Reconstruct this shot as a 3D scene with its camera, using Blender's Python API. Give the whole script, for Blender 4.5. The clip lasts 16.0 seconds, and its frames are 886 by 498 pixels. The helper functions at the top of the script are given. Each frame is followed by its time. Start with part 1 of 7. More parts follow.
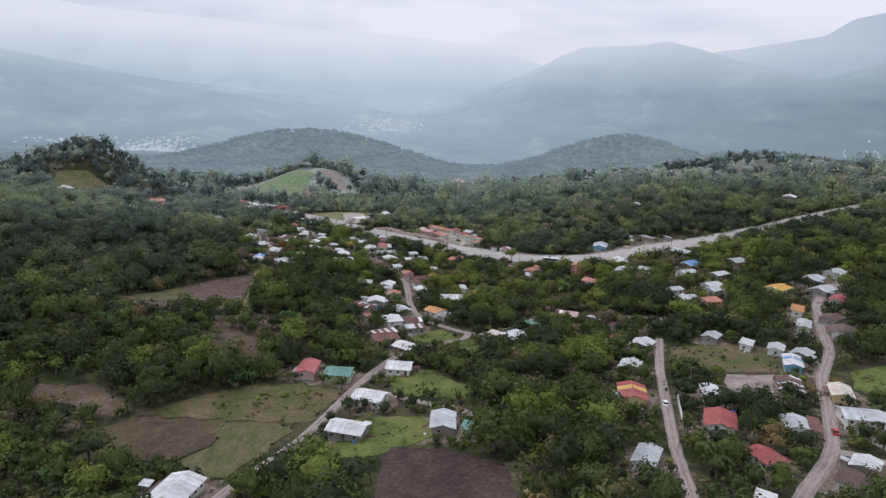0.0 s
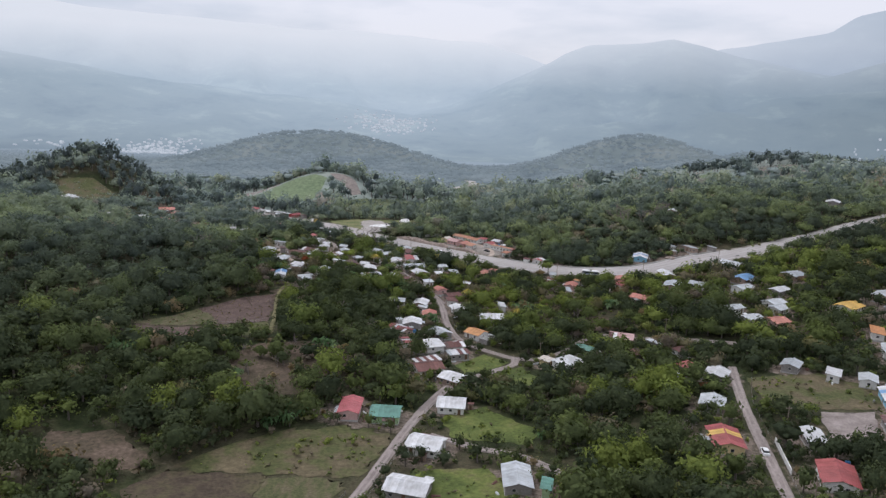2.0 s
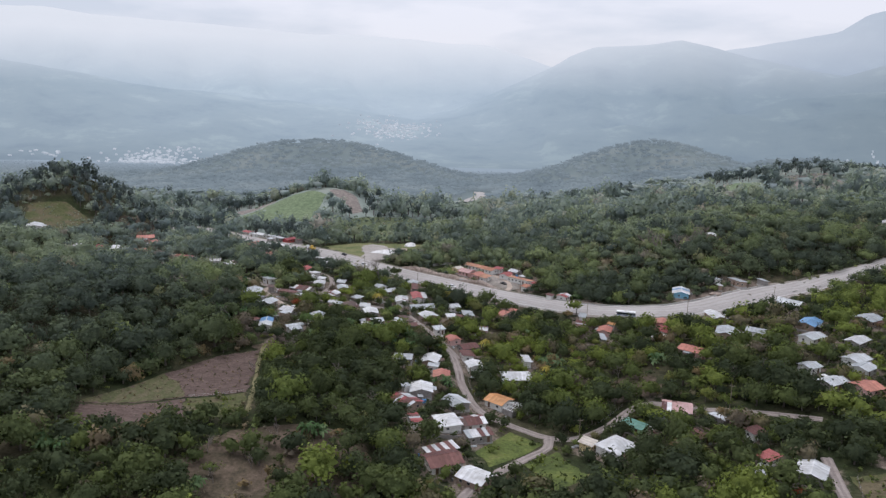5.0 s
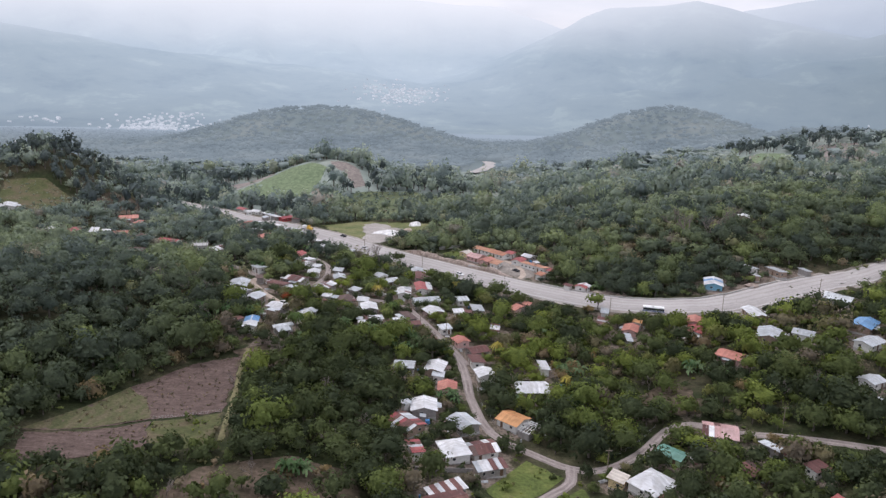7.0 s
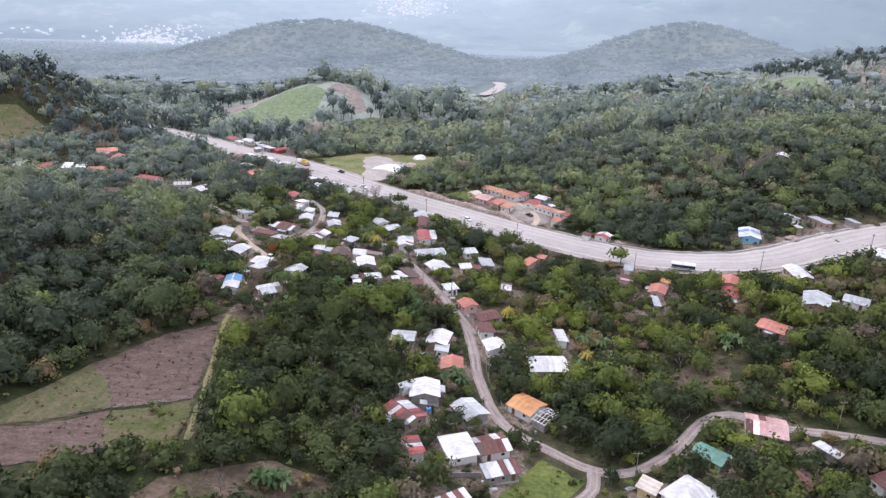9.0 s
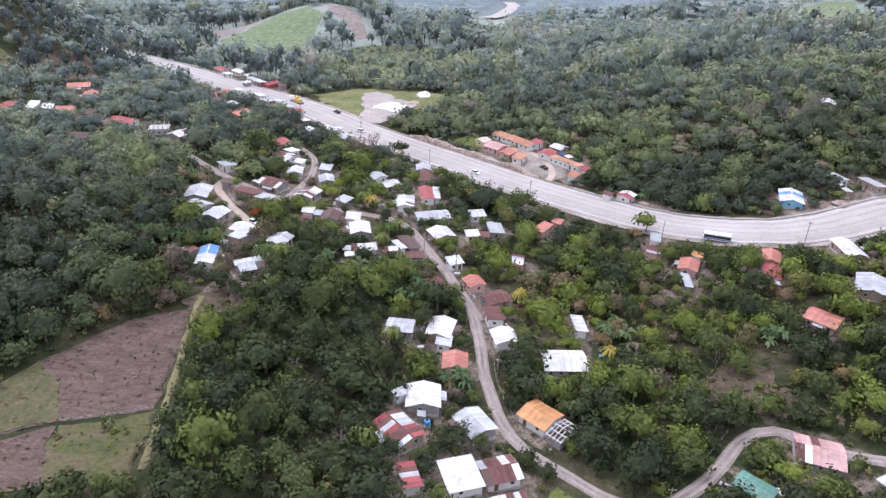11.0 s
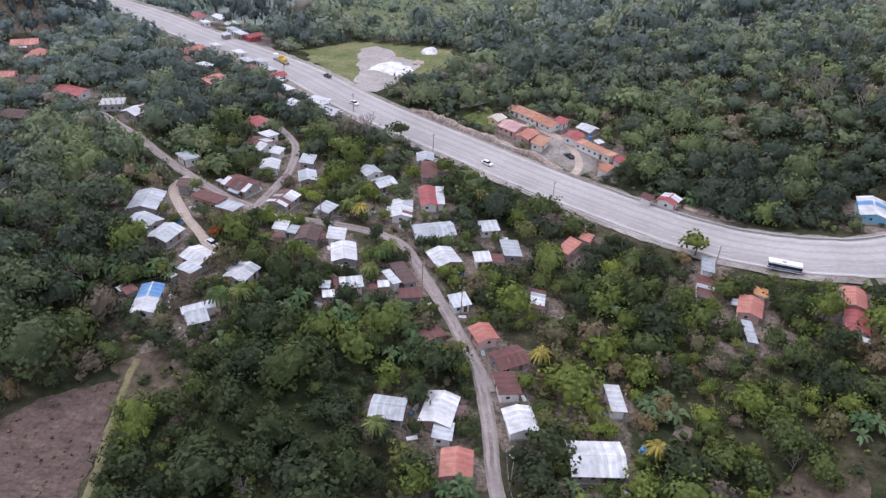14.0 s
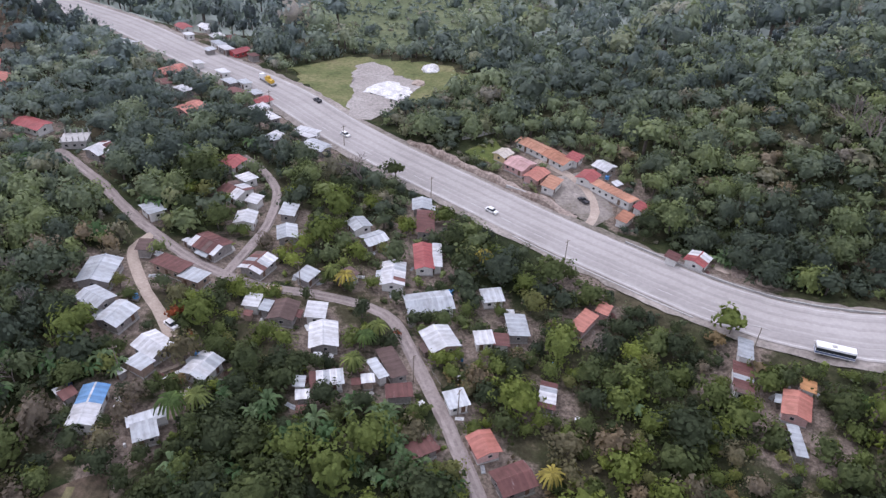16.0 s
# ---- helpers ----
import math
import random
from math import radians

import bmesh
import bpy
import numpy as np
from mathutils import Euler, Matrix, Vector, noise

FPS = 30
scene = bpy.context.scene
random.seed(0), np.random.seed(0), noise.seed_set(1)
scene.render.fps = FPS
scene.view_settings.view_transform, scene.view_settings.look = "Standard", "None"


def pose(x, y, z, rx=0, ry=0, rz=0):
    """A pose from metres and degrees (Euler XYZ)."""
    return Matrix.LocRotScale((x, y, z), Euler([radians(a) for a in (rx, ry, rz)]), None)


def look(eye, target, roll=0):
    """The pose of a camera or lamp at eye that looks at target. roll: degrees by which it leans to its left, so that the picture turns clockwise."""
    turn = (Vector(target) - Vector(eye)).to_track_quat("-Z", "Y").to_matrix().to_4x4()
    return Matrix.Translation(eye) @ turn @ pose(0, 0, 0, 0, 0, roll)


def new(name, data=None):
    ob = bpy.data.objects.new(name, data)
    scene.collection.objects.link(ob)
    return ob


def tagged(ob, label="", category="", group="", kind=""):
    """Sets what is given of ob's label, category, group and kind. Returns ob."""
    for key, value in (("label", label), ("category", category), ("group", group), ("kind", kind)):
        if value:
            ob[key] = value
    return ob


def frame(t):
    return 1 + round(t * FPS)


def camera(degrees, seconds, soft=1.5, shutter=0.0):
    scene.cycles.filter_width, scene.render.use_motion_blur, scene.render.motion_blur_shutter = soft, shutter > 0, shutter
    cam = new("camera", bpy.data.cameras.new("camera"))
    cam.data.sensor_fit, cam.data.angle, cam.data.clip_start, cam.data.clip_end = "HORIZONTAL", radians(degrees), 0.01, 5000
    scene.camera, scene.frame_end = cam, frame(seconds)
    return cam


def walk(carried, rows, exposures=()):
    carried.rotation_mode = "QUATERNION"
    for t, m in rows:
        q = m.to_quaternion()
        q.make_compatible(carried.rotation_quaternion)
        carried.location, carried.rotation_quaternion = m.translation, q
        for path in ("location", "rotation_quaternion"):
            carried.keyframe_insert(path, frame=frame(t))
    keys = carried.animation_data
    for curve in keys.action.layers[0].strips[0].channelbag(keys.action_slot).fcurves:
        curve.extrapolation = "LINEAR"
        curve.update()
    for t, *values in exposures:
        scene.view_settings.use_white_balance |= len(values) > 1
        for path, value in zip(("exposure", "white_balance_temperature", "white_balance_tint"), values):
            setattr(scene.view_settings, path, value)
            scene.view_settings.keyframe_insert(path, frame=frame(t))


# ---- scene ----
cam = camera(63.0, 16.0, 1.4)
METRES, EYE, TILT, LEAN, TURN = 300.0, 111.3, 0.0, 0.0, 0.0
ROWS = [
    (0.0, 0.0, 0.0, 0.0, 0.46, -11.96, -2.17),
    (0.5, -0.0198, 0.019, -0.001, 0.45, -12.0, -2.1),
    (1.0, -0.0368, 0.0413, -0.0008, 0.44, -12.04, -2.01),
    (1.5, -0.0518, 0.0675, 0.0006, 0.38, -12.08, -1.93),
    (2.0, -0.0631, 0.0971, 0.0039, 0.37, -12.02, -1.88),
    (2.5, -0.0698, 0.1288, 0.0076, 0.36, -12.0, -1.77),
    (3.0, -0.0738, 0.1614, 0.0121, 0.36, -11.95, -1.66),
    (3.5, -0.0753, 0.1939, 0.0161, 0.4, -11.9, -1.57),
    (4.0, -0.0763, 0.2264, 0.0195, 0.46, -11.8, -1.48),
    (4.5, -0.077, 0.2578, 0.0218, 0.53, -11.75, -1.39),
    (7.0, -0.0763, 0.4181, 0.0316, 1.28, -14.61, -1.23),
    (7.5, -0.0766, 0.4493, 0.0345, 1.47, -16.25, -1.27),
    (8.0, -0.0767, 0.4805, 0.0372, 1.65, -17.91, -1.3),
    (8.5, -0.077, 0.5114, 0.0398, 1.81, -19.57, -1.39),
    (9.0, -0.0775, 0.5415, 0.0421, 1.97, -21.22, -1.51),
    (9.5, -0.0779, 0.572, 0.0448, 2.13, -22.92, -1.62),
    (10.0, -0.0787, 0.6014, 0.0479, 2.29, -24.54, -1.74),
    (12.5, -0.0831, 0.7553, 0.0595, 3.24, -31.39, -2.28),
    (13.0, -0.084, 0.7872, 0.0614, 3.4, -32.23, -2.31),
    (13.5, -0.0844, 0.8193, 0.0636, 3.58, -33.03, -2.35),
    (14.0, -0.0842, 0.8517, 0.066, 3.75, -33.78, -2.3),
    (14.5, -0.0839, 0.882, 0.069, 3.91, -34.5, -2.25),
    (15.0, -0.0837, 0.9121, 0.0728, 4.08, -35.03, -2.22),
    (15.5, -0.0832, 0.9431, 0.0763, 4.24, -35.08, -2.19),
    (16.0, -0.0828, 0.9748, 0.0806, 4.42, -35.12, -2.14),
]
walk(cam, [(t, pose(0, 0, EYE, TILT, LEAN, TURN) @ pose(METRES * x, METRES * y, METRES * z, 90 + pitch, roll, yaw)) for t, x, y, z, yaw, pitch, roll in ROWS],
     [(0.0, 0.23, 6100, 17.5), (4.7, 0.26, 6100, 17.5), (7.0, 0.44, 6180, 20.5), (9.0, 0.9, 6060, 25), (10.2, 1.08, 5980, 26), (12.5, 0.8, 5800, 24.5), (16.0, 0.54, 5820, 26)])

# ---- sky and sun: a bright overcast day, the cloud sheet thin towards the zenith ----
world = bpy.data.worlds.new("overcast_sky")
scene.world = world
world.use_nodes = True
wt = world.node_tree
wt.nodes.clear()
w_out = wt.nodes.new("ShaderNodeOutputWorld")
w_bg = wt.nodes.new("ShaderNodeBackground")
w_sky = wt.nodes.new("ShaderNodeTexSky")
w_sky.sky_type = "NISHITA"
w_sky.sun_disc = False
w_sky.sun_elevation = radians(58)
w_sky.sun_rotation = radians(-35)
w_co = wt.nodes.new("ShaderNodeTexCoord")
w_map = wt.nodes.new("ShaderNodeMapping")
w_map.inputs["Scale"].default_value = (2.2, 2.2, 9.0)
w_noise = wt.nodes.new("ShaderNodeTexNoise")
w_noise.inputs["Scale"].default_value = 1.6
w_noise.inputs["Detail"].default_value = 6
w_ramp = wt.nodes.new("ShaderNodeValToRGB")
w_ramp.color_ramp.elements[0].position = 0.36
w_ramp.color_ramp.elements[0].color = (6.0, 6.5, 6.85, 1)
w_ramp.color_ramp.elements[1].position = 0.58
w_ramp.color_ramp.elements[1].color = (8.15, 8.25, 8.25, 1)
w_mix = wt.nodes.new("ShaderNodeMix")
w_mix.data_type = "RGBA"
w_mix.inputs["Factor"].default_value = 0.88
wt.links.new(w_co.outputs["Generated"], w_map.inputs["Vector"])
wt.links.new(w_map.outputs["Vector"], w_noise.inputs["Vector"])
wt.links.new(w_noise.outputs["Fac"], w_ramp.inputs["Fac"])
wt.links.new(w_sky.outputs["Color"], w_mix.inputs["A"])
wt.links.new(w_ramp.outputs["Color"], w_mix.inputs["B"])
# an overcast sky is brightest overhead
w_sep = wt.nodes.new("ShaderNodeSeparateXYZ")
w_up = wt.nodes.new("ShaderNodeMapRange")
w_up.inputs["From Min"].default_value, w_up.inputs["From Max"].default_value = 0.0, 0.6
w_up.inputs["To Min"].default_value, w_up.inputs["To Max"].default_value = 0.083, 0.114
wt.links.new(w_co.outputs["Generated"], w_sep.inputs["Vector"])
wt.links.new(w_sep.outputs["Z"], w_up.inputs["Value"])
wt.links.new(w_up.outputs["Result"], w_bg.inputs["Strength"])
wt.links.new(w_mix.outputs["Result"], w_bg.inputs["Color"])
wt.links.new(w_bg.outputs["Background"], w_out.inputs["Surface"])

sun_data = bpy.data.lights.new("sun", "SUN")
sun_data.energy = 1.1
sun_data.angle = radians(30)
sun_data.color = (1.0, 0.97, 0.92)
sun = new("sun", sun_data)
sun.matrix_world = look((-300, 500, 700), (0, 300, 0))


# ---- materials ----
def material(name, rough=0.8, metal=0.0, spec=0.3):
    m = bpy.data.materials.new(name)
    m.use_nodes = True
    p = m.node_tree.nodes["Principled BSDF"]
    p.inputs["Roughness"].default_value = rough
    p.inputs["Metallic"].default_value = metal
    p.inputs["Specular IOR Level"].default_value = spec
    return m, m.node_tree, p


def node(tree, kind, **inputs):
    n = tree.nodes.new(kind)
    for k, v in inputs.items():
        n.inputs[k.replace("_", " ")].default_value = v
    return n


def noise_of(tree, scale, detail=4.0, rough=0.6, source="Object", stretch=None):
    co = tree.nodes.new("ShaderNodeTexCoord")
    n = node(tree, "ShaderNodeTexNoise", Scale=scale, Detail=detail, Roughness=rough)
    if stretch:
        mp = tree.nodes.new("ShaderNodeMapping")
        mp.inputs["Scale"].default_value = stretch
        tree.links.new(co.outputs[source], mp.inputs["Vector"])
        tree.links.new(mp.outputs["Vector"], n.inputs["Vector"])
    else:
        tree.links.new(co.outputs[source], n.inputs["Vector"])
    return n.outputs["Fac"]


def ramp_of(tree, fac, stops):
    r = tree.nodes.new("ShaderNodeValToRGB")
    el = r.color_ramp.elements
    while len(el) < len(stops):
        el.new(0.5)
    for e, (pos, col) in zip(el, stops):
        e.position = pos
        e.color = (*col, 1)
    tree.links.new(fac, r.inputs["Fac"])
    return r.outputs["Color"]


def mixed(tree, fac, a, b, blend="MIX"):
    m = tree.nodes.new("ShaderNodeMix")
    m.data_type, m.blend_type = "RGBA", blend
    for sock, v in (("Factor", fac), ("A", a), ("B", b)):
        if isinstance(v, (int, float)):
            m.inputs[sock].default_value = v
        elif isinstance(v, tuple):
            m.inputs[sock].default_value = (*v, 1)
        else:
            tree.links.new(v, m.inputs[sock])
    return m.outputs["Result"]


def bumped(tree, p, fac, strength, distance):
    b = node(tree, "ShaderNodeBump", Strength=strength, Distance=distance)
    tree.links.new(fac, b.inputs["Height"])
    tree.links.new(b.outputs["Normal"], p.inputs["Normal"])


def earthy(name, stops, scale, fine, rough=0.9, bump=0.3, source="Object", stretch=None, speck=0.8):
    """A ground surface: patches at one scale, grain at another."""
    m, t, p = material(name, rough, 0, 0.15)
    big = noise_of(t, scale, 5, 0.65, source, stretch)
    small = noise_of(t, fine, 3, 0.7, source)
    col = ramp_of(t, big, stops)
    grain = ramp_of(t, small, [(0.3, (0.55, 0.55, 0.55)), (0.7, (1.25, 1.25, 1.25))])
    col = mixed(t, speck, col, grain, "MULTIPLY")
    t.links.new(col, p.inputs["Base Color"])
    bumped(t, p, small, bump, 0.3)
    return m


def ground_material():
    m, t, p = material("ground_cover", 0.95, 0, 0.1)
    big = noise_of(t, 0.03, 6, 0.65)
    mid = noise_of(t, 0.22, 5, 0.7)
    small = noise_of(t, 1.1, 4, 0.7)
    green = ramp_of(t, mid, [(0.3, (0.02, 0.025, 0.012)), (0.5, (0.033, 0.043, 0.018)), (0.7, (0.06, 0.066, 0.028))])
    dry = ramp_of(t, mid, [(0.35, (0.055, 0.05, 0.03)), (0.65, (0.11, 0.095, 0.06))])
    col = mixed(t, ramp_of(t, big, [(0.45, (0, 0, 0)), (0.62, (1, 1, 1))]), green, dry)
    dirt = ramp_of(t, small, [(0.3, (0.12, 0.095, 0.075)), (0.7, (0.27, 0.22, 0.18))])
    at = t.nodes.new("ShaderNodeAttribute")
    at.attribute_name = "bare"
    add = t.nodes.new("ShaderNodeMath")
    add.operation = "MULTIPLY_ADD"
    t.links.new(mid, add.inputs[0])
    add.inputs[1].default_value = 1.6
    t.links.new(at.outputs["Fac"], add.inputs[2])
    sub = t.nodes.new("ShaderNodeMath")
    sub.operation = "SUBTRACT"
    t.links.new(add.outputs[0], sub.inputs[0])
    sub.inputs[1].default_value = 0.45
    bare = ramp_of(t, sub.outputs[0], [(0.55, (0, 0, 0)), (0.85, (1, 1, 1))])
    col = mixed(t, bare, col, dirt)
    grain = ramp_of(t, small, [(0.3, (0.6, 0.6, 0.6)), (0.7, (1.25, 1.25, 1.25))])
    col = mixed(t, 0.8, col, grain, "MULTIPLY")
    t.links.new(col, p.inputs["Base Color"])
    bumped(t, p, small, 0.6, 0.5)
    return m


def leaf_material(name, stops, spread=0.35, patches=0.22, far_haze=None, grain=1.1, mottle=1.0):
    """Foliage: one hue a plant by its tint, each leaf clump a little lighter or darker; distant plants have haze
    painted into their colour, paler and greyer.
    """
    m, t, p = material(name, 0.9, 0, 0.03)
    at = t.nodes.new("ShaderNodeAttribute")
    at.attribute_name = "tint"
    col = ramp_of(t, at.outputs["Fac"], stops)
    # haze painted into the leaf colour: paler, greyer, with less contrast
    if far_haze:
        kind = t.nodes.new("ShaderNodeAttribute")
        kind.attribute_name = "far_haze"
        col = mixed(t, kind.outputs["Fac"], col, ramp_of(t, at.outputs["Fac"], far_haze))
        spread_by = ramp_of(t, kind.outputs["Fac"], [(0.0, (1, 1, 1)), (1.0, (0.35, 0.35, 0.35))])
    geo = t.nodes.new("ShaderNodeNewGeometry")
    lo, hi = 1 - spread * 0.8, 1 + spread
    var = ramp_of(t, geo.outputs["Random Per Island"], [(0.0, (lo, lo, lo)), (0.7, (1, 1, 1)), (1.0, (hi, hi, hi))])
    col = mixed(t, spread_by if far_haze else 1.0, col, var, "MULTIPLY")
    patch = noise_of(t, patches, 3, 0.6)
    col = mixed(t, 1.0, col, ramp_of(t, patch, [(0.32, (0.8, 0.82, 0.85)), (0.5, (1, 1, 1)), (0.68, (1.2, 1.17, 1.08))]), "MULTIPLY")
    t.links.new(col, p.inputs["Base Color"])
    # sprays of leaves, lighter and darker
    spray = node(t, "ShaderNodeTexNoise", Scale=grain, Detail=3.0, Roughness=0.65)
    t.links.new(geo.outputs["Position"], spray.inputs["Vector"])
    # the painted haze weakens this mottling too
    if far_haze:
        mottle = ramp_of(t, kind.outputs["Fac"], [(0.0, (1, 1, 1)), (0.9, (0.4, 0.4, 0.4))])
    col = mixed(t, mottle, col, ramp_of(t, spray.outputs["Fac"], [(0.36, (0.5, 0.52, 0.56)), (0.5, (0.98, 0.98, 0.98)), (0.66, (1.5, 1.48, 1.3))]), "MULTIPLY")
    bumped(t, p, spray.outputs["Fac"], 0.5, 0.6 / grain)
    # thin leaves let some of the light through
    glow = t.nodes.new("ShaderNodeBsdfTranslucent")
    t.links.new(mixed(t, 1.0, col, (1.25, 1.3, 0.9), "MULTIPLY"), glow.inputs["Color"])
    both = node(t, "ShaderNodeMixShader", Fac=0.3)
    t.links.new(p.outputs["BSDF"], both.inputs[1])
    t.links.new(glow.outputs["BSDF"], both.inputs[2])
    t.links.new(both.outputs["Shader"], t.nodes["Material Output"].inputs["Surface"])
    return m


def roof_material(name, stops, wear=None, rough=0.5, wave=True, metal=0.0):
    """Corrugated sheet: ribs, sheet-by-sheet tone, streaks of rust or dirt."""
    m, t, p = material(name, rough, metal, 0.35)
    info = t.nodes.new("ShaderNodeObjectInfo")
    streak = noise_of(t, 0.5, 5, 0.65, "Object", (1.6, 0.35, 1))
    patch = noise_of(t, 0.35, 3, 0.6)
    col = ramp_of(t, info.outputs["Random"], stops)
    tone = ramp_of(t, streak, [(0.3, (0.66, 0.65, 0.63)), (0.62, (1.08, 1.08, 1.08))])
    col = mixed(t, 0.85, col, tone, "MULTIPLY")
    col = mixed(t, 1.0, col, ramp_of(t, patch, [(0.34, (0.78, 0.765, 0.74)), (0.52, (1, 1, 1))]), "MULTIPLY")
    if wear:
        lim, wcol = wear
        k = ramp_of(t, streak, [(lim, (0, 0, 0)), (lim + 0.1, (1, 1, 1))])
        col = mixed(t, k, col, wcol)
    # broad sheets side by side along the roof
    co = t.nodes.new("ShaderNodeTexCoord")
    sep = t.nodes.new("ShaderNodeSeparateXYZ")
    t.links.new(co.outputs["Object"], sep.inputs["Vector"])
    fl = t.nodes.new("ShaderNodeMath")
    fl.operation = "FLOOR"
    t.links.new(sep.outputs["X"], fl.inputs[0])
    wn = t.nodes.new("ShaderNodeTexWhiteNoise")
    wn.noise_dimensions = "1D"
    t.links.new(fl.outputs[0], wn.inputs["W"])
    sheet = ramp_of(t, wn.outputs["Value"], [(0, (0.8, 0.8, 0.8)), (1, (1.06, 1.06, 1.06))])
    col = mixed(t, 1.0, col, sheet, "MULTIPLY")
    t.links.new(col, p.inputs["Base Color"])
    if wave:
        wv = node(t, "ShaderNodeTexWave", Scale=1.6)
        t.links.new(co.outputs["Object"], wv.inputs["Vector"])
        bumped(t, p, wv.outputs["Fac"], 0.35, 0.05)
    return m


def plain(name, col, rough=0.7, metal=0.0, vary=0.25, scale=1.5):
    m, t, p = material(name, rough, metal, 0.3)
    n = noise_of(t, scale, 5, 0.65)
    lo = tuple(c * (1 - vary) for c in col)
    hi = tuple(min(1, c * (1 + vary)) for c in col)
    t.links.new(ramp_of(t, n, [(0.3, lo), (0.7, hi)]), p.inputs["Base Color"])
    bumped(t, p, n, 0.2, 0.03)
    return m


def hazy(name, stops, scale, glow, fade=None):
    """Far land as if through kilometres of air: a backdrop with haze painted in as pale colour and added glow."""
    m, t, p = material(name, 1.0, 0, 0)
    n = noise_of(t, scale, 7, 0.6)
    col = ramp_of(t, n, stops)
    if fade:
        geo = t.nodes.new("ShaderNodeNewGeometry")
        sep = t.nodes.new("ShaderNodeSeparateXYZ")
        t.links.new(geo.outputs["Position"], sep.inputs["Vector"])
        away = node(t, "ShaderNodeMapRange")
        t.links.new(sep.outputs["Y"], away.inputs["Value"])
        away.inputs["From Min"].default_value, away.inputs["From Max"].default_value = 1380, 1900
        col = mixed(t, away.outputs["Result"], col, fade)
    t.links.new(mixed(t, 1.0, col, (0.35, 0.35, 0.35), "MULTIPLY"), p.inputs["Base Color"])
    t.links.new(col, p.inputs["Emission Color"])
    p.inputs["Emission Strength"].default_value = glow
    return m


M_GROUND = ground_material()
# the second set of stops is the leaf colour with haze painted in
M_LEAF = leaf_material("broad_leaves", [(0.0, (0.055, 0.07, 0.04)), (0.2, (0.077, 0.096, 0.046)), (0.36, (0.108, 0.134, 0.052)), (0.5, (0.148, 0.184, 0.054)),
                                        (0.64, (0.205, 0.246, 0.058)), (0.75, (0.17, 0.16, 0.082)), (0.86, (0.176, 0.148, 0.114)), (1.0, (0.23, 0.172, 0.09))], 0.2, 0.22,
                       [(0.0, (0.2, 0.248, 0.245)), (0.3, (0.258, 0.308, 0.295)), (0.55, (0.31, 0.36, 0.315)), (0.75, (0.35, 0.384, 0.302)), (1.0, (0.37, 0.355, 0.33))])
# valley leaves with haze painted into their base colour: pale, bluish, low contrast
M_MID_LEAF = leaf_material("valley_leaves_in_haze", [(0.0, (0.245, 0.295, 0.3)), (0.5, (0.285, 0.334, 0.332)), (1.0, (0.325, 0.364, 0.342))], 0.1, 0.03, None, 0.35, 0.35)
# dark needles raised to a bluish grey-green, the haze painted in
M_PINE_LEAF = leaf_material("pine_needles_in_haze", [(0.0, (0.1, 0.126, 0.128)), (1.0, (0.15, 0.178, 0.172))], 0.25, 0.1)
M_PALM = leaf_material("palm_fronds", [(0.0, (0.07, 0.115, 0.04)), (0.5, (0.13, 0.17, 0.06)), (1.0, (0.34, 0.28, 0.07))], 0.3)
M_BANANA = leaf_material("banana_leaves", [(0.0, (0.08, 0.14, 0.06)), (1.0, (0.16, 0.22, 0.11))], 0.3)
M_FLAME = leaf_material("flame_blossom", [(0.0, (0.27, 0.07, 0.04)), (0.5, (0.3, 0.1, 0.045)), (1.0, (0.24, 0.13, 0.06))], 0.4)
M_BARK = plain("grey_bark", (0.13, 0.11, 0.095), 0.9)
M_TWIG = plain("bare_twigs", (0.2, 0.17, 0.15), 0.9)
M_HIGHWAY = earthy("worn_concrete_road", [(0.3, (0.34, 0.316, 0.295)), (0.7, (0.43, 0.404, 0.38))], 0.05, 0.8, 0.85, 0.02, speck=0.2)
M_LINE = earthy("worn_road_line", [(0.35, (0.42, 0.4, 0.38)), (0.65, (0.6, 0.585, 0.565))], 0.12, 1.2, 0.8, 0.02, speck=0.3)
M_LANE = earthy("worn_wheel_track", [(0.3, (0.292, 0.272, 0.255)), (0.7, (0.38, 0.357, 0.337))], 0.05, 0.8, 0.85, 0.02, speck=0.2)
M_SHOULDER = earthy("gravel_shoulder", [(0.3, (0.16, 0.14, 0.11)), (0.5, (0.28, 0.25, 0.22)), (0.7, (0.4, 0.36, 0.32))], 0.06, 0.9, 0.95, 0.3)
M_DIRT = earthy("dirt_road", [(0.3, (0.19, 0.158, 0.142)), (0.5, (0.265, 0.226, 0.205)), (0.7, (0.35, 0.3, 0.276))], 0.2, 1.6, 0.95, 0.1, speck=0.35)
M_RUT = earthy("wheel_rut", [(0.3, (0.26, 0.222, 0.202)), (0.7, (0.37, 0.32, 0.295))], 0.3, 1.6, 0.95, 0.1, speck=0.35)
M_PALE = earthy("pale_track", [(0.3, (0.33, 0.27, 0.22)), (0.7, (0.48, 0.4, 0.33))], 0.2, 1.6, 0.95, 0.08, speck=0.35)
M_PLOUGH = earthy("ploughed_soil", [(0.25, (0.07, 0.05, 0.042)), (0.5, (0.118, 0.084, 0.071)), (0.75, (0.172, 0.127, 0.108))], 0.25, 1.1, 0.95, 0.5, "Object", (1, 3, 1))
M_STUBBLE = earthy("maize_stubble", [(0.25, (0.06, 0.066, 0.03)), (0.45, (0.095, 0.1, 0.046)), (0.58, (0.125, 0.108, 0.064)), (0.75, (0.16, 0.14, 0.09))], 0.14, 1.3, 0.95, 0.6, "Object", (3, 1, 1))
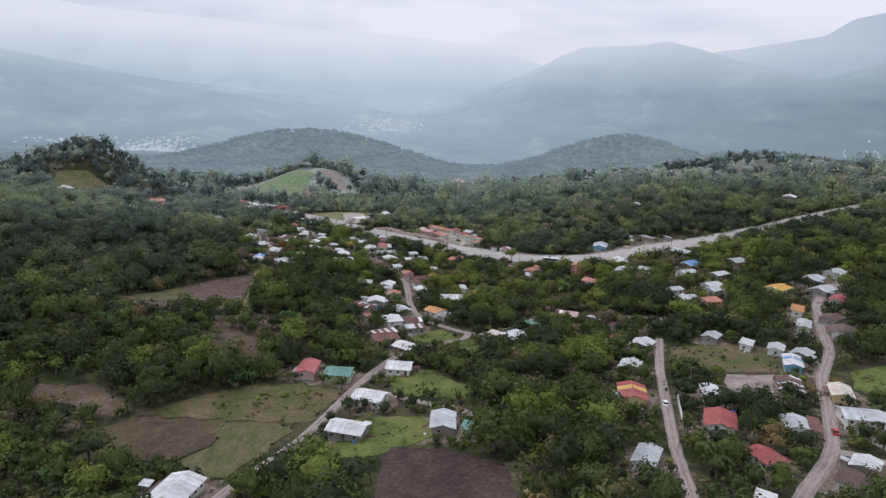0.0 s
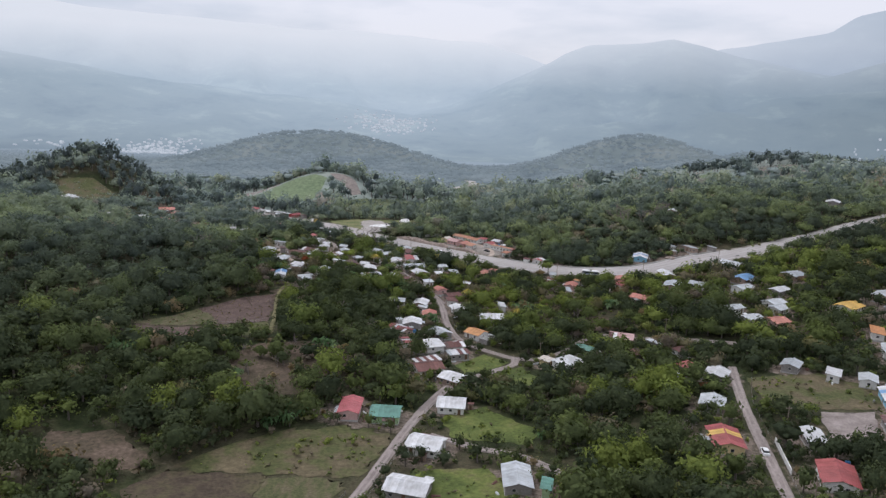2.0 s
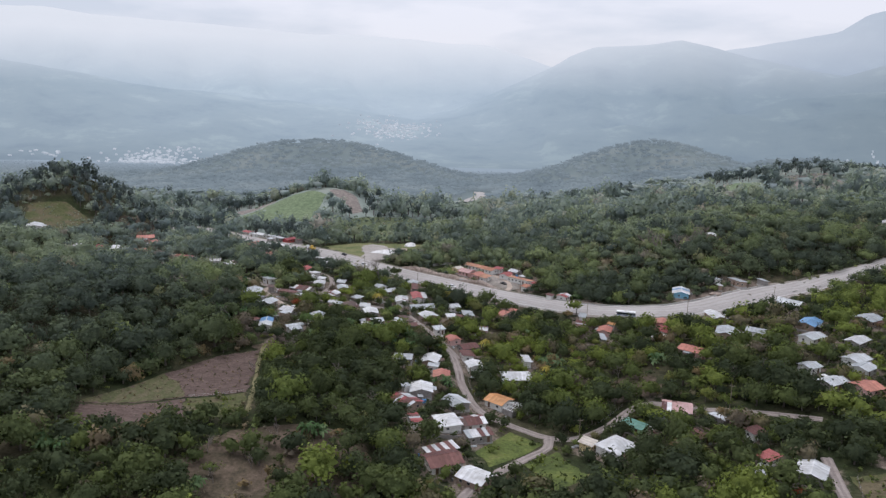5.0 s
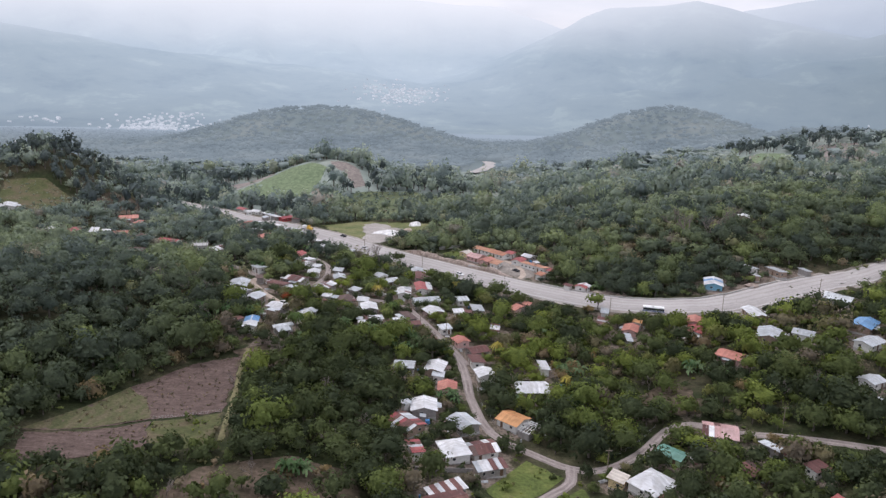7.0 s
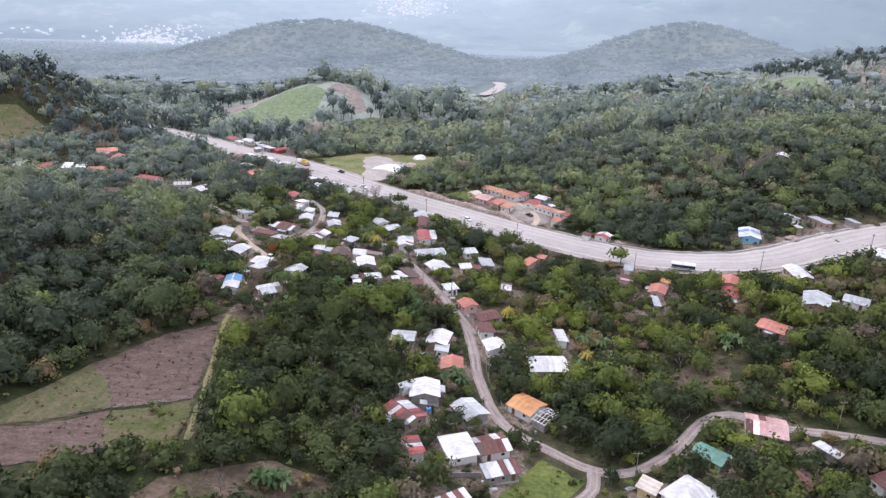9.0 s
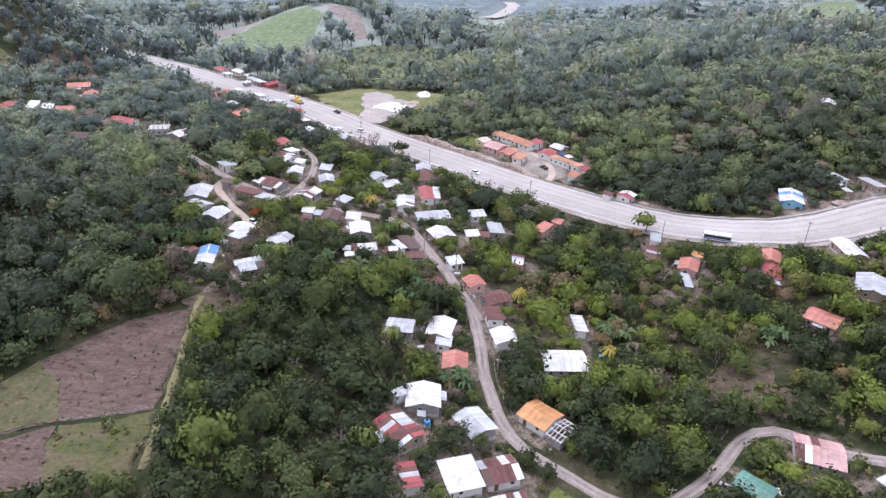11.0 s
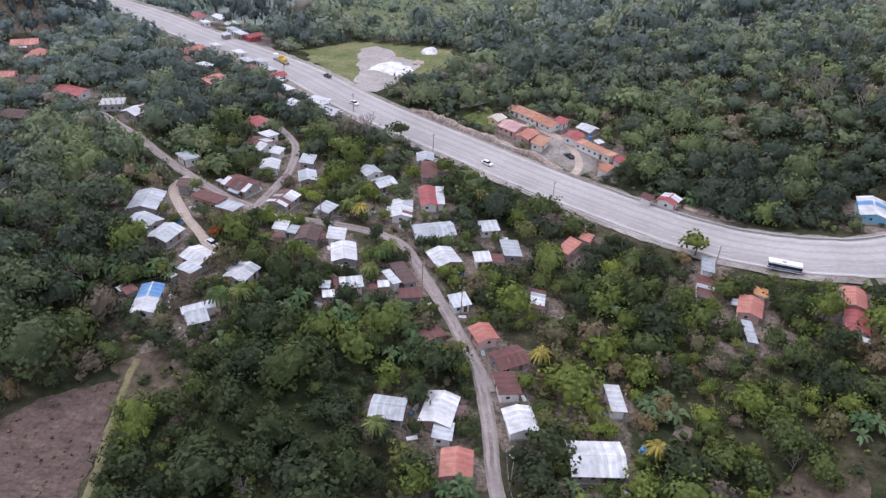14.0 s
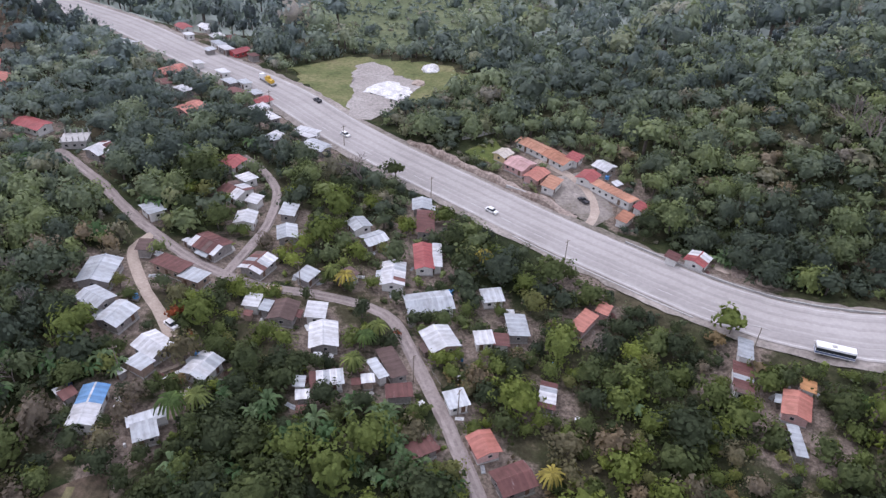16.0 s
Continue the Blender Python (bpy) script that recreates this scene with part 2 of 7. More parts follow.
M_TILLED = earthy("tilled_soil", [(0.3, (0.055, 0.043, 0.032)), (0.5, (0.085, 0.066, 0.046)), (0.7, (0.105, 0.096, 0.05))], 0.12, 0.9, 0.95, 0.5)
M_BURNT = earthy("burnt_soil", [(0.3, (0.035, 0.026, 0.024)), (0.7, (0.09, 0.065, 0.055))], 0.1, 0.8, 0.95, 0.5)
M_GRASS = earthy("meadow_grass", [(0.3, (0.055, 0.072, 0.024)), (0.48, (0.1, 0.128, 0.036)), (0.6, (0.14, 0.16, 0.048)), (0.72, (0.15, 0.13, 0.07))], 0.1, 0.9, 0.95, 0.5)
M_DRYGRASS = earthy("dry_grass", [(0.3, (0.055, 0.068, 0.026)), (0.45, (0.095, 0.1, 0.042)), (0.55, (0.12, 0.1, 0.06)), (0.7, (0.16, 0.13, 0.078))], 0.1, 0.9, 0.95, 0.5)
M_STRAW = earthy("straw_grass", [(0.3, (0.12, 0.12, 0.058)), (0.7, (0.24, 0.21, 0.115))], 0.25, 0.8, 0.95, 0.4)
M_LOTGRASS = earthy("lot_grass", [(0.3, (0.1, 0.125, 0.048)), (0.5, (0.155, 0.165, 0.07)), (0.7, (0.225, 0.21, 0.105))], 0.08, 0.6, 0.95, 0.5)
M_DRYSCRUB = earthy("dry_scrub_ground", [(0.3, (0.06, 0.055, 0.032)), (0.5, (0.11, 0.085, 0.06)), (0.7, (0.17, 0.125, 0.095))], 0.1, 0.8, 0.95, 0.5)
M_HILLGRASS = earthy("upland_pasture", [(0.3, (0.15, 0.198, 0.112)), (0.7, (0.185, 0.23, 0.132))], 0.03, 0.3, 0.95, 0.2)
M_SCRUBLAND = earthy("scrubland", [(0.3, (0.1, 0.13, 0.07)), (0.7, (0.17, 0.19, 0.1))], 0.04, 0.4, 0.95, 0.3)
M_HILLSOIL = earthy("upland_soil", [(0.3, (0.22, 0.19, 0.17)), (0.7, (0.3, 0.26, 0.23))], 0.03, 0.3, 0.95, 0.2)
M_GRAVEL = earthy("pale_gravel", [(0.3, (0.29, 0.262, 0.235)), (0.6, (0.385, 0.355, 0.325)), (0.75, (0.5, 0.48, 0.455))], 0.06, 0.9, 0.95, 0.3)
M_CRUSHED = earthy("crushed_stone", [(0.32, (0.5, 0.48, 0.45)), (0.5, (0.66, 0.65, 0.63)), (0.7, (0.78, 0.775, 0.76))], 0.18, 1.0, 0.95, 0.4)
M_ROCK = earthy("cut_rock", [(0.3, (0.2, 0.15, 0.12)), (0.7, (0.42, 0.35, 0.3))], 0.25, 1.0, 0.95, 0.8)
ROOFS = {
    "white": roof_material("white_roof_sheet", [(0.0, (0.6, 0.61, 0.62)), (1.0, (0.78, 0.785, 0.79))], None, 0.5),
    "zinc": roof_material("zinc_roof_sheet", [(0.0, (0.4, 0.43, 0.45)), (1.0, (0.62, 0.65, 0.67))], (0.66, (0.26, 0.21, 0.19)), 0.45),
    "rust": roof_material("rusted_roof_sheet", [(0.0, (0.13, 0.055, 0.05)), (1.0, (0.21, 0.1, 0.085))], (0.6, (0.3, 0.27, 0.26)), 0.75),
    "brown": roof_material("brown_tile_roof", [(0.0, (0.12, 0.08, 0.07)), (1.0, (0.19, 0.13, 0.115))], None, 0.85),
    "red": roof_material("red_roof_sheet", [(0.0, (0.33, 0.07, 0.075)), (1.0, (0.42, 0.12, 0.11))], None, 0.6),
    "salmon": roof_material("salmon_roof_sheet", [(0.0, (0.46, 0.17, 0.13)), (1.0, (0.56, 0.24, 0.18))], None, 0.6),
    "rose": roof_material("rose_roof_sheet", [(0.0, (0.46, 0.12, 0.13)), (1.0, (0.52, 0.16, 0.17))], None, 0.6),
    "orange": roof_material("orange_tile_roof", [(0.0, (0.56, 0.25, 0.1)), (1.0, (0.62, 0.32, 0.14))], None, 0.7),
    "terra": roof_material("terracotta_tile_roof", [(0.0, (0.44, 0.2, 0.125)), (1.0, (0.53, 0.29, 0.19))], (0.64, (0.4, 0.31, 0.26)), 0.8),
    "yellow": roof_material("yellow_roof_sheet", [(0.0, (0.62, 0.38, 0.08)), (1.0, (0.68, 0.44, 0.12))], None, 0.6),
    "blue": roof_material("blue_roof_sheet", [(0.0, (0.12, 0.28, 0.52)), (1.0, (0.2, 0.38, 0.62))], None, 0.5),
    "green": roof_material("green_roof_sheet", [(0.0, (0.13, 0.3, 0.24)), (1.0, (0.17, 0.35, 0.28))], None, 0.55),
    "pink": roof_material("pink_roof_sheet", [(0.0, (0.55, 0.33, 0.31)), (1.0, (0.62, 0.42, 0.4))], (0.6, (0.36, 0.15, 0.14)), 0.65),
    "cream": roof_material("cream_roof_sheet", [(0.0, (0.6, 0.54, 0.46)), (1.0, (0.68, 0.62, 0.54))], None, 0.6),
}
WALLS = {
    "block": plain("bare_block_wall", (0.27, 0.25, 0.235), 0.9),
    "white": plain("white_rendered_wall", (0.66, 0.65, 0.62), 0.85, 0, 0.12),
    "green": plain("green_painted_wall", (0.36, 0.5, 0.28), 0.8, 0, 0.15),
    "pink": plain("pink_painted_wall", (0.55, 0.36, 0.33), 0.8, 0, 0.15),
    "red": plain("red_painted_wall", (0.42, 0.08, 0.08), 0.8, 0, 0.15),
    "blue": plain("blue_painted_wall", (0.2, 0.42, 0.56), 0.8, 0, 0.15),
    "yellow": plain("yellow_painted_wall", (0.62, 0.5, 0.28), 0.8, 0, 0.15),
    "adobe": plain("adobe_wall", (0.32, 0.24, 0.19), 0.95),
}
M_GLASS = plain("dark_window", (0.03, 0.035, 0.04), 0.2, 0, 0.2)
M_FRAME = plain("window_frame", (0.5, 0.48, 0.45), 0.6, 0, 0.1)
M_DOOR = plain("wooden_door", (0.14, 0.085, 0.055), 0.7)
M_CONCRETE = plain("grey_concrete", (0.4, 0.39, 0.37), 0.9)
M_WHITE = plain("white_paint", (0.78, 0.78, 0.77), 0.5, 0, 0.06)
M_TYRE = plain("tyre_rubber", (0.02, 0.02, 0.02), 0.9)
M_BLUE = plain("dark_blue_paint", (0.03, 0.07, 0.2), 0.4, 0, 0.1)
M_TANCAR = plain("tan_paint", (0.4, 0.3, 0.2), 0.4, 0, 0.1)
M_TANK = plain("blue_plastic", (0.08, 0.25, 0.5), 0.5, 0, 0.1)
M_REDCAR = plain("red_paint", (0.45, 0.04, 0.04), 0.35, 0, 0.1)
M_DARKCAR = plain("dark_car_paint", (0.04, 0.04, 0.045), 0.3, 0, 0.1)
M_YELLOW = plain("yellow_machine_paint", (0.55, 0.35, 0.05), 0.5, 0, 0.1)
M_STEEL = plain("galvanised_steel", (0.35, 0.36, 0.37), 0.5, 0.6, 0.1)
M_TIMBER = plain("weathered_timber", (0.22, 0.18, 0.14), 0.9)


def distance_material():
    """The backdrop of valley and mountains, haze painted in and glowing: paler with distance and towards the brighter
    west.
    """
    m, t, p = material("hazy_distance", 1.0, 0, 0)
    geo = t.nodes.new("ShaderNodeNewGeometry")
    sep = t.nodes.new("ShaderNodeSeparateXYZ")
    t.links.new(geo.outputs["Position"], sep.inputs["Vector"])

    def span(sock, lo, hi):
        r = node(t, "ShaderNodeMapRange")
        t.links.new(sock, r.inputs["Value"])
        r.inputs["From Min"].default_value, r.inputs["From Max"].default_value = lo, hi
        return r.outputs["Result"]
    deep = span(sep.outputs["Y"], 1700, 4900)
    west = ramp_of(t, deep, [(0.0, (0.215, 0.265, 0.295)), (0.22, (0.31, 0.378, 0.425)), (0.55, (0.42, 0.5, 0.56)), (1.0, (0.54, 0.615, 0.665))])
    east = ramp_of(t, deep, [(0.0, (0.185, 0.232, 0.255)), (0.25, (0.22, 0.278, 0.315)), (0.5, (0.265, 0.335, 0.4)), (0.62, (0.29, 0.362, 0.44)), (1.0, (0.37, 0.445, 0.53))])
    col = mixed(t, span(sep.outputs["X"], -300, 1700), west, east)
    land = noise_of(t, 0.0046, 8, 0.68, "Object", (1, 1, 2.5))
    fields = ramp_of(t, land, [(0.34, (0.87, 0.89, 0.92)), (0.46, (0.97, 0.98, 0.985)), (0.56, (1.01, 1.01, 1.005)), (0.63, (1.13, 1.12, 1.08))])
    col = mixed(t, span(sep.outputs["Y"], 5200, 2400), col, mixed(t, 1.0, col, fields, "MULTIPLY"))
    # cloud and haze painted on the tops, which fade to the sky's colour
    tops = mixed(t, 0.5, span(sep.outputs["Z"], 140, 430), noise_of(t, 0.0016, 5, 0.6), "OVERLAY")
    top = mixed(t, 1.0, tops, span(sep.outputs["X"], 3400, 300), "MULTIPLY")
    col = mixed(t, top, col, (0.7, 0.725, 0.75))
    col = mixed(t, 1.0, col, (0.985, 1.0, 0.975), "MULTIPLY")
    # the haze colour is mostly emitted, with a little left to reflect
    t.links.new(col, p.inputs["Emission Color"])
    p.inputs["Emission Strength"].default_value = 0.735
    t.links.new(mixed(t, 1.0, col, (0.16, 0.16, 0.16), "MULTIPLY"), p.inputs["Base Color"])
    return m


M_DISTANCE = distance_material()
# town walls and roofs emit, an added glow in place of haze
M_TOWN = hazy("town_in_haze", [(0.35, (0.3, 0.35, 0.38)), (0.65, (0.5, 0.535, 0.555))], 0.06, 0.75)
# hill woods and hill ground emit a pale blue-grey, standing in for haze
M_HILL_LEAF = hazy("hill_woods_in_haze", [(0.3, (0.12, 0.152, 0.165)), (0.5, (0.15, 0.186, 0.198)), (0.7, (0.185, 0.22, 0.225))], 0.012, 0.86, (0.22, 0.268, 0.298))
# valley ground lightened to go with the woods, haze painted into its colour
M_VALLEY_GROUND = earthy("valley_floor_in_haze", [(0.3, (0.21, 0.25, 0.225)), (0.5, (0.25, 0.29, 0.255)), (0.7, (0.3, 0.32, 0.27))], 0.01, 0.1, 0.95, 0.1, speck=0.3)
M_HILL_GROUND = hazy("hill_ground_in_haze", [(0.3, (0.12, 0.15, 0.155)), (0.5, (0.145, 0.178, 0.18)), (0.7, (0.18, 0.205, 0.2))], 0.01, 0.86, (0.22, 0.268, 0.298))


# ---- lie of the land ----
HILLS = []


def hill(x, y, reach, height):
    HILLS.append((x, y, reach, height))


hill(-300, 560, 90, 15.9)
hill(-328, 640, 38, 28.3)
hill(-295, 640, 26, 14.0)
hill(-190, 350, 60, 16.5)
hill(-420, 330, 150, 30.1)
hill(-100, 410, 70, 1.9)
hill(-80, 305, 55, 9.0)
hill(-130, 340, 40, -17.4)
hill(-60, 210, 60, -7.9)
hill(85, 220, 60, 1.1)
hill(150, 380, 60, 3.2)
hill(0, 320, 50, -11.1)
hill(130, 530, 45, 8.4)
hill(230, 580, 80, 20.9)
hill(60, 600, 60, 2.3)
hill(300, 560, 110, -4.1)
hill(250, 850, 110, 9.3)
hill(-150, 815, 48, 32.0)
hill(-230, 740, 90, -10.5)
hill(45, 440, 60, -5.6)
hill(-40, 470, 60, -1.7)
hill(300, 330, 110, 6.8)
hill(-200, 200, 90, -1.0)
hill(20, 120, 90, 8.7)
hill(600, 600, 250, 45.8)
hill(-225, 500, 45, -6.6)
hill(75, 500, 40, -4.8)
hill(-180, 1400, 115, 52.3)
hill(-360, 1450, 110, 48.4)
hill(350, 1430, 128, 84.0)
hill(420, 1050, 90, 38.9)
hill(480, 850, 110, 14.9)
hill(220, 1010, 80, 15.6)
hill(-100, 1200, 100, 3.5)
hill(700, 1150, 150, 45.6)


def smooth_line(points, step=4.0):
    """Points every few metres along a soft curve through the given ones."""
    p = np.array(points, float)
    p = np.vstack([2 * p[0] - p[1], p, 2 * p[-1] - p[-2]])
    out = []
    for i in range(1, len(p) - 2):
        n = max(2, int(np.hypot(*(p[i + 1] - p[i])) / step))
        for u in np.arange(n) / n:
            a, b, c, d = p[i - 1:i + 3]
            out.append(0.5 * (2 * b + (c - a) * u + (2 * a - 5 * b + 4 * c - d) * u * u + (3 * b - a - 3 * c + d) * u ** 3))
    out.append(p[-2])
    return np.array(out)


def raw_ground(x, y):
    x, y = np.asarray(x, float), np.asarray(y, float)
    z = np.interp(y, [-400, 500, 800, 1200, 1700, 2300], [14, 12, 0, -25, -52, -85])
    for a, b, s, h in HILLS:
        z = z + h * np.exp(-((x - a) ** 2 + (y - b) ** 2) / (2 * s * s))
    return z


HIGHWAY = smooth_line([(-330, 705), (-285, 690), (-240, 667), (-205, 647), (-158, 610), (-110, 573), (-80, 543.5), (-55, 522.5), (-34, 507.5), (-14, 492.8),
                       (3.3, 480), (19.6, 468.5), (34, 458), (47.5, 449), (60.3, 443), (74, 439.3), (92, 437.2), (112, 440.5), (137, 449), (166, 454.5),
                       (207, 472), (236, 489), (265, 508), (300, 533), (345, 572)])
HIGHWAY_Z = np.convolve(np.pad(raw_ground(HIGHWAY[:, 0], HIGHWAY[:, 1]), 20, mode="edge"), np.ones(41) / 41, "valid")


def ground(x, y):
    """Height of the land, with the highway's shelf cut and filled into it."""
    x, y = np.asarray(x, float), np.asarray(y, float)
    z = raw_ground(x, y)
    flat = z.ravel().copy()
    fx, fy = np.broadcast_to(x, z.shape).ravel(), np.broadcast_to(y, z.shape).ravel()
    near = np.nonzero((fy > 380) & (fy < 760) & (np.abs(fx) < 400))[0]
    for s in range(0, len(near), 4000):
        k = near[s:s + 4000]
        d = np.hypot(fx[k, None] - HIGHWAY[:, 0], fy[k, None] - HIGHWAY[:, 1])
        j = d.argmin(1)
        w = np.clip((28 - d[np.arange(len(k)), j]) / 16, 0, 1)
        w = w * w * (3 - 2 * w)
        flat[k] = flat[k] * (1 - w) + HIGHWAY_Z[j] * w
    return flat.reshape(z.shape)


def gz(x, y):
    return float(ground(np.array([x]), np.array([y]))[0])


# ---- mesh helpers ----
def mesh_of(name, verts, faces, mats, smooth=False, index=None):
    me = bpy.data.meshes.new(name)
    me.from_pydata([tuple(v) for v in verts], [], [tuple(f) for f in faces])
    for m in mats if isinstance(mats, (list, tuple)) else [mats]:
        me.materials.append(m)
    if index is not None:
        me.polygons.foreach_set("material_index", index)
    if smooth:
        me.polygons.foreach_set("use_smooth", [True] * len(me.polygons))
    me.update()
    return me


def mesh_np(name, verts, loops, sizes, mats, attrs=None, index=None, smooth=False, normals=None):
    """A large mesh straight from arrays."""
    me = bpy.data.meshes.new(name)
    me.vertices.add(len(verts))
    me.vertices.foreach_set("co", np.ascontiguousarray(verts, np.float32).ravel())
    me.loops.add(len(loops))
    me.loops.foreach_set("vertex_index", np.ascontiguousarray(loops, np.int32))
    me.polygons.add(len(sizes))
    me.polygons.foreach_set("loop_start", np.concatenate([[0], np.cumsum(sizes)[:-1]]).astype(np.int32))
    for m in mats if isinstance(mats, (list, tuple)) else [mats]:
        me.materials.append(m)
    if index is not None:
        me.polygons.foreach_set("material_index", np.ascontiguousarray(index, np.int32))
    if smooth:
        me.polygons.foreach_set("use_smooth", np.ones(len(sizes), bool))
    for key, val in (attrs or {}).items():
        a = me.attributes.new(key, "FLOAT", "POINT")
        a.data.foreach_set("value", np.ascontiguousarray(val, np.float32))
    me.update(calc_edges=True)
    if normals is not None:
        me.normals_split_custom_set_from_vertices(np.ascontiguousarray(normals, np.float32))
    return me


def part(name, mesh, parent, label="", at=None):
    ob = new(name, mesh)
    ob.parent = parent
    if at is not None:
        ob.matrix_local = at
    return tagged(ob, label)


class Solid:
    """Gathers boxes and slabs into one mesh."""

    def __init__(self):
        self.v, self.f = [], []

    def hexa(self, pts):
        n = len(self.v)
        self.v += [tuple(p) for p in pts]
        self.f += [(n, n + 3, n + 2, n + 1), (n + 4, n + 5, n + 6, n + 7), (n, n + 1, n + 5, n + 4), (n + 1, n + 2, n + 6, n + 5),
                   (n + 2, n + 3, n + 7, n + 6), (n + 3, n, n + 4, n + 7)]
        return self

    def box(self, x0, x1, y0, y1, z0, z1, taper=0.0):
        k = taper
        return self.hexa([(x0, y0, z0), (x1, y0, z0), (x1, y1, z0), (x0, y1, z0),
                          (x0 + k, y0 + k, z1), (x1 - k, y0 + k, z1), (x1 - k, y1 - k, z1), (x0 + k, y1 - k, z1)])

    def slab(self, a, b, c, d, thick):
        """A sheet over four corners, a, b, c, d, seen from above anticlockwise."""
        return self.hexa([(p[0], p[1], p[2] - thick) for p in (a, b, c, d)] + [a, b, c, d])

    def tube(self, p, q, r, s=None, sides=6):
        p, q = Vector(p), Vector(q)
        s = r if s is None else s
        way = (q - p).normalized()
        side = way.cross(Vector((0, 0, 1)) if abs(way.z) < 0.9 else Vector((1, 0, 0))).normalized()
        up = way.cross(side)
        n = len(self.v)
        for c, rad in ((p, r), (q, s)):
            for i in range(sides):
                a = 2 * math.pi * i / sides
                self.v.append(tuple(c + (side * math.cos(a) + up * math.sin(a)) * rad))
        for i in range(sides):
            j = (i + 1) % sides
            self.f.append((n + i, n + j, n + sides + j, n + sides + i))
        self.f.append(tuple(n + sides + i for i in range(sides)))
        return self

    def mesh(self, name, mat):
        return mesh_of(name, self.v, self.f, mat)


# ---- ground sheet ----
def spread(lo, fine_lo, fine_hi, hi, step, grow=1.16):
    mid = list(np.arange(fine_lo, fine_hi + 0.1, step))
    up, d = [], step
    while (up[-1] if up else fine_hi) < hi:
        d *= grow
        up.append((up[-1] if up else fine_hi) + d)
    down, d = [], step
    while (down[-1] if down else fine_lo) > lo:
        d *= grow
        down.append((down[-1] if down else fine_lo) - d)
    return np.array(down[::-1] + mid + up)


BARE = []  # centres and reach of trodden ground, filled by the houses and roads


def build_ground():
    xs = spread(-3000, -320, 320, 3000, 3.2)
    ys = spread(-1500, 130, 720, 2150, 3.2, 1.07)
    gx, gy = np.meshgrid(xs, ys)
    z = ground(gx, gy)
    v = np.stack([gx.ravel(), gy.ravel(), z.ravel()], 1)
    nx, ny = len(xs), len(ys)
    i = (np.arange(ny - 1)[:, None] * nx + np.arange(nx - 1)).ravel()
    loops = np.stack([i, i + 1, i + nx + 1, i + nx], 1).ravel()
    bare = np.zeros(len(v))
    for x, y, r in BARE:
        k = np.nonzero((np.abs(v[:, 0] - x) < r * 1.6) & (np.abs(v[:, 1] - y) < r * 1.6))[0]
        d = np.hypot(v[k, 0] - x, v[k, 1] - y)
        bare[k] = np.maximum(bare[k], np.clip(1.5 - d / r, 0, 1))
    # farther land takes the ground materials that have haze painted in
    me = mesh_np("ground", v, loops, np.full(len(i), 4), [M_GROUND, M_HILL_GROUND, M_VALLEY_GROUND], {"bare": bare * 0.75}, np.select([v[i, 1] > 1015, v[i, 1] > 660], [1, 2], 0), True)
    tagged(new("ground", me), "hilly green ground with scrub, dry grass and trodden yards", "ground", kind="structure")


def ribbon(name, points, width, mat, lift, label, category, kind="structure", crown=0.1, cols=6, ragged=0.0, shift=0.0, narrow=False):
    p = smooth_line(points, 3.0)
    d = np.gradient(p, axis=0)
    d /= np.linalg.norm(d, axis=1)[:, None]
    side = np.stack([d[:, 1], -d[:, 0]], 1)
    # the highway narrows beyond its bend
    taper = np.interp(p[:, 0], [145, 215], [1.0, 0.55]) if narrow else np.ones(len(p))
    p = p + side * (shift * taper)[:, None]
    rng = np.random.default_rng(len(points) * 7 + int(width * 10))
    u = np.linspace(-0.5, 0.5, cols)
    wob = 1 + ragged * rng.uniform(-1, 1, (len(p), cols))
    q = p[:, None, :] + side[:, None, :] * (u[None, :, None] * width * wob[..., None] * taper[:, None, None])
    z = ground(q[..., 0], q[..., 1]) + lift + crown * (1 - (2 * u) ** 2)
    if crown > 0.06:
        z[:, 0] -= 0.3
        z[:, -1] -= 0.3
    v = np.concatenate([q, z[..., None]], 2).reshape(-1, 3)
    n = len(p)
    i = (np.arange(n - 1)[:, None] * cols + np.arange(cols - 1)).ravel()
    loops = np.stack([i, i + 1, i + cols + 1, i + cols], 1).ravel()
    ob = new(name, mesh_np(name, v, loops, np.full(len(i), 4), mat, None, None, True))
    return tagged(ob, label, category, kind=kind)


def inside(poly, x, y):
    c = np.zeros(x.shape, bool)
    n = len(poly)
    for i in range(n):
        (x0, y0), (x1, y1) = poly[i], poly[i - 1]
        if y0 == y1:
            continue
        c ^= ((y0 > y) != (y1 > y)) & (x < (x1 - x0) * (y - y0) / (y1 - y0) + x0)
    return c


FIELDS = []
MEADOWS = []


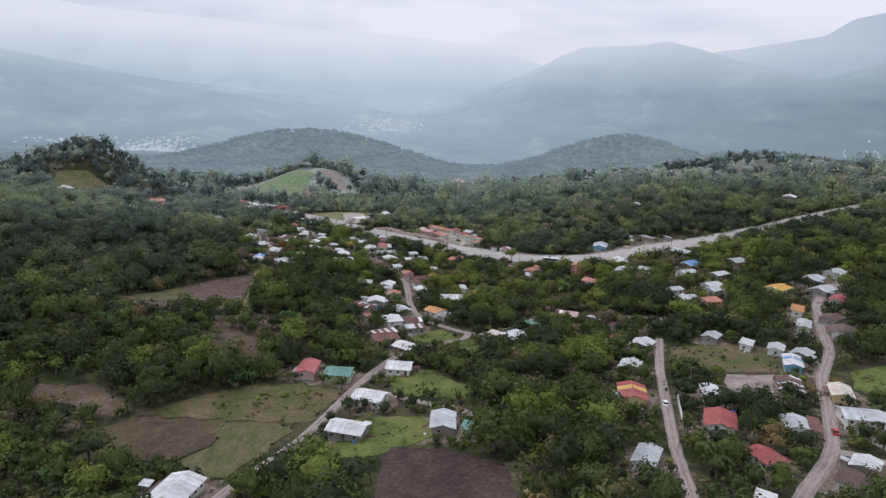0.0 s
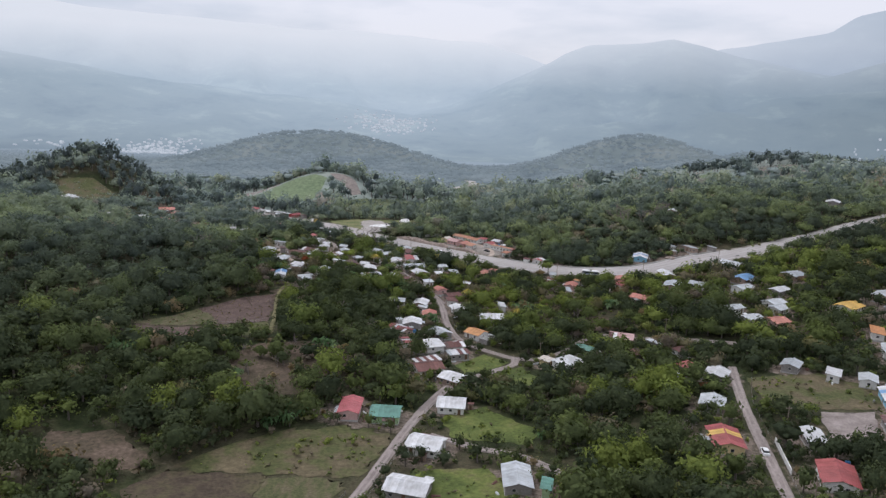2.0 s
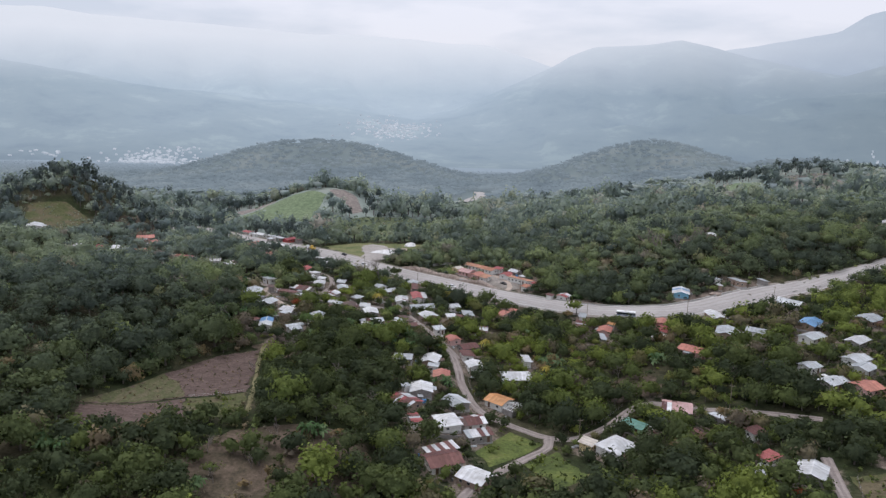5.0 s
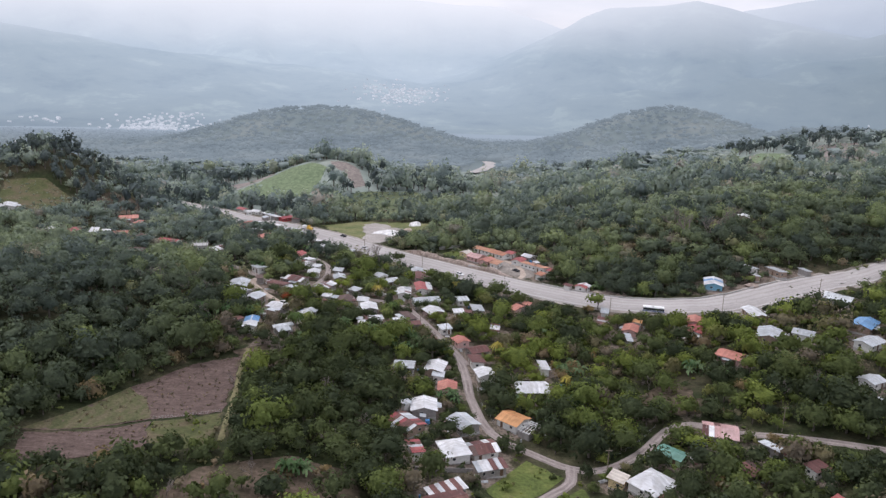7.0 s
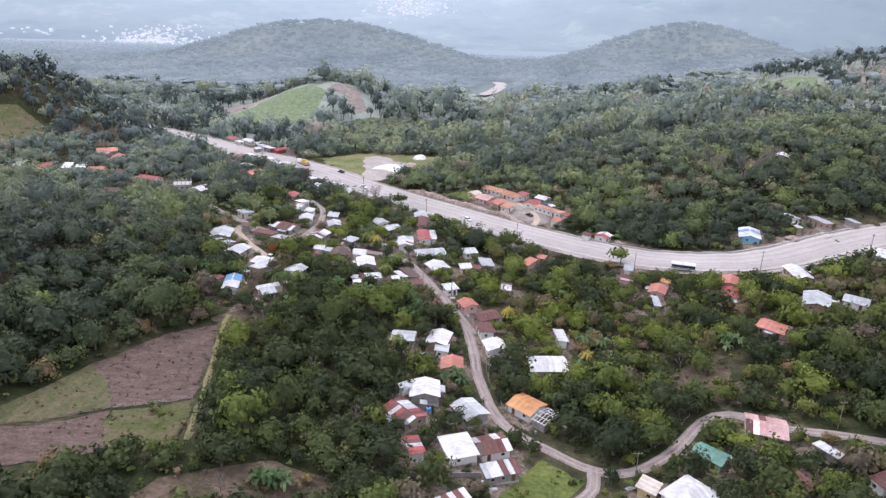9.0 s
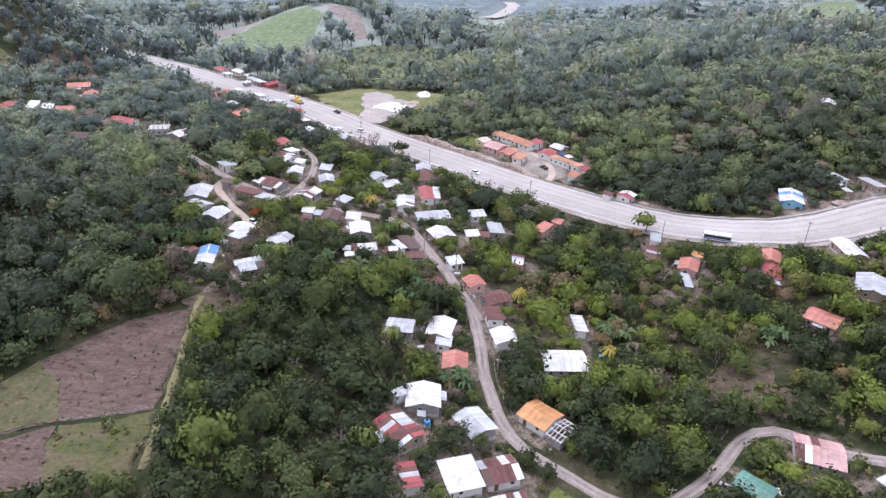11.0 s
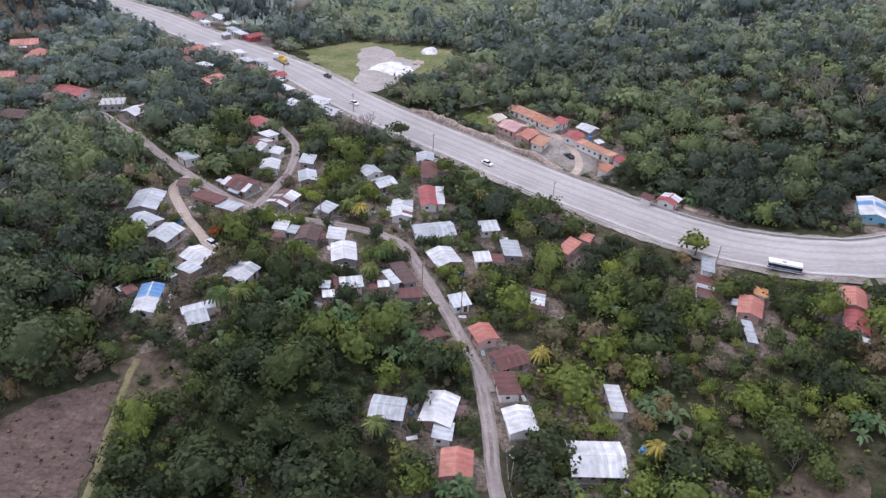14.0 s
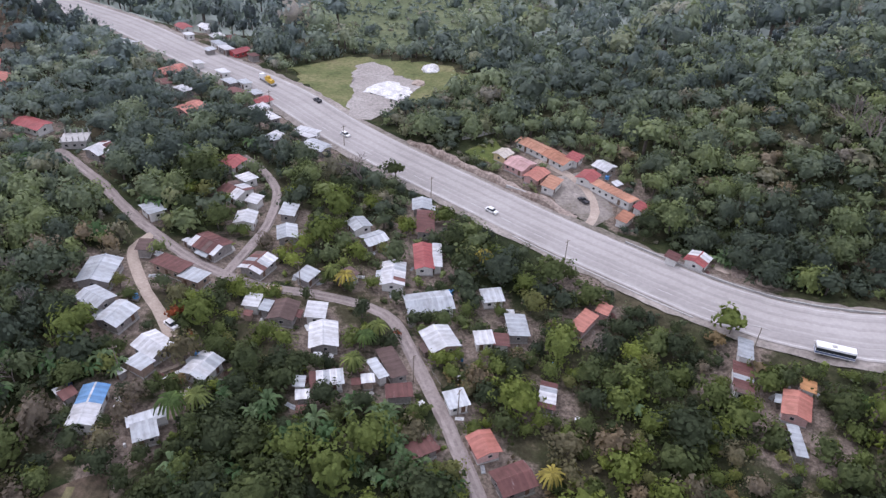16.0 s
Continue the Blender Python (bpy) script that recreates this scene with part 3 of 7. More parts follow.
def field(name, poly, mat, label, cell=1.6, lift=0.12, furrow=0.0, along=0.0, rough_edge=1.5):
    """A patch of worked or open land that follows the ground, its border cut true."""
    FIELDS.append(poly)
    if mat in (M_GRASS, M_DRYGRASS):
        MEADOWS.append(poly)
    bm = bmesh.new()
    bm.faces.new([bm.verts.new((x, y, 0)) for x, y in poly])
    x0, x1 = min(p[0] for p in poly), max(p[0] for p in poly)
    y0, y1 = min(p[1] for p in poly), max(p[1] for p in poly)
    for axis, lo, hi in ((0, x0, x1), (1, y0, y1)):
        for c in np.arange(lo + cell, hi, cell):
            co = (c, 0, 0) if axis == 0 else (0, c, 0)
            bmesh.ops.bisect_plane(bm, geom=bm.verts[:] + bm.edges[:] + bm.faces[:], plane_co=co, plane_no=(1, 0, 0) if axis == 0 else (0, 1, 0))
    bm.normal_update()
    if bm.faces and sum(f.normal.z for f in bm.faces) < 0:
        bmesh.ops.reverse_faces(bm, faces=bm.faces[:])
    co = np.array([v.co[:] for v in bm.verts])
    z = ground(co[:, 0], co[:, 1]) + lift
    wob = np.array([noise.noise((x * 0.21, y * 0.21, 3.0)) for x, y, _ in co])
    if furrow:
        a = radians(along)
        z += furrow * np.sin((co[:, 0] * math.sin(a) - co[:, 1] * math.cos(a)) * 2 * math.pi / 3.6 + 2 * wob)
    for vert, zz, w in zip(bm.verts, z, wob):
        vert.co.z = zz
        if vert.is_boundary:
            vert.co.x += w * rough_edge
            vert.co.y += w * rough_edge
    me = bpy.data.meshes.new(name)
    bm.to_mesh(me)
    bm.free()
    me.materials.append(mat)
    me.polygons.foreach_set("use_smooth", [True] * len(me.polygons))
    return tagged(new(name, me), label, "field", kind="structure")


ROADS = []


def road(points, width, mat, label, name="road", lift=0.14, ragged=0.08):
    ROADS.append((smooth_line(points, 3.0), width))
    if mat is M_DIRT:
        for shift in (-0.8, 0.8):
            ribbon("wheel_rut", points, 0.75, M_RUT, lift + 0.17, "pale wheel rut worn into the dirt road", "road wear", crown=0.02, cols=4, ragged=0.35, shift=shift)
    return ribbon(name, points, width, mat, lift, label, "road", ragged=ragged)


# ---- roads ----
LINE = [tuple(p) for p in HIGHWAY[::4]]
ribbon("highway_shoulder", LINE, 25.0, M_SHOULDER, 0.26, "bare gravel shoulder along the highway", "shoulder", crown=0.05, ragged=0.06, narrow=True)
smooth = smooth_line(LINE, 3.0)
ROADS += [(smooth[smooth[:, 0] < 160], 19.0), (smooth[smooth[:, 0] >= 160], 9.0)]
ribbon("highway", LINE, 19.0, M_HIGHWAY, 0.42, "wide pale concrete highway sweeping round a bend", "road", crown=0.06, cols=8, narrow=True)
for shift, width in ((-6.6, 1.4), (-2.6, 1.3), (1.6, 1.8), (3.9, 1.6), (6.4, 2.6)):
    ribbon("lane_wear", LINE, width, M_LANE, 0.5, "darker worn wheel tracks along the highway", "road wear", crown=0.02, cols=4, ragged=0.2, shift=shift, narrow=True)
dash = HIGHWAY[(HIGHWAY[:, 0] > -150) & (HIGHWAY[:, 0] < 180)]
for k in range(0, len(dash) - 2, 3):
    ribbon("lane_dash", [tuple(dash[k]), tuple(dash[k + 1])], 0.22, M_LINE, 0.56, "worn white dash between the lanes", "road marking", crown=0.0, cols=3, shift=4.9)
for shift in (-8.6, 8.6):
    ribbon("edge_line", LINE, 0.3, M_LINE, 0.44, "white painted edge line", "road marking", crown=0.0, cols=4, shift=shift, narrow=True)
road([(-17.5, 378), (-20.2, 384.5), (-23.5, 391.8), (-28.6, 403.2), (-34.2, 414.3), (-39.5, 425.1), (-43.8, 432.8), (-51, 437.2), (-65.2, 439.2), (-77.1, 439.0),
      (-85.1, 440.2), (-92, 442.4), (-102.6, 447.5), (-118.6, 459.1), (-132.1, 470.8), (-141, 479.8), (-151, 487.8), (-166, 500.2)], 4.4, M_DIRT, "rutted dirt road through the village")
road([(-20.2, 384.5), (-18.9, 377), (-17.4, 367.5), (-16.3, 355.3), (-14.3, 345.5), (-11.8, 337), (-7.2, 329.3), (2.5, 322.0), (12.8, 314.8), (22.5, 314), (34.6, 322.1), (45.5, 334),
      (54, 336.7), (64.4, 328.4), (76.3, 323.5), (88, 317.8), (102, 310)], 4.2, M_DIRT, "winding grey dirt road between trees and houses")
road([(13, 315.5), (11.3, 306.5), (6, 300.5), (0.2, 294), (-13, 277), (-20.5, 259), (-25.8, 243), (-32, 220.6), (-38.3, 196.5), (-44.2, 180.3), (-49.7, 166), (-54, 150), (-57, 130)], 4.0, M_DIRT,
     "straight dirt road past fields and white houses")
road([(-115.5, 456), (-117.3, 447.5), (-113.4, 439.7), (-106.5, 430), (-101, 424), (-94.1, 414.8)], 3.6, M_PALE, "pale sandy track branching from the village road")
road([(-90.2, 442.2), (-88.2, 455.4), (-86.6, 469.9), (-89, 488.4), (-97.3, 501.6), (-106.8, 510.6)], 3.6, M_DIRT, "narrow dirt lane climbing between houses")
road([(58, 140), (61, 155.3), (65.4, 182.5), (74, 221), (80.8, 250.1), (90.5, 284.8)], 4.0, M_DIRT, "straight grey dirt road between yards")
road([(80, 146), (88.4, 157.9), (108.8, 183.8), (123.1, 213.2), (134.6, 239.7), (151.6, 268.1), (163.6, 300.2), (178, 330.1), (204.8, 360.7)], 5.0, M_DIRT, "broad dirt road winding past houses")
road([(108, 184), (117.5, 181), (130, 170)], 4.6, M_DIRT, "short dirt road at a fork")
road([(-21, 231), (-14, 226.6), (-4.3, 219.8), (4.8, 214.9), (14.7, 202.6)], 3.4, M_DIRT, "bare red-brown driveway to houses")
road([(-98.4, 374), (-96.4, 356.5), (-92, 333.5), (-86.9, 305)], 2.2, M_STRAW, "strip of pale dry grass beside a field", ragged=0.5)
road([(6.5, 483.0), (11, 488.5), (14.2, 497.9), (12.7, 509.5), (6.6, 519.6), (-4, 529)], 4.5, M_PALE, "pale drive into a walled compound")

# the far valley road stays open among the woods
ROADS.append((smooth_line([(-8, 900), (0, 985), (15, 1060), (24, 1150)], 5.0), 30.0))
# ---- fields and clearings ----
field("ploughed_field", [(-141, 303), (-127.8, 341.8), (-114.8, 361.1), (-99, 368.1), (-92.8, 325.6), (-111.9, 320.1), (-126.6, 309.8)], M_PLOUGH, "ploughed pinkish-brown field on a slope", furrow=0.12, along=70)
field("maize_field", [(-141.5, 303.5), (-133.5, 325), (-128.4, 341), (-119, 333), (-112.5, 321), (-126.6, 310.2)], M_STUBBLE, "yellow-green maize stubble on a sloping field", lift=0.22, furrow=0.06, along=70)
field("bare_field", [(-140, 301.5), (-125.5, 308.1), (-112.4, 317.7), (-104.3, 298.9), (-123.8, 290), (-133.4, 286.5)], M_PLOUGH, "bare reddish soil field edge", furrow=0.08, along=20)
field("grass_strip", [(-111.7, 317.4), (-92.6, 324.2), (-87.4, 302.5), (-103.8, 296.6)], M_DRYGRASS, "rough grass strip below a ploughed field")
field("gravel_lot", [(-86, 618), (-80, 624), (-70, 617), (-66, 606), (-56, 601), (-53, 592), (-57, 583), (-59, 572), (-64, 560), (-70, 551), (-78, 556), (-81, 566), (-80, 580), (-85, 596)], M_GRAVEL, "pale gravel lot beside the highway", lift=0.3, rough_edge=2)
field("crushed_stone", [(-74, 592), (-68, 598), (-60, 592), (-56, 584), (-62, 574), (-70, 578), (-77, 582)], M_CRUSHED, "white crushed stone spread over a gravel lot", lift=0.42, rough_edge=2.5)
field("lot_grass", [(-116, 606), (-92, 632), (-46.6, 624.9), (-28, 606), (-46, 586), (-58, 567), (-70, 556.6), (-84, 557.6)], M_LOTGRASS, "yellow-green grass round a gravel lot", rough_edge=5)
field("compound_yard", [(-1, 506), (3, 518), (12, 522), (18, 508.3), (21.1, 497), (13, 488), (4.2, 496.2)], M_SHOULDER, "bare grey yard of a compound", lift=0.16)
field("compound_lawn", [(-31.1, 531), (-20, 544), (-13.4, 529.6), (-20.6, 523.6)], M_GRASS, "green lawn above a rock cut")
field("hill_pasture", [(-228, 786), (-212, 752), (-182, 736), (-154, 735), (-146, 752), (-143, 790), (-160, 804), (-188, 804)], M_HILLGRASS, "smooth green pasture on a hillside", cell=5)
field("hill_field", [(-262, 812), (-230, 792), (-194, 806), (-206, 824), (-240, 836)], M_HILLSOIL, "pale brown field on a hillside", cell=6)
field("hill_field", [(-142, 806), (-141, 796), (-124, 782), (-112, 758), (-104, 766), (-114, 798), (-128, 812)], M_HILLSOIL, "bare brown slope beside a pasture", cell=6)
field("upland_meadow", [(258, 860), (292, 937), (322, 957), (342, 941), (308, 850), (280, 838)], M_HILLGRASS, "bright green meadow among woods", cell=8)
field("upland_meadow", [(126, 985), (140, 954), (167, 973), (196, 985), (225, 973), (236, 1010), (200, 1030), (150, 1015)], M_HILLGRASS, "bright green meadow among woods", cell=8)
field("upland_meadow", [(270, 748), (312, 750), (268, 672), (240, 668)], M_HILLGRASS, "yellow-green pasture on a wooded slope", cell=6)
field("grass_plot", [(90.9, 273), (117.6, 274.9), (137, 256.2), (126, 244.6), (95.4, 243.5), (88, 250.7)], M_DRYGRASS, "open dry grass plot between houses")
field("bare_plot", [(101, 241), (118.6, 242), (108.3, 219), (95.2, 223)], M_DIRT, "bare trampled earth plot")
field("green_plot", [(147.7, 245.6), (172, 256.8), (158, 217.7), (141.4, 231.3)], M_GRASS, "bright green grass plot")
field("tilled_field", [(-99, 194), (-91, 206), (-77, 206.5), (-63.5, 205.5), (-65, 187), (-70.5, 179.5), (-79, 176.5), (-91, 184)], M_TILLED, "brown tilled field with furrows and weeds", furrow=0.14, along=20, rough_edge=4)
field("dry_meadow", [(-90, 207.5), (-80, 219), (-68.5, 228.5), (-46, 236), (-31.5, 227), (-39.5, 205), (-62, 207)], M_DRYGRASS, "dry brown meadow beside the road", rough_edge=4)
field("green_meadow", [(-63.5, 204.5), (-51, 205), (-42.2, 203), (-47.6, 184.8), (-53, 169.8), (-62, 170), (-70, 177), (-64.3, 187)], M_STUBBLE, "olive green stubble beside the road", lift=0.16, rough_edge=4)
field("dry_clearing", [(-130, 219), (-112, 222), (-99, 212), (-97, 205), (-108, 205), (-126, 210)], M_DRYSCRUB, "dry brown clearing with low scrub", lift=0.14, rough_edge=4)
field("burnt_field", [(-13.7, 187), (4.6, 181.2), (18.4, 170.9), (19.6, 150.6), (1.8, 144), (-14.3, 150.1)], M_BURNT, "burnt dark field on a slope")
field("green_meadow", [(-17.4, 245.1), (-3.3, 254.3), (12.6, 232.8), (8.5, 221.8), (-14, 229.6)], M_GRASS, "rough green meadow")
field("green_meadow", [(-25.7, 209.2), (-4, 208.4), (0.8, 192.5), (-15.5, 180.4), (-30.5, 177.4)], M_GRASS, "rough green meadow")
field("green_meadow", [(-12.4, 299.9), (0.2, 318.2), (10.2, 309.5), (4, 301.2), (-8.7, 289.1)], M_GRASS, "small triangular green meadow")
field("hill_clearing", [(-318, 588), (-296, 598), (-268, 580), (-266, 545), (-276, 532), (-300, 548)], M_DRYGRASS, "dry grass clearing on a hill", cell=3)
field("green_meadow", [(2, 292.6), (13.8, 303.2), (21.2, 284.4), (9.5, 274.7)], M_GRASS, "rough green meadow")

field("dry_slope", [(-100, 262), (-88, 290), (-66, 300), (-48, 296), (-42, 272), (-56, 254), (-80, 250)], M_DRYSCRUB, "dry brown slope with scattered scrub", cell=3)
SPARSE = FIELDS.pop()
field("scrub_slope", [(-150, 700), (-108, 662), (-60, 640), (-20, 652), (22, 720), (0, 768), (-60, 772), (-104, 752), (-130, 730)], M_SCRUBLAND, "open green slope of low scrub below a pasture", cell=6)
OPEN_SLOPE = FIELDS.pop()
field("scrub_slope", [(322, 815), (356, 900), (372, 960), (430, 960), (410, 860), (350, 780)], M_HILLSOIL, "open brownish slope of low scrub on the ridge", cell=8)
OPEN_RIDGE = FIELDS.pop()
field("bare_slope", [(-264, 588), (-262, 630), (-236, 610), (-226, 582), (-240, 562)], M_DRYSCRUB, "bare brown slope at the foot of a wooded hill", cell=4)
FIELDS.pop()
BARE_SLOPE = [(-264, 588), (-262, 630), (-236, 610), (-226, 582), (-240, 562)]
SPARSE_MORE = [(-99, 361), (-102, 373), (-93, 378), (-84, 368), (-86, 361)]
field("dry_verge", SPARSE_MORE, M_DRYSCRUB, "dry grey scrub slope above a ploughed field", cell=1.6, rough_edge=3)
FIELDS.pop()
SPARSE_TOO = [(38, 347), (41, 356), (50, 364), (60, 362), (63, 349), (69, 341.5), (57, 341.5), (48, 345)]
field("eroded_slope", SPARSE_TOO, M_DRYSCRUB, "eroded slope of bare reddish earth and weeds", cell=1.6, rough_edge=4)
FIELDS.pop()

# ---- houses ----
WINDOW = Solid().box(-0.5, 0.5, -0.04, 0.05, -0.45, 0.45).mesh("window", M_FRAME)
PANE = Solid().box(-0.43, 0.43, 0.052, 0.06, -0.38, 0.38).mesh("pane", M_GLASS)
DOOR = Solid().box(-0.48, 0.48, -0.04, 0.06, 0, 2.05).box(0.3, 0.38, 0.06, 0.11, 0.95, 1.05).mesh("door", M_DOOR)
HOUSES = []
MIXES = {"mixed": ("rust", "rust", "zinc", "white", "rust", "brown"), "whitemix": ("white", "white", "zinc", "white", "rust"), "pinkmix": ("pink", "pink", "white", "rust"),
         "rustred": ("rust", "red", "rust", "zinc"), "redwhite": ("red", "white"), "bluewhite": ("white", "white", "blue", "white"), "blueend": ("white", "blue"), "redyellow": ("red", "yellow", "red")}
SAY = {"white": "white corrugated metal roof", "zinc": "grey zinc sheet roof", "rust": "rusted dark red sheet roof", "brown": "weathered brown tile roof", "red": "red sheet metal roof",
       "salmon": "faded salmon-red metal roof", "rose": "rose-red sheet metal roof", "orange": "orange tiled roof", "terra": "faded terracotta tile roof", "yellow": "yellow sheet roof", "blue": "blue sheet metal roof", "green": "green sheet metal roof",
       "pink": "faded pink sheet roof", "cream": "cream sheet roof", "mixed": "patchwork of rusted and bare roof sheets", "whitemix": "white roof with patched rusty sheets",
       "pinkmix": "faded pink and rust patchwork roof", "rustred": "dark red roof with rusted sheets", "redwhite": "red and white striped roof", "bluewhite": "white roof with a blue section", "blueend": "roof half white and half blue",
       "redyellow": "red roof with a yellow section"}


def house(x, y, w, d, yaw, roof, wall="block", high=2.7, form="gable"):
    """A village house: walls on a footing, roof slopes of sheets, ridge cap, windows and doors."""
    rng = random.Random(int(x * 31 + y * 17))
    w, d = w - 1.0, d - 1.0
    a = radians(yaw)
    cs, sn = math.cos(a), math.sin(a)
    corners = [gz(x + u * cs - v * sn, y + u * sn + v * cs) for u in (-w / 2, w / 2) for v in (-d / 2, d / 2)]
    z = sum(corners) / 4 + 0.15
    low = min(corners) - z - 0.5
    HOUSES.append((x, y, max(w, d) / 2, w, d, a))
    BARE.append((x, y, max(w, d) * 0.75 + 1.5))
    base = new("house")
    base.matrix_world = pose(x, y, z, 0, 0, yaw)
    tagged(base, "%s house with %s" % ({"block": "bare block", "white": "white rendered", "green": "green painted", "pink": "pink painted", "red": "red painted",
                                       "blue": "blue painted", "yellow": "yellow painted", "adobe": "adobe"}[wall], SAY[roof]), "house", "village houses")
    if d < 4.6 and form == "gable":
        form = "shed"
    kinds = MIXES.get(roof, (roof,))
    hw, hd, over = w / 2, d / 2, 0.6
    rise = {"gable": 0.14 * d, "shed": 0.09 * d, "hip": 0.2 * d}[form]
    body = Solid().box(-hw, hw, -hd, hd, low, high)
    if form == "gable":
        for s in (-1, 1):
            n = len(body.v)
            body.v += [(s * hw, -hd, high), (s * hw, hd, high), (s * hw, 0, high + rise), (s * (hw - 0.15), -hd, high), (s * (hw - 0.15), hd, high), (s * (hw - 0.15), 0, high + rise)]
            body.f += [(n, n + 1, n + 2), (n + 4, n + 3, n + 5), (n, n + 2, n + 5, n + 3), (n + 1, n + 4, n + 5, n + 2)]
    if form == "shed":
        body.hexa([(-hw, -hd, high), (hw, -hd, high), (hw, hd, high), (-hw, hd, high), (-hw, -hd, high + 0.02), (hw, -hd, high + 0.02), (hw, hd, high + rise), (-hw, hd, high + rise)])
    part("wall", body.mesh("wall", WALLS[wall]), base)
    part("footing", Solid().box(-hw - 0.12, hw + 0.12, -hd - 0.12, hd + 0.12, low, 0.12).mesh("footing", M_CONCRETE), base)
    top = high + rise + 0.06
    ex, ey = hw + over, hd + over

    def eave(v):
        if form == "shed":
            return high + 0.06 + rise * (v + hd) / d
        return top - rise * abs(v) / hd
    slopes = ((-ey, ey),) if form == "shed" else ((-ey, 0.0), (0.0, ey))
    if form == "hip":
        rx = max(0.3, hw - hd * 0.9)
        zt, ze = top, eave(ey)
        r = Solid()
        r.slab((-ex, -ey, ze), (ex, -ey, ze), (rx, 0, zt), (-rx, 0, zt), 0.07)
        r.slab((ex, ey, ze), (-ex, ey, ze), (-rx, 0, zt), (rx, 0, zt), 0.07)
        r.slab((ex, -ey, ze), (ex, ey, ze), (rx, 0.02, zt), (rx, -0.02, zt), 0.07)
        r.slab((-ex, ey, ze), (-ex, -ey, ze), (-rx, -0.02, zt), (-rx, 0.02, zt), 0.07)
        part("roof", r.mesh("roof", ROOFS[kinds[0]]), base)
    elif len(kinds) == 1:
        for lo, hi in slopes:
            r = Solid().slab((-ex, lo, eave(lo)), (ex, lo, eave(lo)), (ex, hi, eave(hi)), (-ex, hi, eave(hi)), 0.07)
            part("roof_slope", r.mesh("roof_slope", ROOFS[roof]), base)
    else:
        for lo, hi in slopes:
            n = 4 if roof in ("bluewhite", "blueend", "redyellow", "redwhite") else max(3, int(2 * ex / 1.5))
            for k in range(n):
                x0, x1 = -ex + 2 * ex * k / n, -ex + 2 * ex * (k + 1) / n
                pick = kinds[min(k * len(kinds) // n, len(kinds) - 1)] if n == 4 else rng.choice(kinds)
                up = 0.03 * (k % 2) + (0.0 if n == 4 else rng.uniform(0, 0.04))
                r = Solid().slab((x0 - 0.05, lo, eave(lo) + up), (x1 + 0.05, lo, eave(lo) + up), (x1 + 0.05, hi, eave(hi) + up), (x0 - 0.05, hi, eave(hi) + up), 0.05)
                part("roof_sheet", r.mesh("roof_sheet", ROOFS[pick]), base)
    if form == "gable":
        part("ridge_cap", Solid().slab((-ex, -0.22, top + 0.01), (ex, -0.22, top + 0.01), (ex, 0, top + 0.09), (-ex, 0, top + 0.09), 0.03)
             .slab((-ex, 0, top + 0.09), (ex, 0, top + 0.09), (ex, 0.22, top + 0.01), (-ex, 0.22, top + 0.01), 0.03).mesh("ridge_cap", ROOFS[kinds[0]]), base)
    if d > 5 and high < 3.2 and rng.random() < 0.45:
        # a low lean-to on posts along one side
        side = rng.choice((-1, 1))
        u0 = rng.uniform(-hw, 0.1 * hw)
        u1 = u0 + w * rng.uniform(0.35, 0.5)
        deep = rng.uniform(1.6, 2.4)
        y0, y1 = side * (hd + 0.02), side * (hd + deep)
        za, zb = high - 0.35, high - 0.75
        a4 = [(u0, y0, za), (u1, y0, za), (u1, y1, zb), (u0, y1, zb)]
        lean = part("lean_to", Solid().slab(*(a4 if side > 0 else [a4[1], a4[0], a4[3], a4[2]]), 0.05).mesh("lean_to", ROOFS[rng.choice(("rust", "zinc", "zinc", "brown"))]), base)
        for u in (u0 + 0.15, u1 - 0.15):
            part("post", Solid().box(u - 0.06, u + 0.06, y1 - side * 0.2 - 0.06, y1 - side * 0.2 + 0.06, low, zb).mesh("post", M_TIMBER), lean)
    if d > 3.2:
        n = max(2, int(w / 2.6))
        for side, turn in ((-1, 180), (1, 0)):
            door = rng.randrange(n)
            for k in range(n):
                u = -hw + w * (k + 0.5) / n
                if k == door:
                    part("door", DOOR, base, "", pose(u, side * hd, 0, 0, 0, turn))
                else:
                    win = part("window", WINDOW, base, "", pose(u, side * hd, 1.5, 0, 0, turn))
                    part("pane", PANE, win)
        for side, turn in ((-1, 90), (1, -90)):
            win = part("window", WINDOW, base, "", pose(side * hw, rng.uniform(-0.2, 0.2) * d, 1.5, 0, 0, turn))
            part("pane", PANE, win)
    return base


house(-181.8, 513.2, 12.5, 7.0, 160, "red", "white")
house(-150.6, 498.8, 7.8, 7.7, 64, "whitemix", "block")
house(-118.9, 465.2, 6.7, 5.4, 138, "zinc", "white")
house(-97.2, 451.5, 9.9, 7.7, 153, "mixed", "block")
house(-113.1, 446.0, 5.3, 3.7, 99, "brown", "block")
house(-103.2, 439.6, 10.0, 5.4, 158, "rust", "adobe")
house(-96.0, 436.1, 6.5, 5.3, 160, "zinc", "adobe")
house(-118.9, 432.4, 10.5, 8.5, 95, "zinc", "block")
house(-114.9, 422.1, 7.9, 6.1, 153, "zinc", "block")
house(-107.8, 417.5, 7.8, 7.0, 72, "zinc", "block")
house(-95.8, 409.6, 7.8, 6.7, 149, "white", "block")
house(-96.4, 403.7, 5.2, 4.1, 155, "zinc", "adobe")
house(-83.1, 405.1, 7.5, 6.4, 69, "whitemix", "white")
house(-102.0, 390.8, 11.2, 5.6, 98, "blueend", "white")
house(-89.1, 389.5, 8.0, 2.7, 31, "zinc", "white")
house(-88.2, 386.1, 5.0, 4.7, 29, "zinc", "block")
house(-107.2, 392.8, 3.1, 2.9, 53, "rust", "block")
house(-107.1, 500.3, 7.5, 7.0, 71, "red", "white")
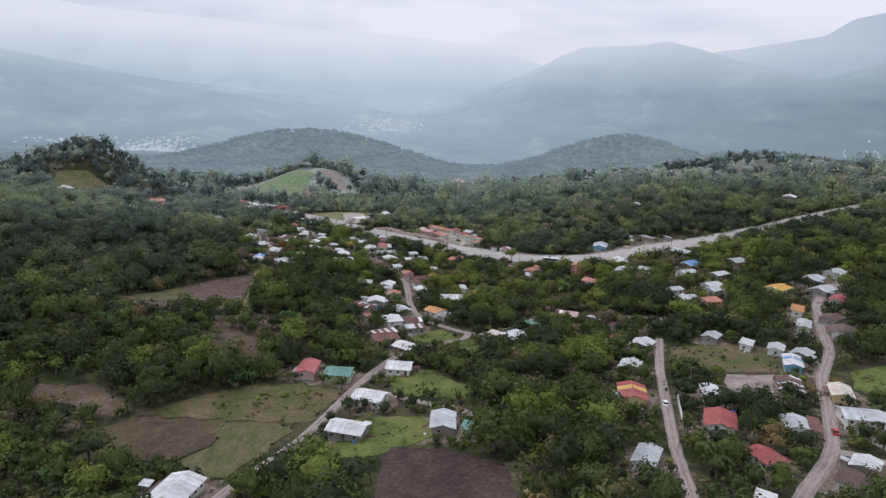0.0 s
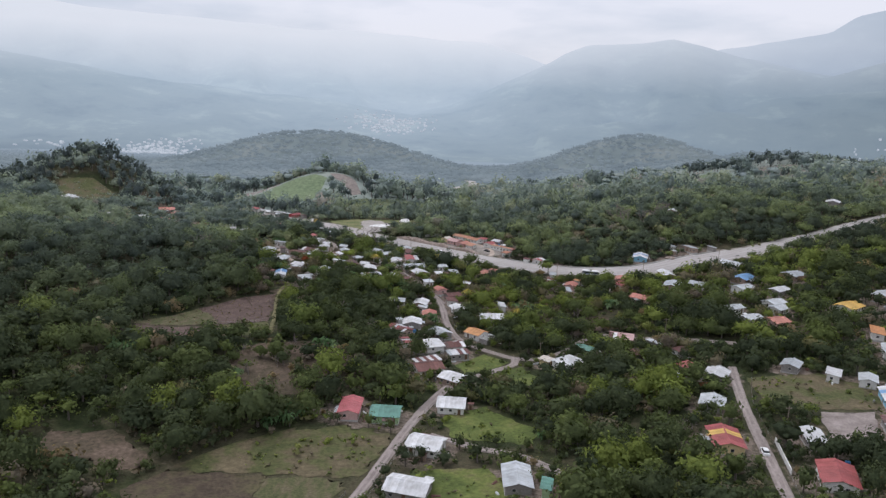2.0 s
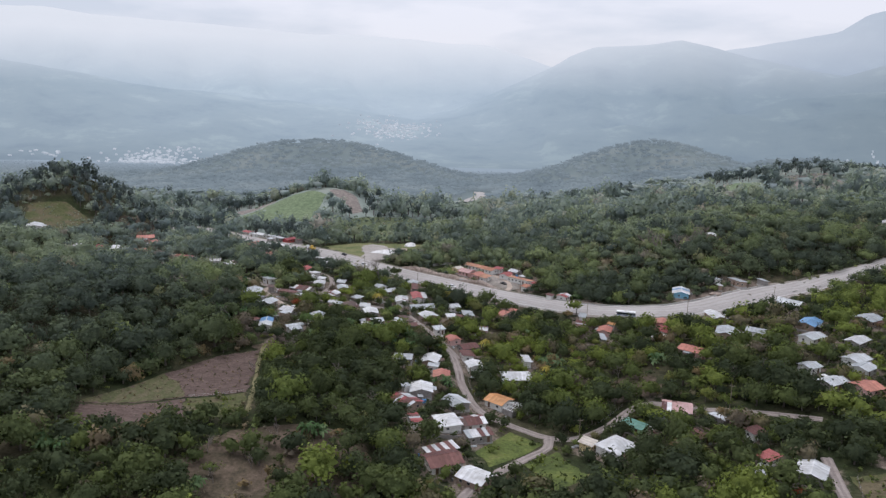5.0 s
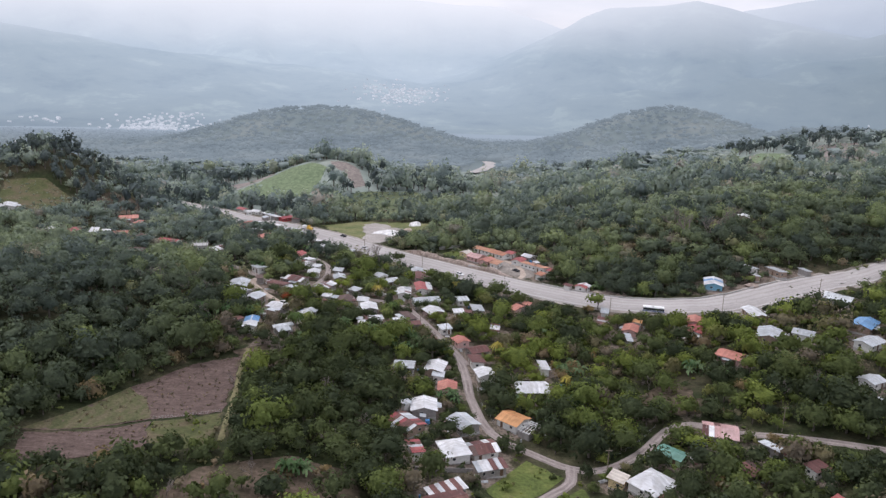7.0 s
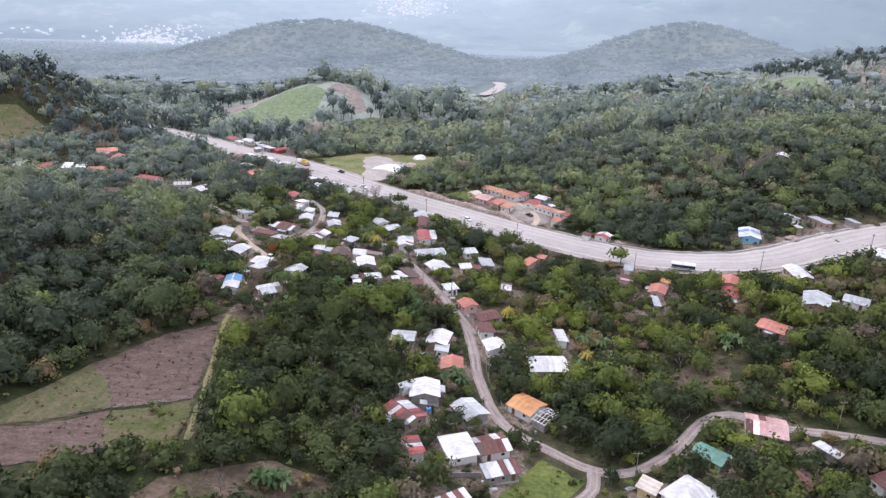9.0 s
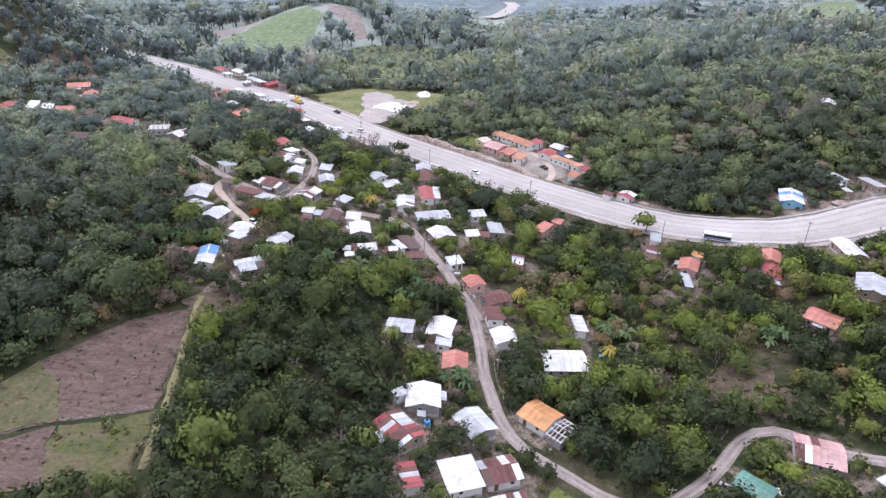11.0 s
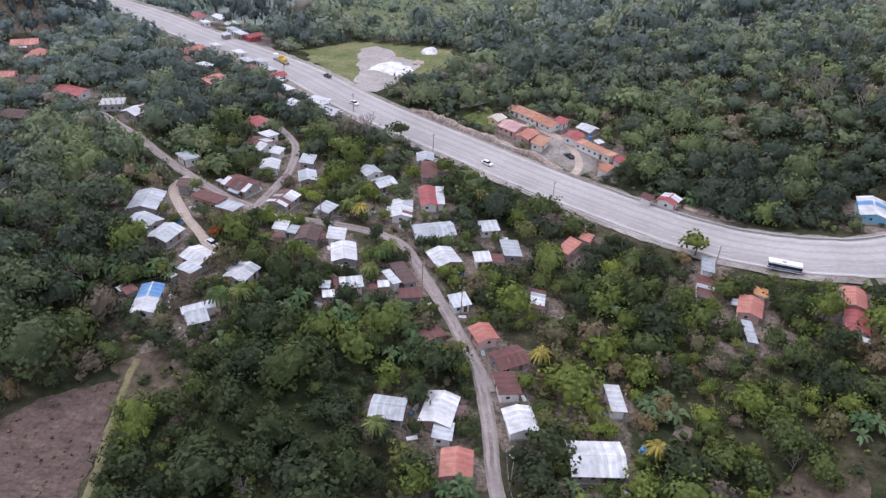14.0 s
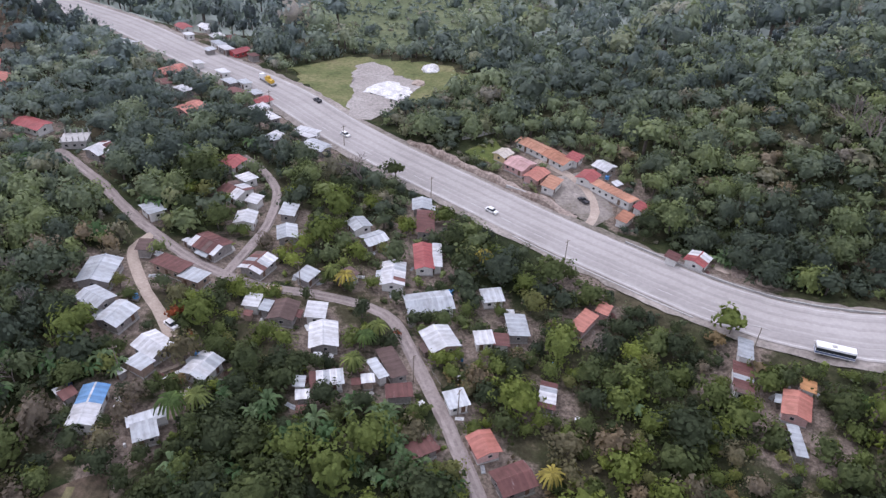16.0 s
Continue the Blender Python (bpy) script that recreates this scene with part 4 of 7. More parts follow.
house(-100.0, 482.4, 8.6, 8.4, 151, "mixed", "white")
house(-99.1, 490.7, 5.4, 5.3, 144, "white", "white")
house(-92.9, 478.2, 5.1, 4.1, 79, "white", "white")
house(-92.3, 467.4, 6.6, 6.1, 95, "white", "white")
house(-81.3, 474.7, 6.8, 4.8, 90, "zinc", "block")
house(-78.8, 462.7, 7.2, 5.9, 106, "zinc", "block")
house(-59.6, 472.3, 6.1, 6.1, 127, "zinc", "white")
house(-54.0, 465.6, 6.9, 6.2, 38, "zinc", "block")
house(-42.1, 488.2, 6.7, 6.2, 97, "zinc", "block")
house(-40.0, 477.8, 12.5, 5.4, 95, "rust", "block")
house(-38.8, 459.8, 12.1, 5.6, 99, "red", "white")
house(-35.0, 461.2, 11.4, 2.6, 96, "white", "white")
house(-46.2, 449.7, 10.3, 6.6, 94, "whitemix", "white")
house(-68.5, 443.8, 5.6, 4.5, 66, "zinc", "block")
house(-82.4, 445.8, 8.2, 7.2, 70, "mixed", "block")
house(-57.8, 447.2, 4.4, 3.9, 138, "brown", "white")
house(-79.0, 429.6, 5.1, 4.1, 91, "white", "white")
house(-75.2, 428.4, 4.2, 2.6, 85, "zinc", "block")
house(-70.7, 427.7, 7.4, 6.6, 89, "brown", "block")
house(-62.9, 429.5, 6.2, 5.1, 94, "white", "white")
house(-59.3, 421.0, 9.0, 7.0, 102, "white", "block")
house(-55.5, 406.7, 7.4, 4.4, 15, "whitemix", "white")
house(-61.2, 404.5, 3.3, 2.6, 97, "zinc", "white")
house(-59.6, 400.8, 3.0, 2.6, 13, "white", "block")
house(-46.5, 408.6, 3.0, 2.6, 14, "white", "adobe")
house(-44.9, 412.3, 6.8, 2.6, 125, "zinc", "white")
house(-41.9, 415.0, 10.3, 4.3, 120, "brown", "block")
house(-39.1, 406.4, 6.0, 3.9, 12, "rust", "block")
house(-32.6, 391.6, 6.7, 4.0, 33, "rust", "block")
house(-31.4, 425.9, 8.5, 7.8, 118, "white", "adobe")
house(-26.1, 406.6, 5.0, 5.0, 24, "zinc", "white")
house(-19.5, 395.3, 6.4, 5.8, 116, "salmon", "pink")
house(-13.1, 387.7, 8.1, 6.8, 28, "rust", "block")
house(-35.5, 439.6, 12.5, 8.1, 18, "zinc", "white")
house(-18.8, 445.8, 5.9, 5.3, 15, "zinc", "white")
house(-12.1, 434.9, 8.5, 5.4, 99, "zinc", "block")
house(-20.5, 428.4, 4.8, 4.6, 13, "white", "white")
house(-16.1, 428.5, 4.6, 3.9, 95, "rust", "white")
house(-5.1, 411.6, 8.3, 3.9, 83, "whitemix", "block")
house(5.7, 440.0, 8.8, 4.0, 57, "salmon", "pink")
house(11.4, 445.3, 4.8, 3.5, 65, "salmon", "pink")
house(42.2, 422.2, 10.8, 4.8, 77, "mixed", "white")
house(44.6, 431.1, 7.4, 3.7, 76, "zinc", "white")
house(52.4, 414.6, 8.5, 6.4, 69, "salmon", "pink")
house(56.5, 420.2, 4.2, 3.7, 71, "orange", "white")
house(49.1, 403.9, 9.0, 2.6, 86, "zinc", "block")
house(81.1, 378.6, 9.1, 8.2, 139, "salmon", "pink")
house(79.6, 416.7, 9.0, 6.0, 70, "salmon", "pink")
house(76.8, 407.4, 10.0, 5.8, 70, "red", "white")
house(105.5, 419.3, 12.5, 6.8, 93, "white", "adobe")
house(101.7, 394.9, 12.5, 8.9, 65, "zinc", "adobe")
house(113.6, 392.0, 8.0, 7.2, 146, "zinc", "white")
house(102.2, 461.5, 12.5, 8.8, 73, "bluewhite", "blue")
house(122.9, 472.1, 8.2, 4.7, 112, "zinc", "white")
house(122.1, 463.4, 7.5, 3.0, 96, "white", "adobe")
house(133.5, 465.9, 10.1, 5.4, 109, "zinc", "adobe")
house(145.9, 463.6, 6.7, 3.5, 103, "zinc", "block")
house(142.6, 429.7, 6.4, 6.0, 128, "white", "block")
house(41.1, 469.9, 6.4, 6.4, 54, "redwhite", "white")
house(33.8, 470.1, 4.1, 4.0, 60, "rust", "white")
house(-5.5, 535.0, 12.5, 6.5, 138, "terra", "white")
house(2.7, 527.4, 12.3, 6.9, 134, "terra", "white")
house(9.1, 527.6, 6.3, 5.0, 60, "red", "white")
house(-16.6, 527.3, 6.0, 5.7, 52, "cream", "yellow")
house(-10.5, 520.7, 8.8, 8.5, 141, "pink", "pink")
house(-4.9, 514.3, 8.6, 6.1, 55, "salmon", "pink")
house(0.1, 509.1, 8.4, 5.0, 63, "terra", "white")
house(13.0, 515.4, 7.4, 6.5, 58, "red", "white")
house(20.8, 506.6, 17.0, 5.3, 136, "terra", "white")
house(28.8, 498.8, 5.2, 3.6, 51, "red", "white")
house(22.7, 491.6, 6.7, 4.1, 58, "terra", "white")
house(19.3, 522.8, 6.8, 6.5, 136, "white", "block")
house(22.5, 511.7, 3.1, 2.9, 37, "white", "block")
house(-181.3, 650.4, 9, 6, 140, "red", "white")
house(-173.1, 636.0, 5, 4.4, 140, "white", "white")
house(-175.0, 665.1, 10, 6, 140, "white", "white")
house(-161.3, 642.3, 6.5, 5, 50, "white", "block")
house(-154.5, 625.5, 8, 5, 140, "zinc", "white")
house(-148.6, 618.9, 7.5, 5.2, 140, "white", "block")
house(-141.5, 617.0, 9, 6, 50, "red", "red")
house(-146.9, 638.5, 5, 4, 140, "white", "white")
house(-154.1, 644.6, 5.5, 4.6, 50, "rust", "block")
house(-160.2, 582.7, 11, 8.5, 50, "salmon", "pink")
house(-155.9, 564.0, 6.5, 5.5, 140, "rust", "block")
house(-145.9, 559.3, 7.5, 5, 150, "white", "block")
house(-154.7, 598.0, 5, 4.2, 140, "white", "white")
house(-140.0, 588.3, 6, 4.6, 140, "white", "white")
house(-132.9, 577.3, 7, 5, 140, "zinc", "block")
house(-126.8, 566.0, 8.5, 5.5, 150, "rust", "adobe")
house(-126.8, 577.2, 5.5, 4.6, 140, "zinc", "white")
house(-114.2, 559.0, 7.5, 6, 50, "red", "white")
house(-118.9, 566.4, 5.5, 4.4, 140, "zinc", "block")
house(-112.6, 550.5, 7, 5, 50, "white", "white")
house(-106.4, 543.5, 8, 4.6, 140, "white", "block")
house(-136.9, 542.1, 9.5, 8, 60, "salmon", "pink")
house(-196.9, 617.9, 11, 6, 160, "white", "white")
house(-89.6, 534.2, 9, 4.5, 160, "white", "white")
house(-83.7, 522.4, 8.5, 6.5, 150, "zinc", "block")
house(-99.0, 525.4, 4.6, 4.2, 60, "white", "white")
house(-155.6, 616.1, 4.4, 4, 50, "zinc", "block")
house(-133.2, 611.0, 5, 4.2, 140, "rust", "block")
house(-89.1, 530.5, 6.9, 4.8, 145, "white", "block")
house(-82.6, 521.6, 7.9, 5.7, 146, "zinc", "block")
house(-99.3, 522.4, 5.3, 4.2, 138, "zinc", "block")
house(-223.4, 555.7, 11.0, 8.9, 22, "salmon", "pink")
house(-213.0, 545.7, 8.9, 6.8, 103, "salmon", "pink")
house(-212.6, 520.9, 8.4, 6.9, 10, "salmon", "pink")
house(-220.1, 519.2, 9.1, 4.7, 113, "white", "adobe")
house(-187.8, 485.1, 8.7, 7.1, 177, "brown", "block")
house(-200.1, 519.7, 8.4, 4.6, 96, "brown", "block")
house(-39.8, 366.0, 7.5, 6.6, 176, "zinc", "block")
house(-28.7, 368.2, 9.4, 7.2, 79, "white", "adobe")
house(-27.5, 362.2, 5.0, 4.3, 86, "zinc", "white")
house(-24.2, 354.5, 7.3, 6.7, 90, "salmon", "pink")
house(-31.5, 338.5, 8.7, 8.5, 93, "white", "block")
house(-37.3, 337.9, 3.2, 2.7, 37, "zinc", "white")
house(-36.2, 325.5, 10.5, 7.7, 132, "rustred", "adobe")
house(-18.7, 332.4, 9.0, 7.6, 123, "zinc", "block")
house(-2.5, 338.6, 8.6, 8.2, 139, "orange", "white")
house(-10.7, 368.8, 7.4, 6.8, 104, "white", "white")
house(-13.6, 378.9, 7.6, 5.4, 103, "rust", "white")
house(11.6, 378.3, 8.5, 3.6, 96, "white", "white")
house(5.5, 360.8, 11.8, 9.5, 4, "white", "block")
house(-21.7, 315.1, 9.8, 8.1, 109, "white", "white", 2.8, "hip")
house(-13.2, 318.1, 8.6, 7.7, 21, "mixed", "white")
house(-11.2, 308.1, 9.0, 5.0, 19, "mixed", "block")
house(-32.6, 311.6, 7.3, 4.0, 110, "rustred", "white")
house(-23.5, 292.4, 10.6, 5.1, 32, "mixed", "block")
house(32.8, 301.2, 11.2, 9.5, 40, "white", "white", 2.8, "hip")
house(24.2, 304.9, 5.4, 4.9, 58, "cream", "yellow")
house(42.3, 316.5, 8.2, 6.0, 138, "green", "green")
house(59.3, 326.1, 10.2, 9.5, 163, "pinkmix", "block")
house(69.7, 314.0, 6.9, 3.5, 122, "zinc", "block")
house(59.6, 303.2, 5.7, 5.5, 33, "mixed", "block")
house(76.4, 301.3, 6.0, 4.3, 26, "rust", "white")
house(-46.6, 244.0, 12.0, 6.9, 89, "rose", "pink")
house(-35.1, 241.7, 9.6, 8.9, 177, "green", "green")
house(-14.3, 251.1, 9.4, 9.1, 175, "white", "white")
house(-21.8, 220.6, 10.3, 9.1, 162, "white", "white")
house(-25.6, 195.3, 11.3, 8.9, 165, "white", "block")
house(2.0, 197.6, 11.6, 7.6, 89, "zinc", "block")
house(8.8, 192.2, 6.1, 2.8, 77, "green", "green")
house(-62.0, 157.7, 12.5, 9.5, 80, "white", "white")
house(-70.2, 160.3, 3.1, 2.6, 87, "zinc", "block")
house(-23.1, 285.8, 10.8, 9.5, 23, "rust", "white")
house(-13.4, 277.3, 9.2, 8.1, 145, "white", "adobe")
house(80.4, 273.1, 9.9, 8.0, 58, "white", "block")
house(69.1, 246.0, 9.4, 7.9, 65, "zinc", "block")
house(62.3, 217.3, 12.5, 9.0, 81, "redyellow", "yellow")
house(54.4, 171.2, 10.9, 6.2, 64, "zinc", "white")
house(87.8, 218.6, 10.1, 5.8, 79, "white", "block")
house(82.3, 195.7, 12.5, 9.0, 70, "red", "white")
house(86.3, 173.2, 9.2, 7.5, 106, "red", "white")
house(76.2, 151.1, 6.5, 4.6, 62, "white", "block")
house(104.3, 195.5, 9.3, 7.4, 79, "zinc", "white")
house(109.2, 194.7, 10.5, 3.3, 70, "rust", "block")
house(117.0, 226.6, 12.2, 7.9, 72, "mixed", "block")
house(128.5, 249.5, 12.5, 6.5, 70, "bluewhite", "blue")
house(128.3, 204.2, 12.5, 9.5, 172, "zinc", "white")
house(111.4, 172.2, 8.0, 6.9, 51, "white", "block")
house(102.4, 163.6, 9.8, 5.3, 50, "brown", "white")
house(131.6, 222.3, 11.3, 7.0, 70, "cream", "yellow")
house(120.0, 269.5, 8.3, 4.9, 59, "white", "white")
house(129.1, 264.3, 8.3, 6.0, 61, "zinc", "white")
house(136.3, 258.5, 8.2, 7.0, 48, "zinc", "block")
house(109.7, 279.1, 8.3, 6.4, 54, "zinc", "block")
house(138.1, 395.3, 12.5, 8.2, 46, "blue", "adobe")
house(131.0, 378.3, 10.4, 7.2, 33, "zinc", "white")
house(143.5, 425.4, 10.8, 9.0, 137, "zinc", "block")
house(145.1, 369.9, 10.9, 6.6, 38, "white", "block")
house(134.9, 351.5, 9.9, 7.4, 31, "zinc", "white")
house(133.1, 343.4, 8.4, 7.2, 37, "zinc", "white")
house(116.8, 333.3, 10.0, 6.9, 27, "zinc", "block")
house(125.3, 327.3, 9.1, 8.7, 23, "salmon", "pink")
house(163.3, 395.1, 10.7, 9.5, 32, "zinc", "adobe")
house(115.8, 348.5, 7.0, 6.4, 28, "zinc", "white")
house(67.6, 274.3, 7.4, 4.6, 54, "zinc", "block")
house(73.0, 283.5, 7.1, 4.3, 36, "red", "white")
house(163.3, 341.2, 12.5, 9.5, 38, "yellow", "white")
house(187.1, 355.2, 12.5, 8.6, 46, "zinc", "adobe")
house(203.4, 365.7, 12.5, 8.8, 45, "zinc", "white")
house(183.4, 337.3, 12.5, 8.7, 40, "zinc", "block")
house(158.5, 310.1, 11.9, 5.3, 63, "orange", "white")
house(152.4, 291.0, 12.5, 5.6, 63, "zinc", "white")
house(183.0, 323.2, 12.5, 6.2, 52, "red", "white")
house(164.9, 283.2, 10.2, 9.5, 67, "brown", "white")
house(167.8, 298.5, 10.7, 7.7, 40, "brown", "block")
house(-283.6, 533.0, 12.5, 9.5, 116, "white", "white")
house(263.2, 551.4, 12.5, 9.5, 60, "white", "block")
house(142.7, 536.5, 7.4, 6.7, 66, "white", "adobe")
house(-244.5, 507.3, 8.5, 3.4, 99, "white", "block")
house(-234.8, 509.2, 12.3, 6.0, 93, "red", "white")
house(-226.3, 518.2, 11.4, 4.2, 108, "white", "white")
# two plots still being built on
HOUSES += [(-162, 504.5, 4, 8, 6, 0.2), (2.6, 334.0, 4.5, 4.6, 8.0, radians(139))]
# bare earth: a washed-out slope, a rubble verge and trampled yards
BARE += [(33, 347, 4), (30, 353, 3.5), (37, 345, 4), (43, 345.5, 5), (49, 349, 4.5), (53, 350, 4), (56, 345, 4), (2.5, 377, 5), (-94, 378, 5), (-93, 386, 4), (-86, 397, 4), (4, 460, 6), (9, 458, 6),
         (-88, 408, 6), (-97, 392, 5), (58, 403, 5), (43, 414, 5), (-10, 433, 6), (-20, 427, 5), (45, 471, 5), (50, 466, 6), (57, 463, 6), (-125, 437, 7), (118, 455, 9), (135, 463, 9), (105, 452, 6)]
build_ground()


# ---- plants ----
def ico(level):
    bm = bmesh.new()
    bmesh.ops.create_icosphere(bm, subdivisions=level, radius=1)
    v = np.array([p.co[:] for p in bm.verts])
    f = np.array([[p.index for p in q.verts] for q in bm.faces])
    bm.free()
    return v, f


def crown(seed, clumps, leaf, level=2, wide=1.0, tall=0.75, lobes=7, tilt=0.48, loose=0.12, heart=0.8):
    """A broad crown of unit radius: lobes round a dark heart, covered in leaf clumps. Verts, triangles."""
    rng = np.random.default_rng(seed)
    c = rng.normal(size=(lobes, 3))
    c /= np.linalg.norm(c, axis=1)[:, None]
    c *= rng.uniform(0.35, 0.95, (lobes, 1))
    c[:, 2] = np.abs(c[:, 2]) * 0.8 - 0.12
    r = rng.uniform(0.18, 0.4, lobes)
    wide_x, wide_y = rng.uniform(0.82, 1.2, 2)
    v, f = ico(level)
    d = np.full(len(v), 0.35)
    for cc, rr in zip(c, r):
        b = v @ cc
        h = b * b - cc @ cc + rr * rr
        d = np.where(h > 0, np.maximum(d, b + np.sqrt(np.maximum(h, 0))), d)
    core = v * (d * heart * (1 + rng.normal(size=len(v)) * 0.1))[:, None]
    verts, tris = [core], [f]
    n = len(core)
    g = rng.normal(size=(clumps, 3))
    g[:, 2] = np.abs(g[:, 2]) * 1.1 - 0.35
    g /= np.linalg.norm(g, axis=1)[:, None]
    dist = np.full(clumps, 0.35)
    for cc, rr in zip(c, r):
        b = g @ cc
        h = b * b - cc @ cc + rr * rr
        dist = np.where(h > 0, np.maximum(dist, b + np.sqrt(np.maximum(h, 0))), dist)
    p = g * (dist * rng.uniform(0.98 - loose, 0.98 + loose, clumps))[:, None]
    nrm = g + rng.normal(size=g.shape) * tilt
    nrm[:, 2] += 0.35
    nrm /= np.linalg.norm(nrm, axis=1)[:, None]
    t1 = np.cross(nrm, rng.normal(size=g.shape))
    t1 /= np.linalg.norm(t1, axis=1)[:, None]
    t2 = np.cross(nrm, t1)
    s = leaf * rng.uniform(0.6, 1.35, (clumps, 1))
    quad = np.stack([p - t1 * s - t2 * s * 0.3, p + t2 * s * -0.8 + nrm * s * 0.25, p + t1 * s + t2 * s * 0.2, p + t2 * s * 0.85 + nrm * s * 0.1], 1).reshape(-1, 3)
    i = n + 4 * np.arange(clumps)
    verts.append(quad)
    tris += [np.stack([i, i + 1, i + 2], 1), np.stack([i, i + 2, i + 3], 1)]
    v = np.vstack(verts) * (wide * wide_x, wide * wide_y, tall)
    # leaves shade softly, by the lobe that they belong to
    lobe = ((p[:, None, :] - c[None]) ** 2).sum(2).argmin(1)
    out = p - c[lobe] * 0.8
    out /= np.linalg.norm(out, axis=1)[:, None]
    soft = out * 0.75 + nrm * 0.5 + g * 0.25
    nv = np.vstack([core, np.repeat(soft, 4, 0)]) / (wide_x, wide_y, tall)
    return v, np.vstack(tris), nv / np.maximum(np.linalg.norm(nv, axis=1), 1e-6)[:, None]


def stem(h, r, lean=0.1):
    s = Solid().tube((0, 0, -0.8), (lean, 0, h * 0.6), r, r * 0.6, 5)
    for k in range(3):
        a = k * 2.1
        s.tube((lean * 0.8, 0, h * 0.45), (math.cos(a) * h * 0.28, math.sin(a) * h * 0.28, h * 0.85), r * 0.5, r * 0.2, 4)
    return s


def forest(name, places, crowns, mats, label, trunk=True, category="woods"):
    """Many plants joined: places are rows of x, y, z, radius, crown height, tint, pick."""
    V, T, A, I, N = [], [], [], [], []
    n = 0
    tv = np.array([(math.cos(k * 1.57) * 0.07, math.sin(k * 1.57) * 0.07, z) for z in (-0.3, 1.0) for k in range(4)])
    tf = np.array([(k, (k + 1) % 4, 4 + (k + 1) % 4) for k in range(4)] + [(k, 4 + (k + 1) % 4, 4 + k) for k in range(4)])
    for x, y, z, r, h, tint, pick, turn in places:
        v, f, nv = crowns[int(pick) % len(crowns)]
        c, s = math.cos(turn), math.sin(turn)
        N.append(np.stack([nv[:, 0] * c - nv[:, 1] * s, nv[:, 0] * s + nv[:, 1] * c, nv[:, 2]], 1))
        q = np.empty_like(v)
        q[:, 0] = (v[:, 0] * c - v[:, 1] * s) * r + x
        q[:, 1] = (v[:, 0] * s + v[:, 1] * c) * r + y
        q[:, 2] = v[:, 2] * r + z + h
        V.append(q)
        T.append(f + n)
        A.append(np.full(len(v), tint))
        I.append(np.zeros(len(f), int))
        n += len(v)
        if trunk:
            q = tv * (r, r, h) + (x, y, z)
            N.append(tv * (14, 14, 0))
            V.append(q)
            T.append(tf + n)
            A.append(np.full(len(tv), tint))
            I.append(np.ones(len(tf), int))
            n += len(tv)
    V, T = np.vstack(V), np.vstack(T)
    A = np.concatenate(A)
    # strength of the painted haze: grows with distance and towards the west
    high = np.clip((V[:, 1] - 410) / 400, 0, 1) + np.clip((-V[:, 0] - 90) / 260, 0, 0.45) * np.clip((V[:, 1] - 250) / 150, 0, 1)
    me = mesh_np(name, V, T.ravel(), np.full(len(T), 3), mats, {"tint": A, "far_haze": np.clip(high, 0, 1)}, np.concatenate(I), True, np.vstack(N))
    return tagged(new(name, me), label, category, kind="stuff")


def free_of_things(x, y, r):
    """Which of the places lie clear of houses, roads and fields."""
    ok = np.ones(len(x), bool)
    for line, width in ROADS:
        lo, hi = line.min(0) - 20, line.max(0) + 20
        k = np.nonzero((x > lo[0]) & (x < hi[0]) & (y > lo[1]) & (y < hi[1]))[0]
        for s in range(0, len(k), 3000):
            q = k[s:s + 3000]
            d = np.hypot(x[q, None] - line[:, 0], y[q, None] - line[:, 1]).min(1)
            ok[q] &= d > width / 2 + r[q] * 0.6 + (4.5 if width > 15 else 0)
    for hx, hy, _, w, d, a in HOUSES:
        u = (x - hx) * math.cos(a) + (y - hy) * math.sin(a)
        v = -(x - hx) * math.sin(a) + (y - hy) * math.cos(a)
        ok &= (np.abs(u) > w / 2 + r * 0.72) | (np.abs(v) > d / 2 + r * 0.72)
    for poly in FIELDS:
        for ox, oy in ((0, 0), (0.9, 0), (-0.9, 0), (0, 0.9), (0, -0.9)):
            ok &= ~inside(poly, x + ox * r, y + oy * r)
    return ok


rng = np.random.default_rng(11)
CROWNS = [crown(k, 130, 0.12, 2, 1.08, 0.88 + 0.12 * (k % 5), 10 + k % 7, 0.5, 0.2, 0.7) for k in range(16)]
OUTER_CROWNS = [crown(20 + k, 120, 0.108, 1, 1.08, 0.88 + 0.12 * (k % 5), 9 + k % 6, 0.5, 0.18, 0.7) for k in range(14)]
FINE_CROWNS = [crown(150 + k, 320, 0.095, 2, 1.08, 0.85 + 0.14 * (k % 5), 12 + k % 8, 0.55, 0.22, 0.7) for k in range(14)]
BIG_CROWNS = [crown(120 + k, 540, 0.074, 2, 1.06, 0.85 + 0.12 * (k % 4), 18 + k % 8, 0.6, 0.2, 0.74) for k in range(10)]
FAR_CROWNS = [crown(40 + k, 170, 0.1, 1, 1.05, 0.95 + 0.18 * (k % 4), 12, 0.4, 0.16, 0.74) for k in range(12)]
SLOPE_CROWNS = [crown(240 + k, 105, 0.12, 1, 1.02, 0.95 + 0.2 * (k % 4), 10, 0.35, 0.14, 0.82) for k in range(12)]
TINY_CROWNS = [crown(70 + k, 16, 0.27, 1, 1.0, 0.8, 5) for k in range(6)]
VALLEY_CROWNS = [crown(260 + k, 22, 0.17, 1, 1.15, 0.6, 9, 0.2, 0.05, 0.95) for k in range(8)]
HILL_CROWNS = [crown(80 + k, 10, 0.2, 1, 1.0, 0.6, 7) for k in range(6)]
PINES = [crown(90 + k, 80, 0.15, 1, 0.85, 1.35, 9, 0.35, 0.08, 0.85) for k in range(6)]


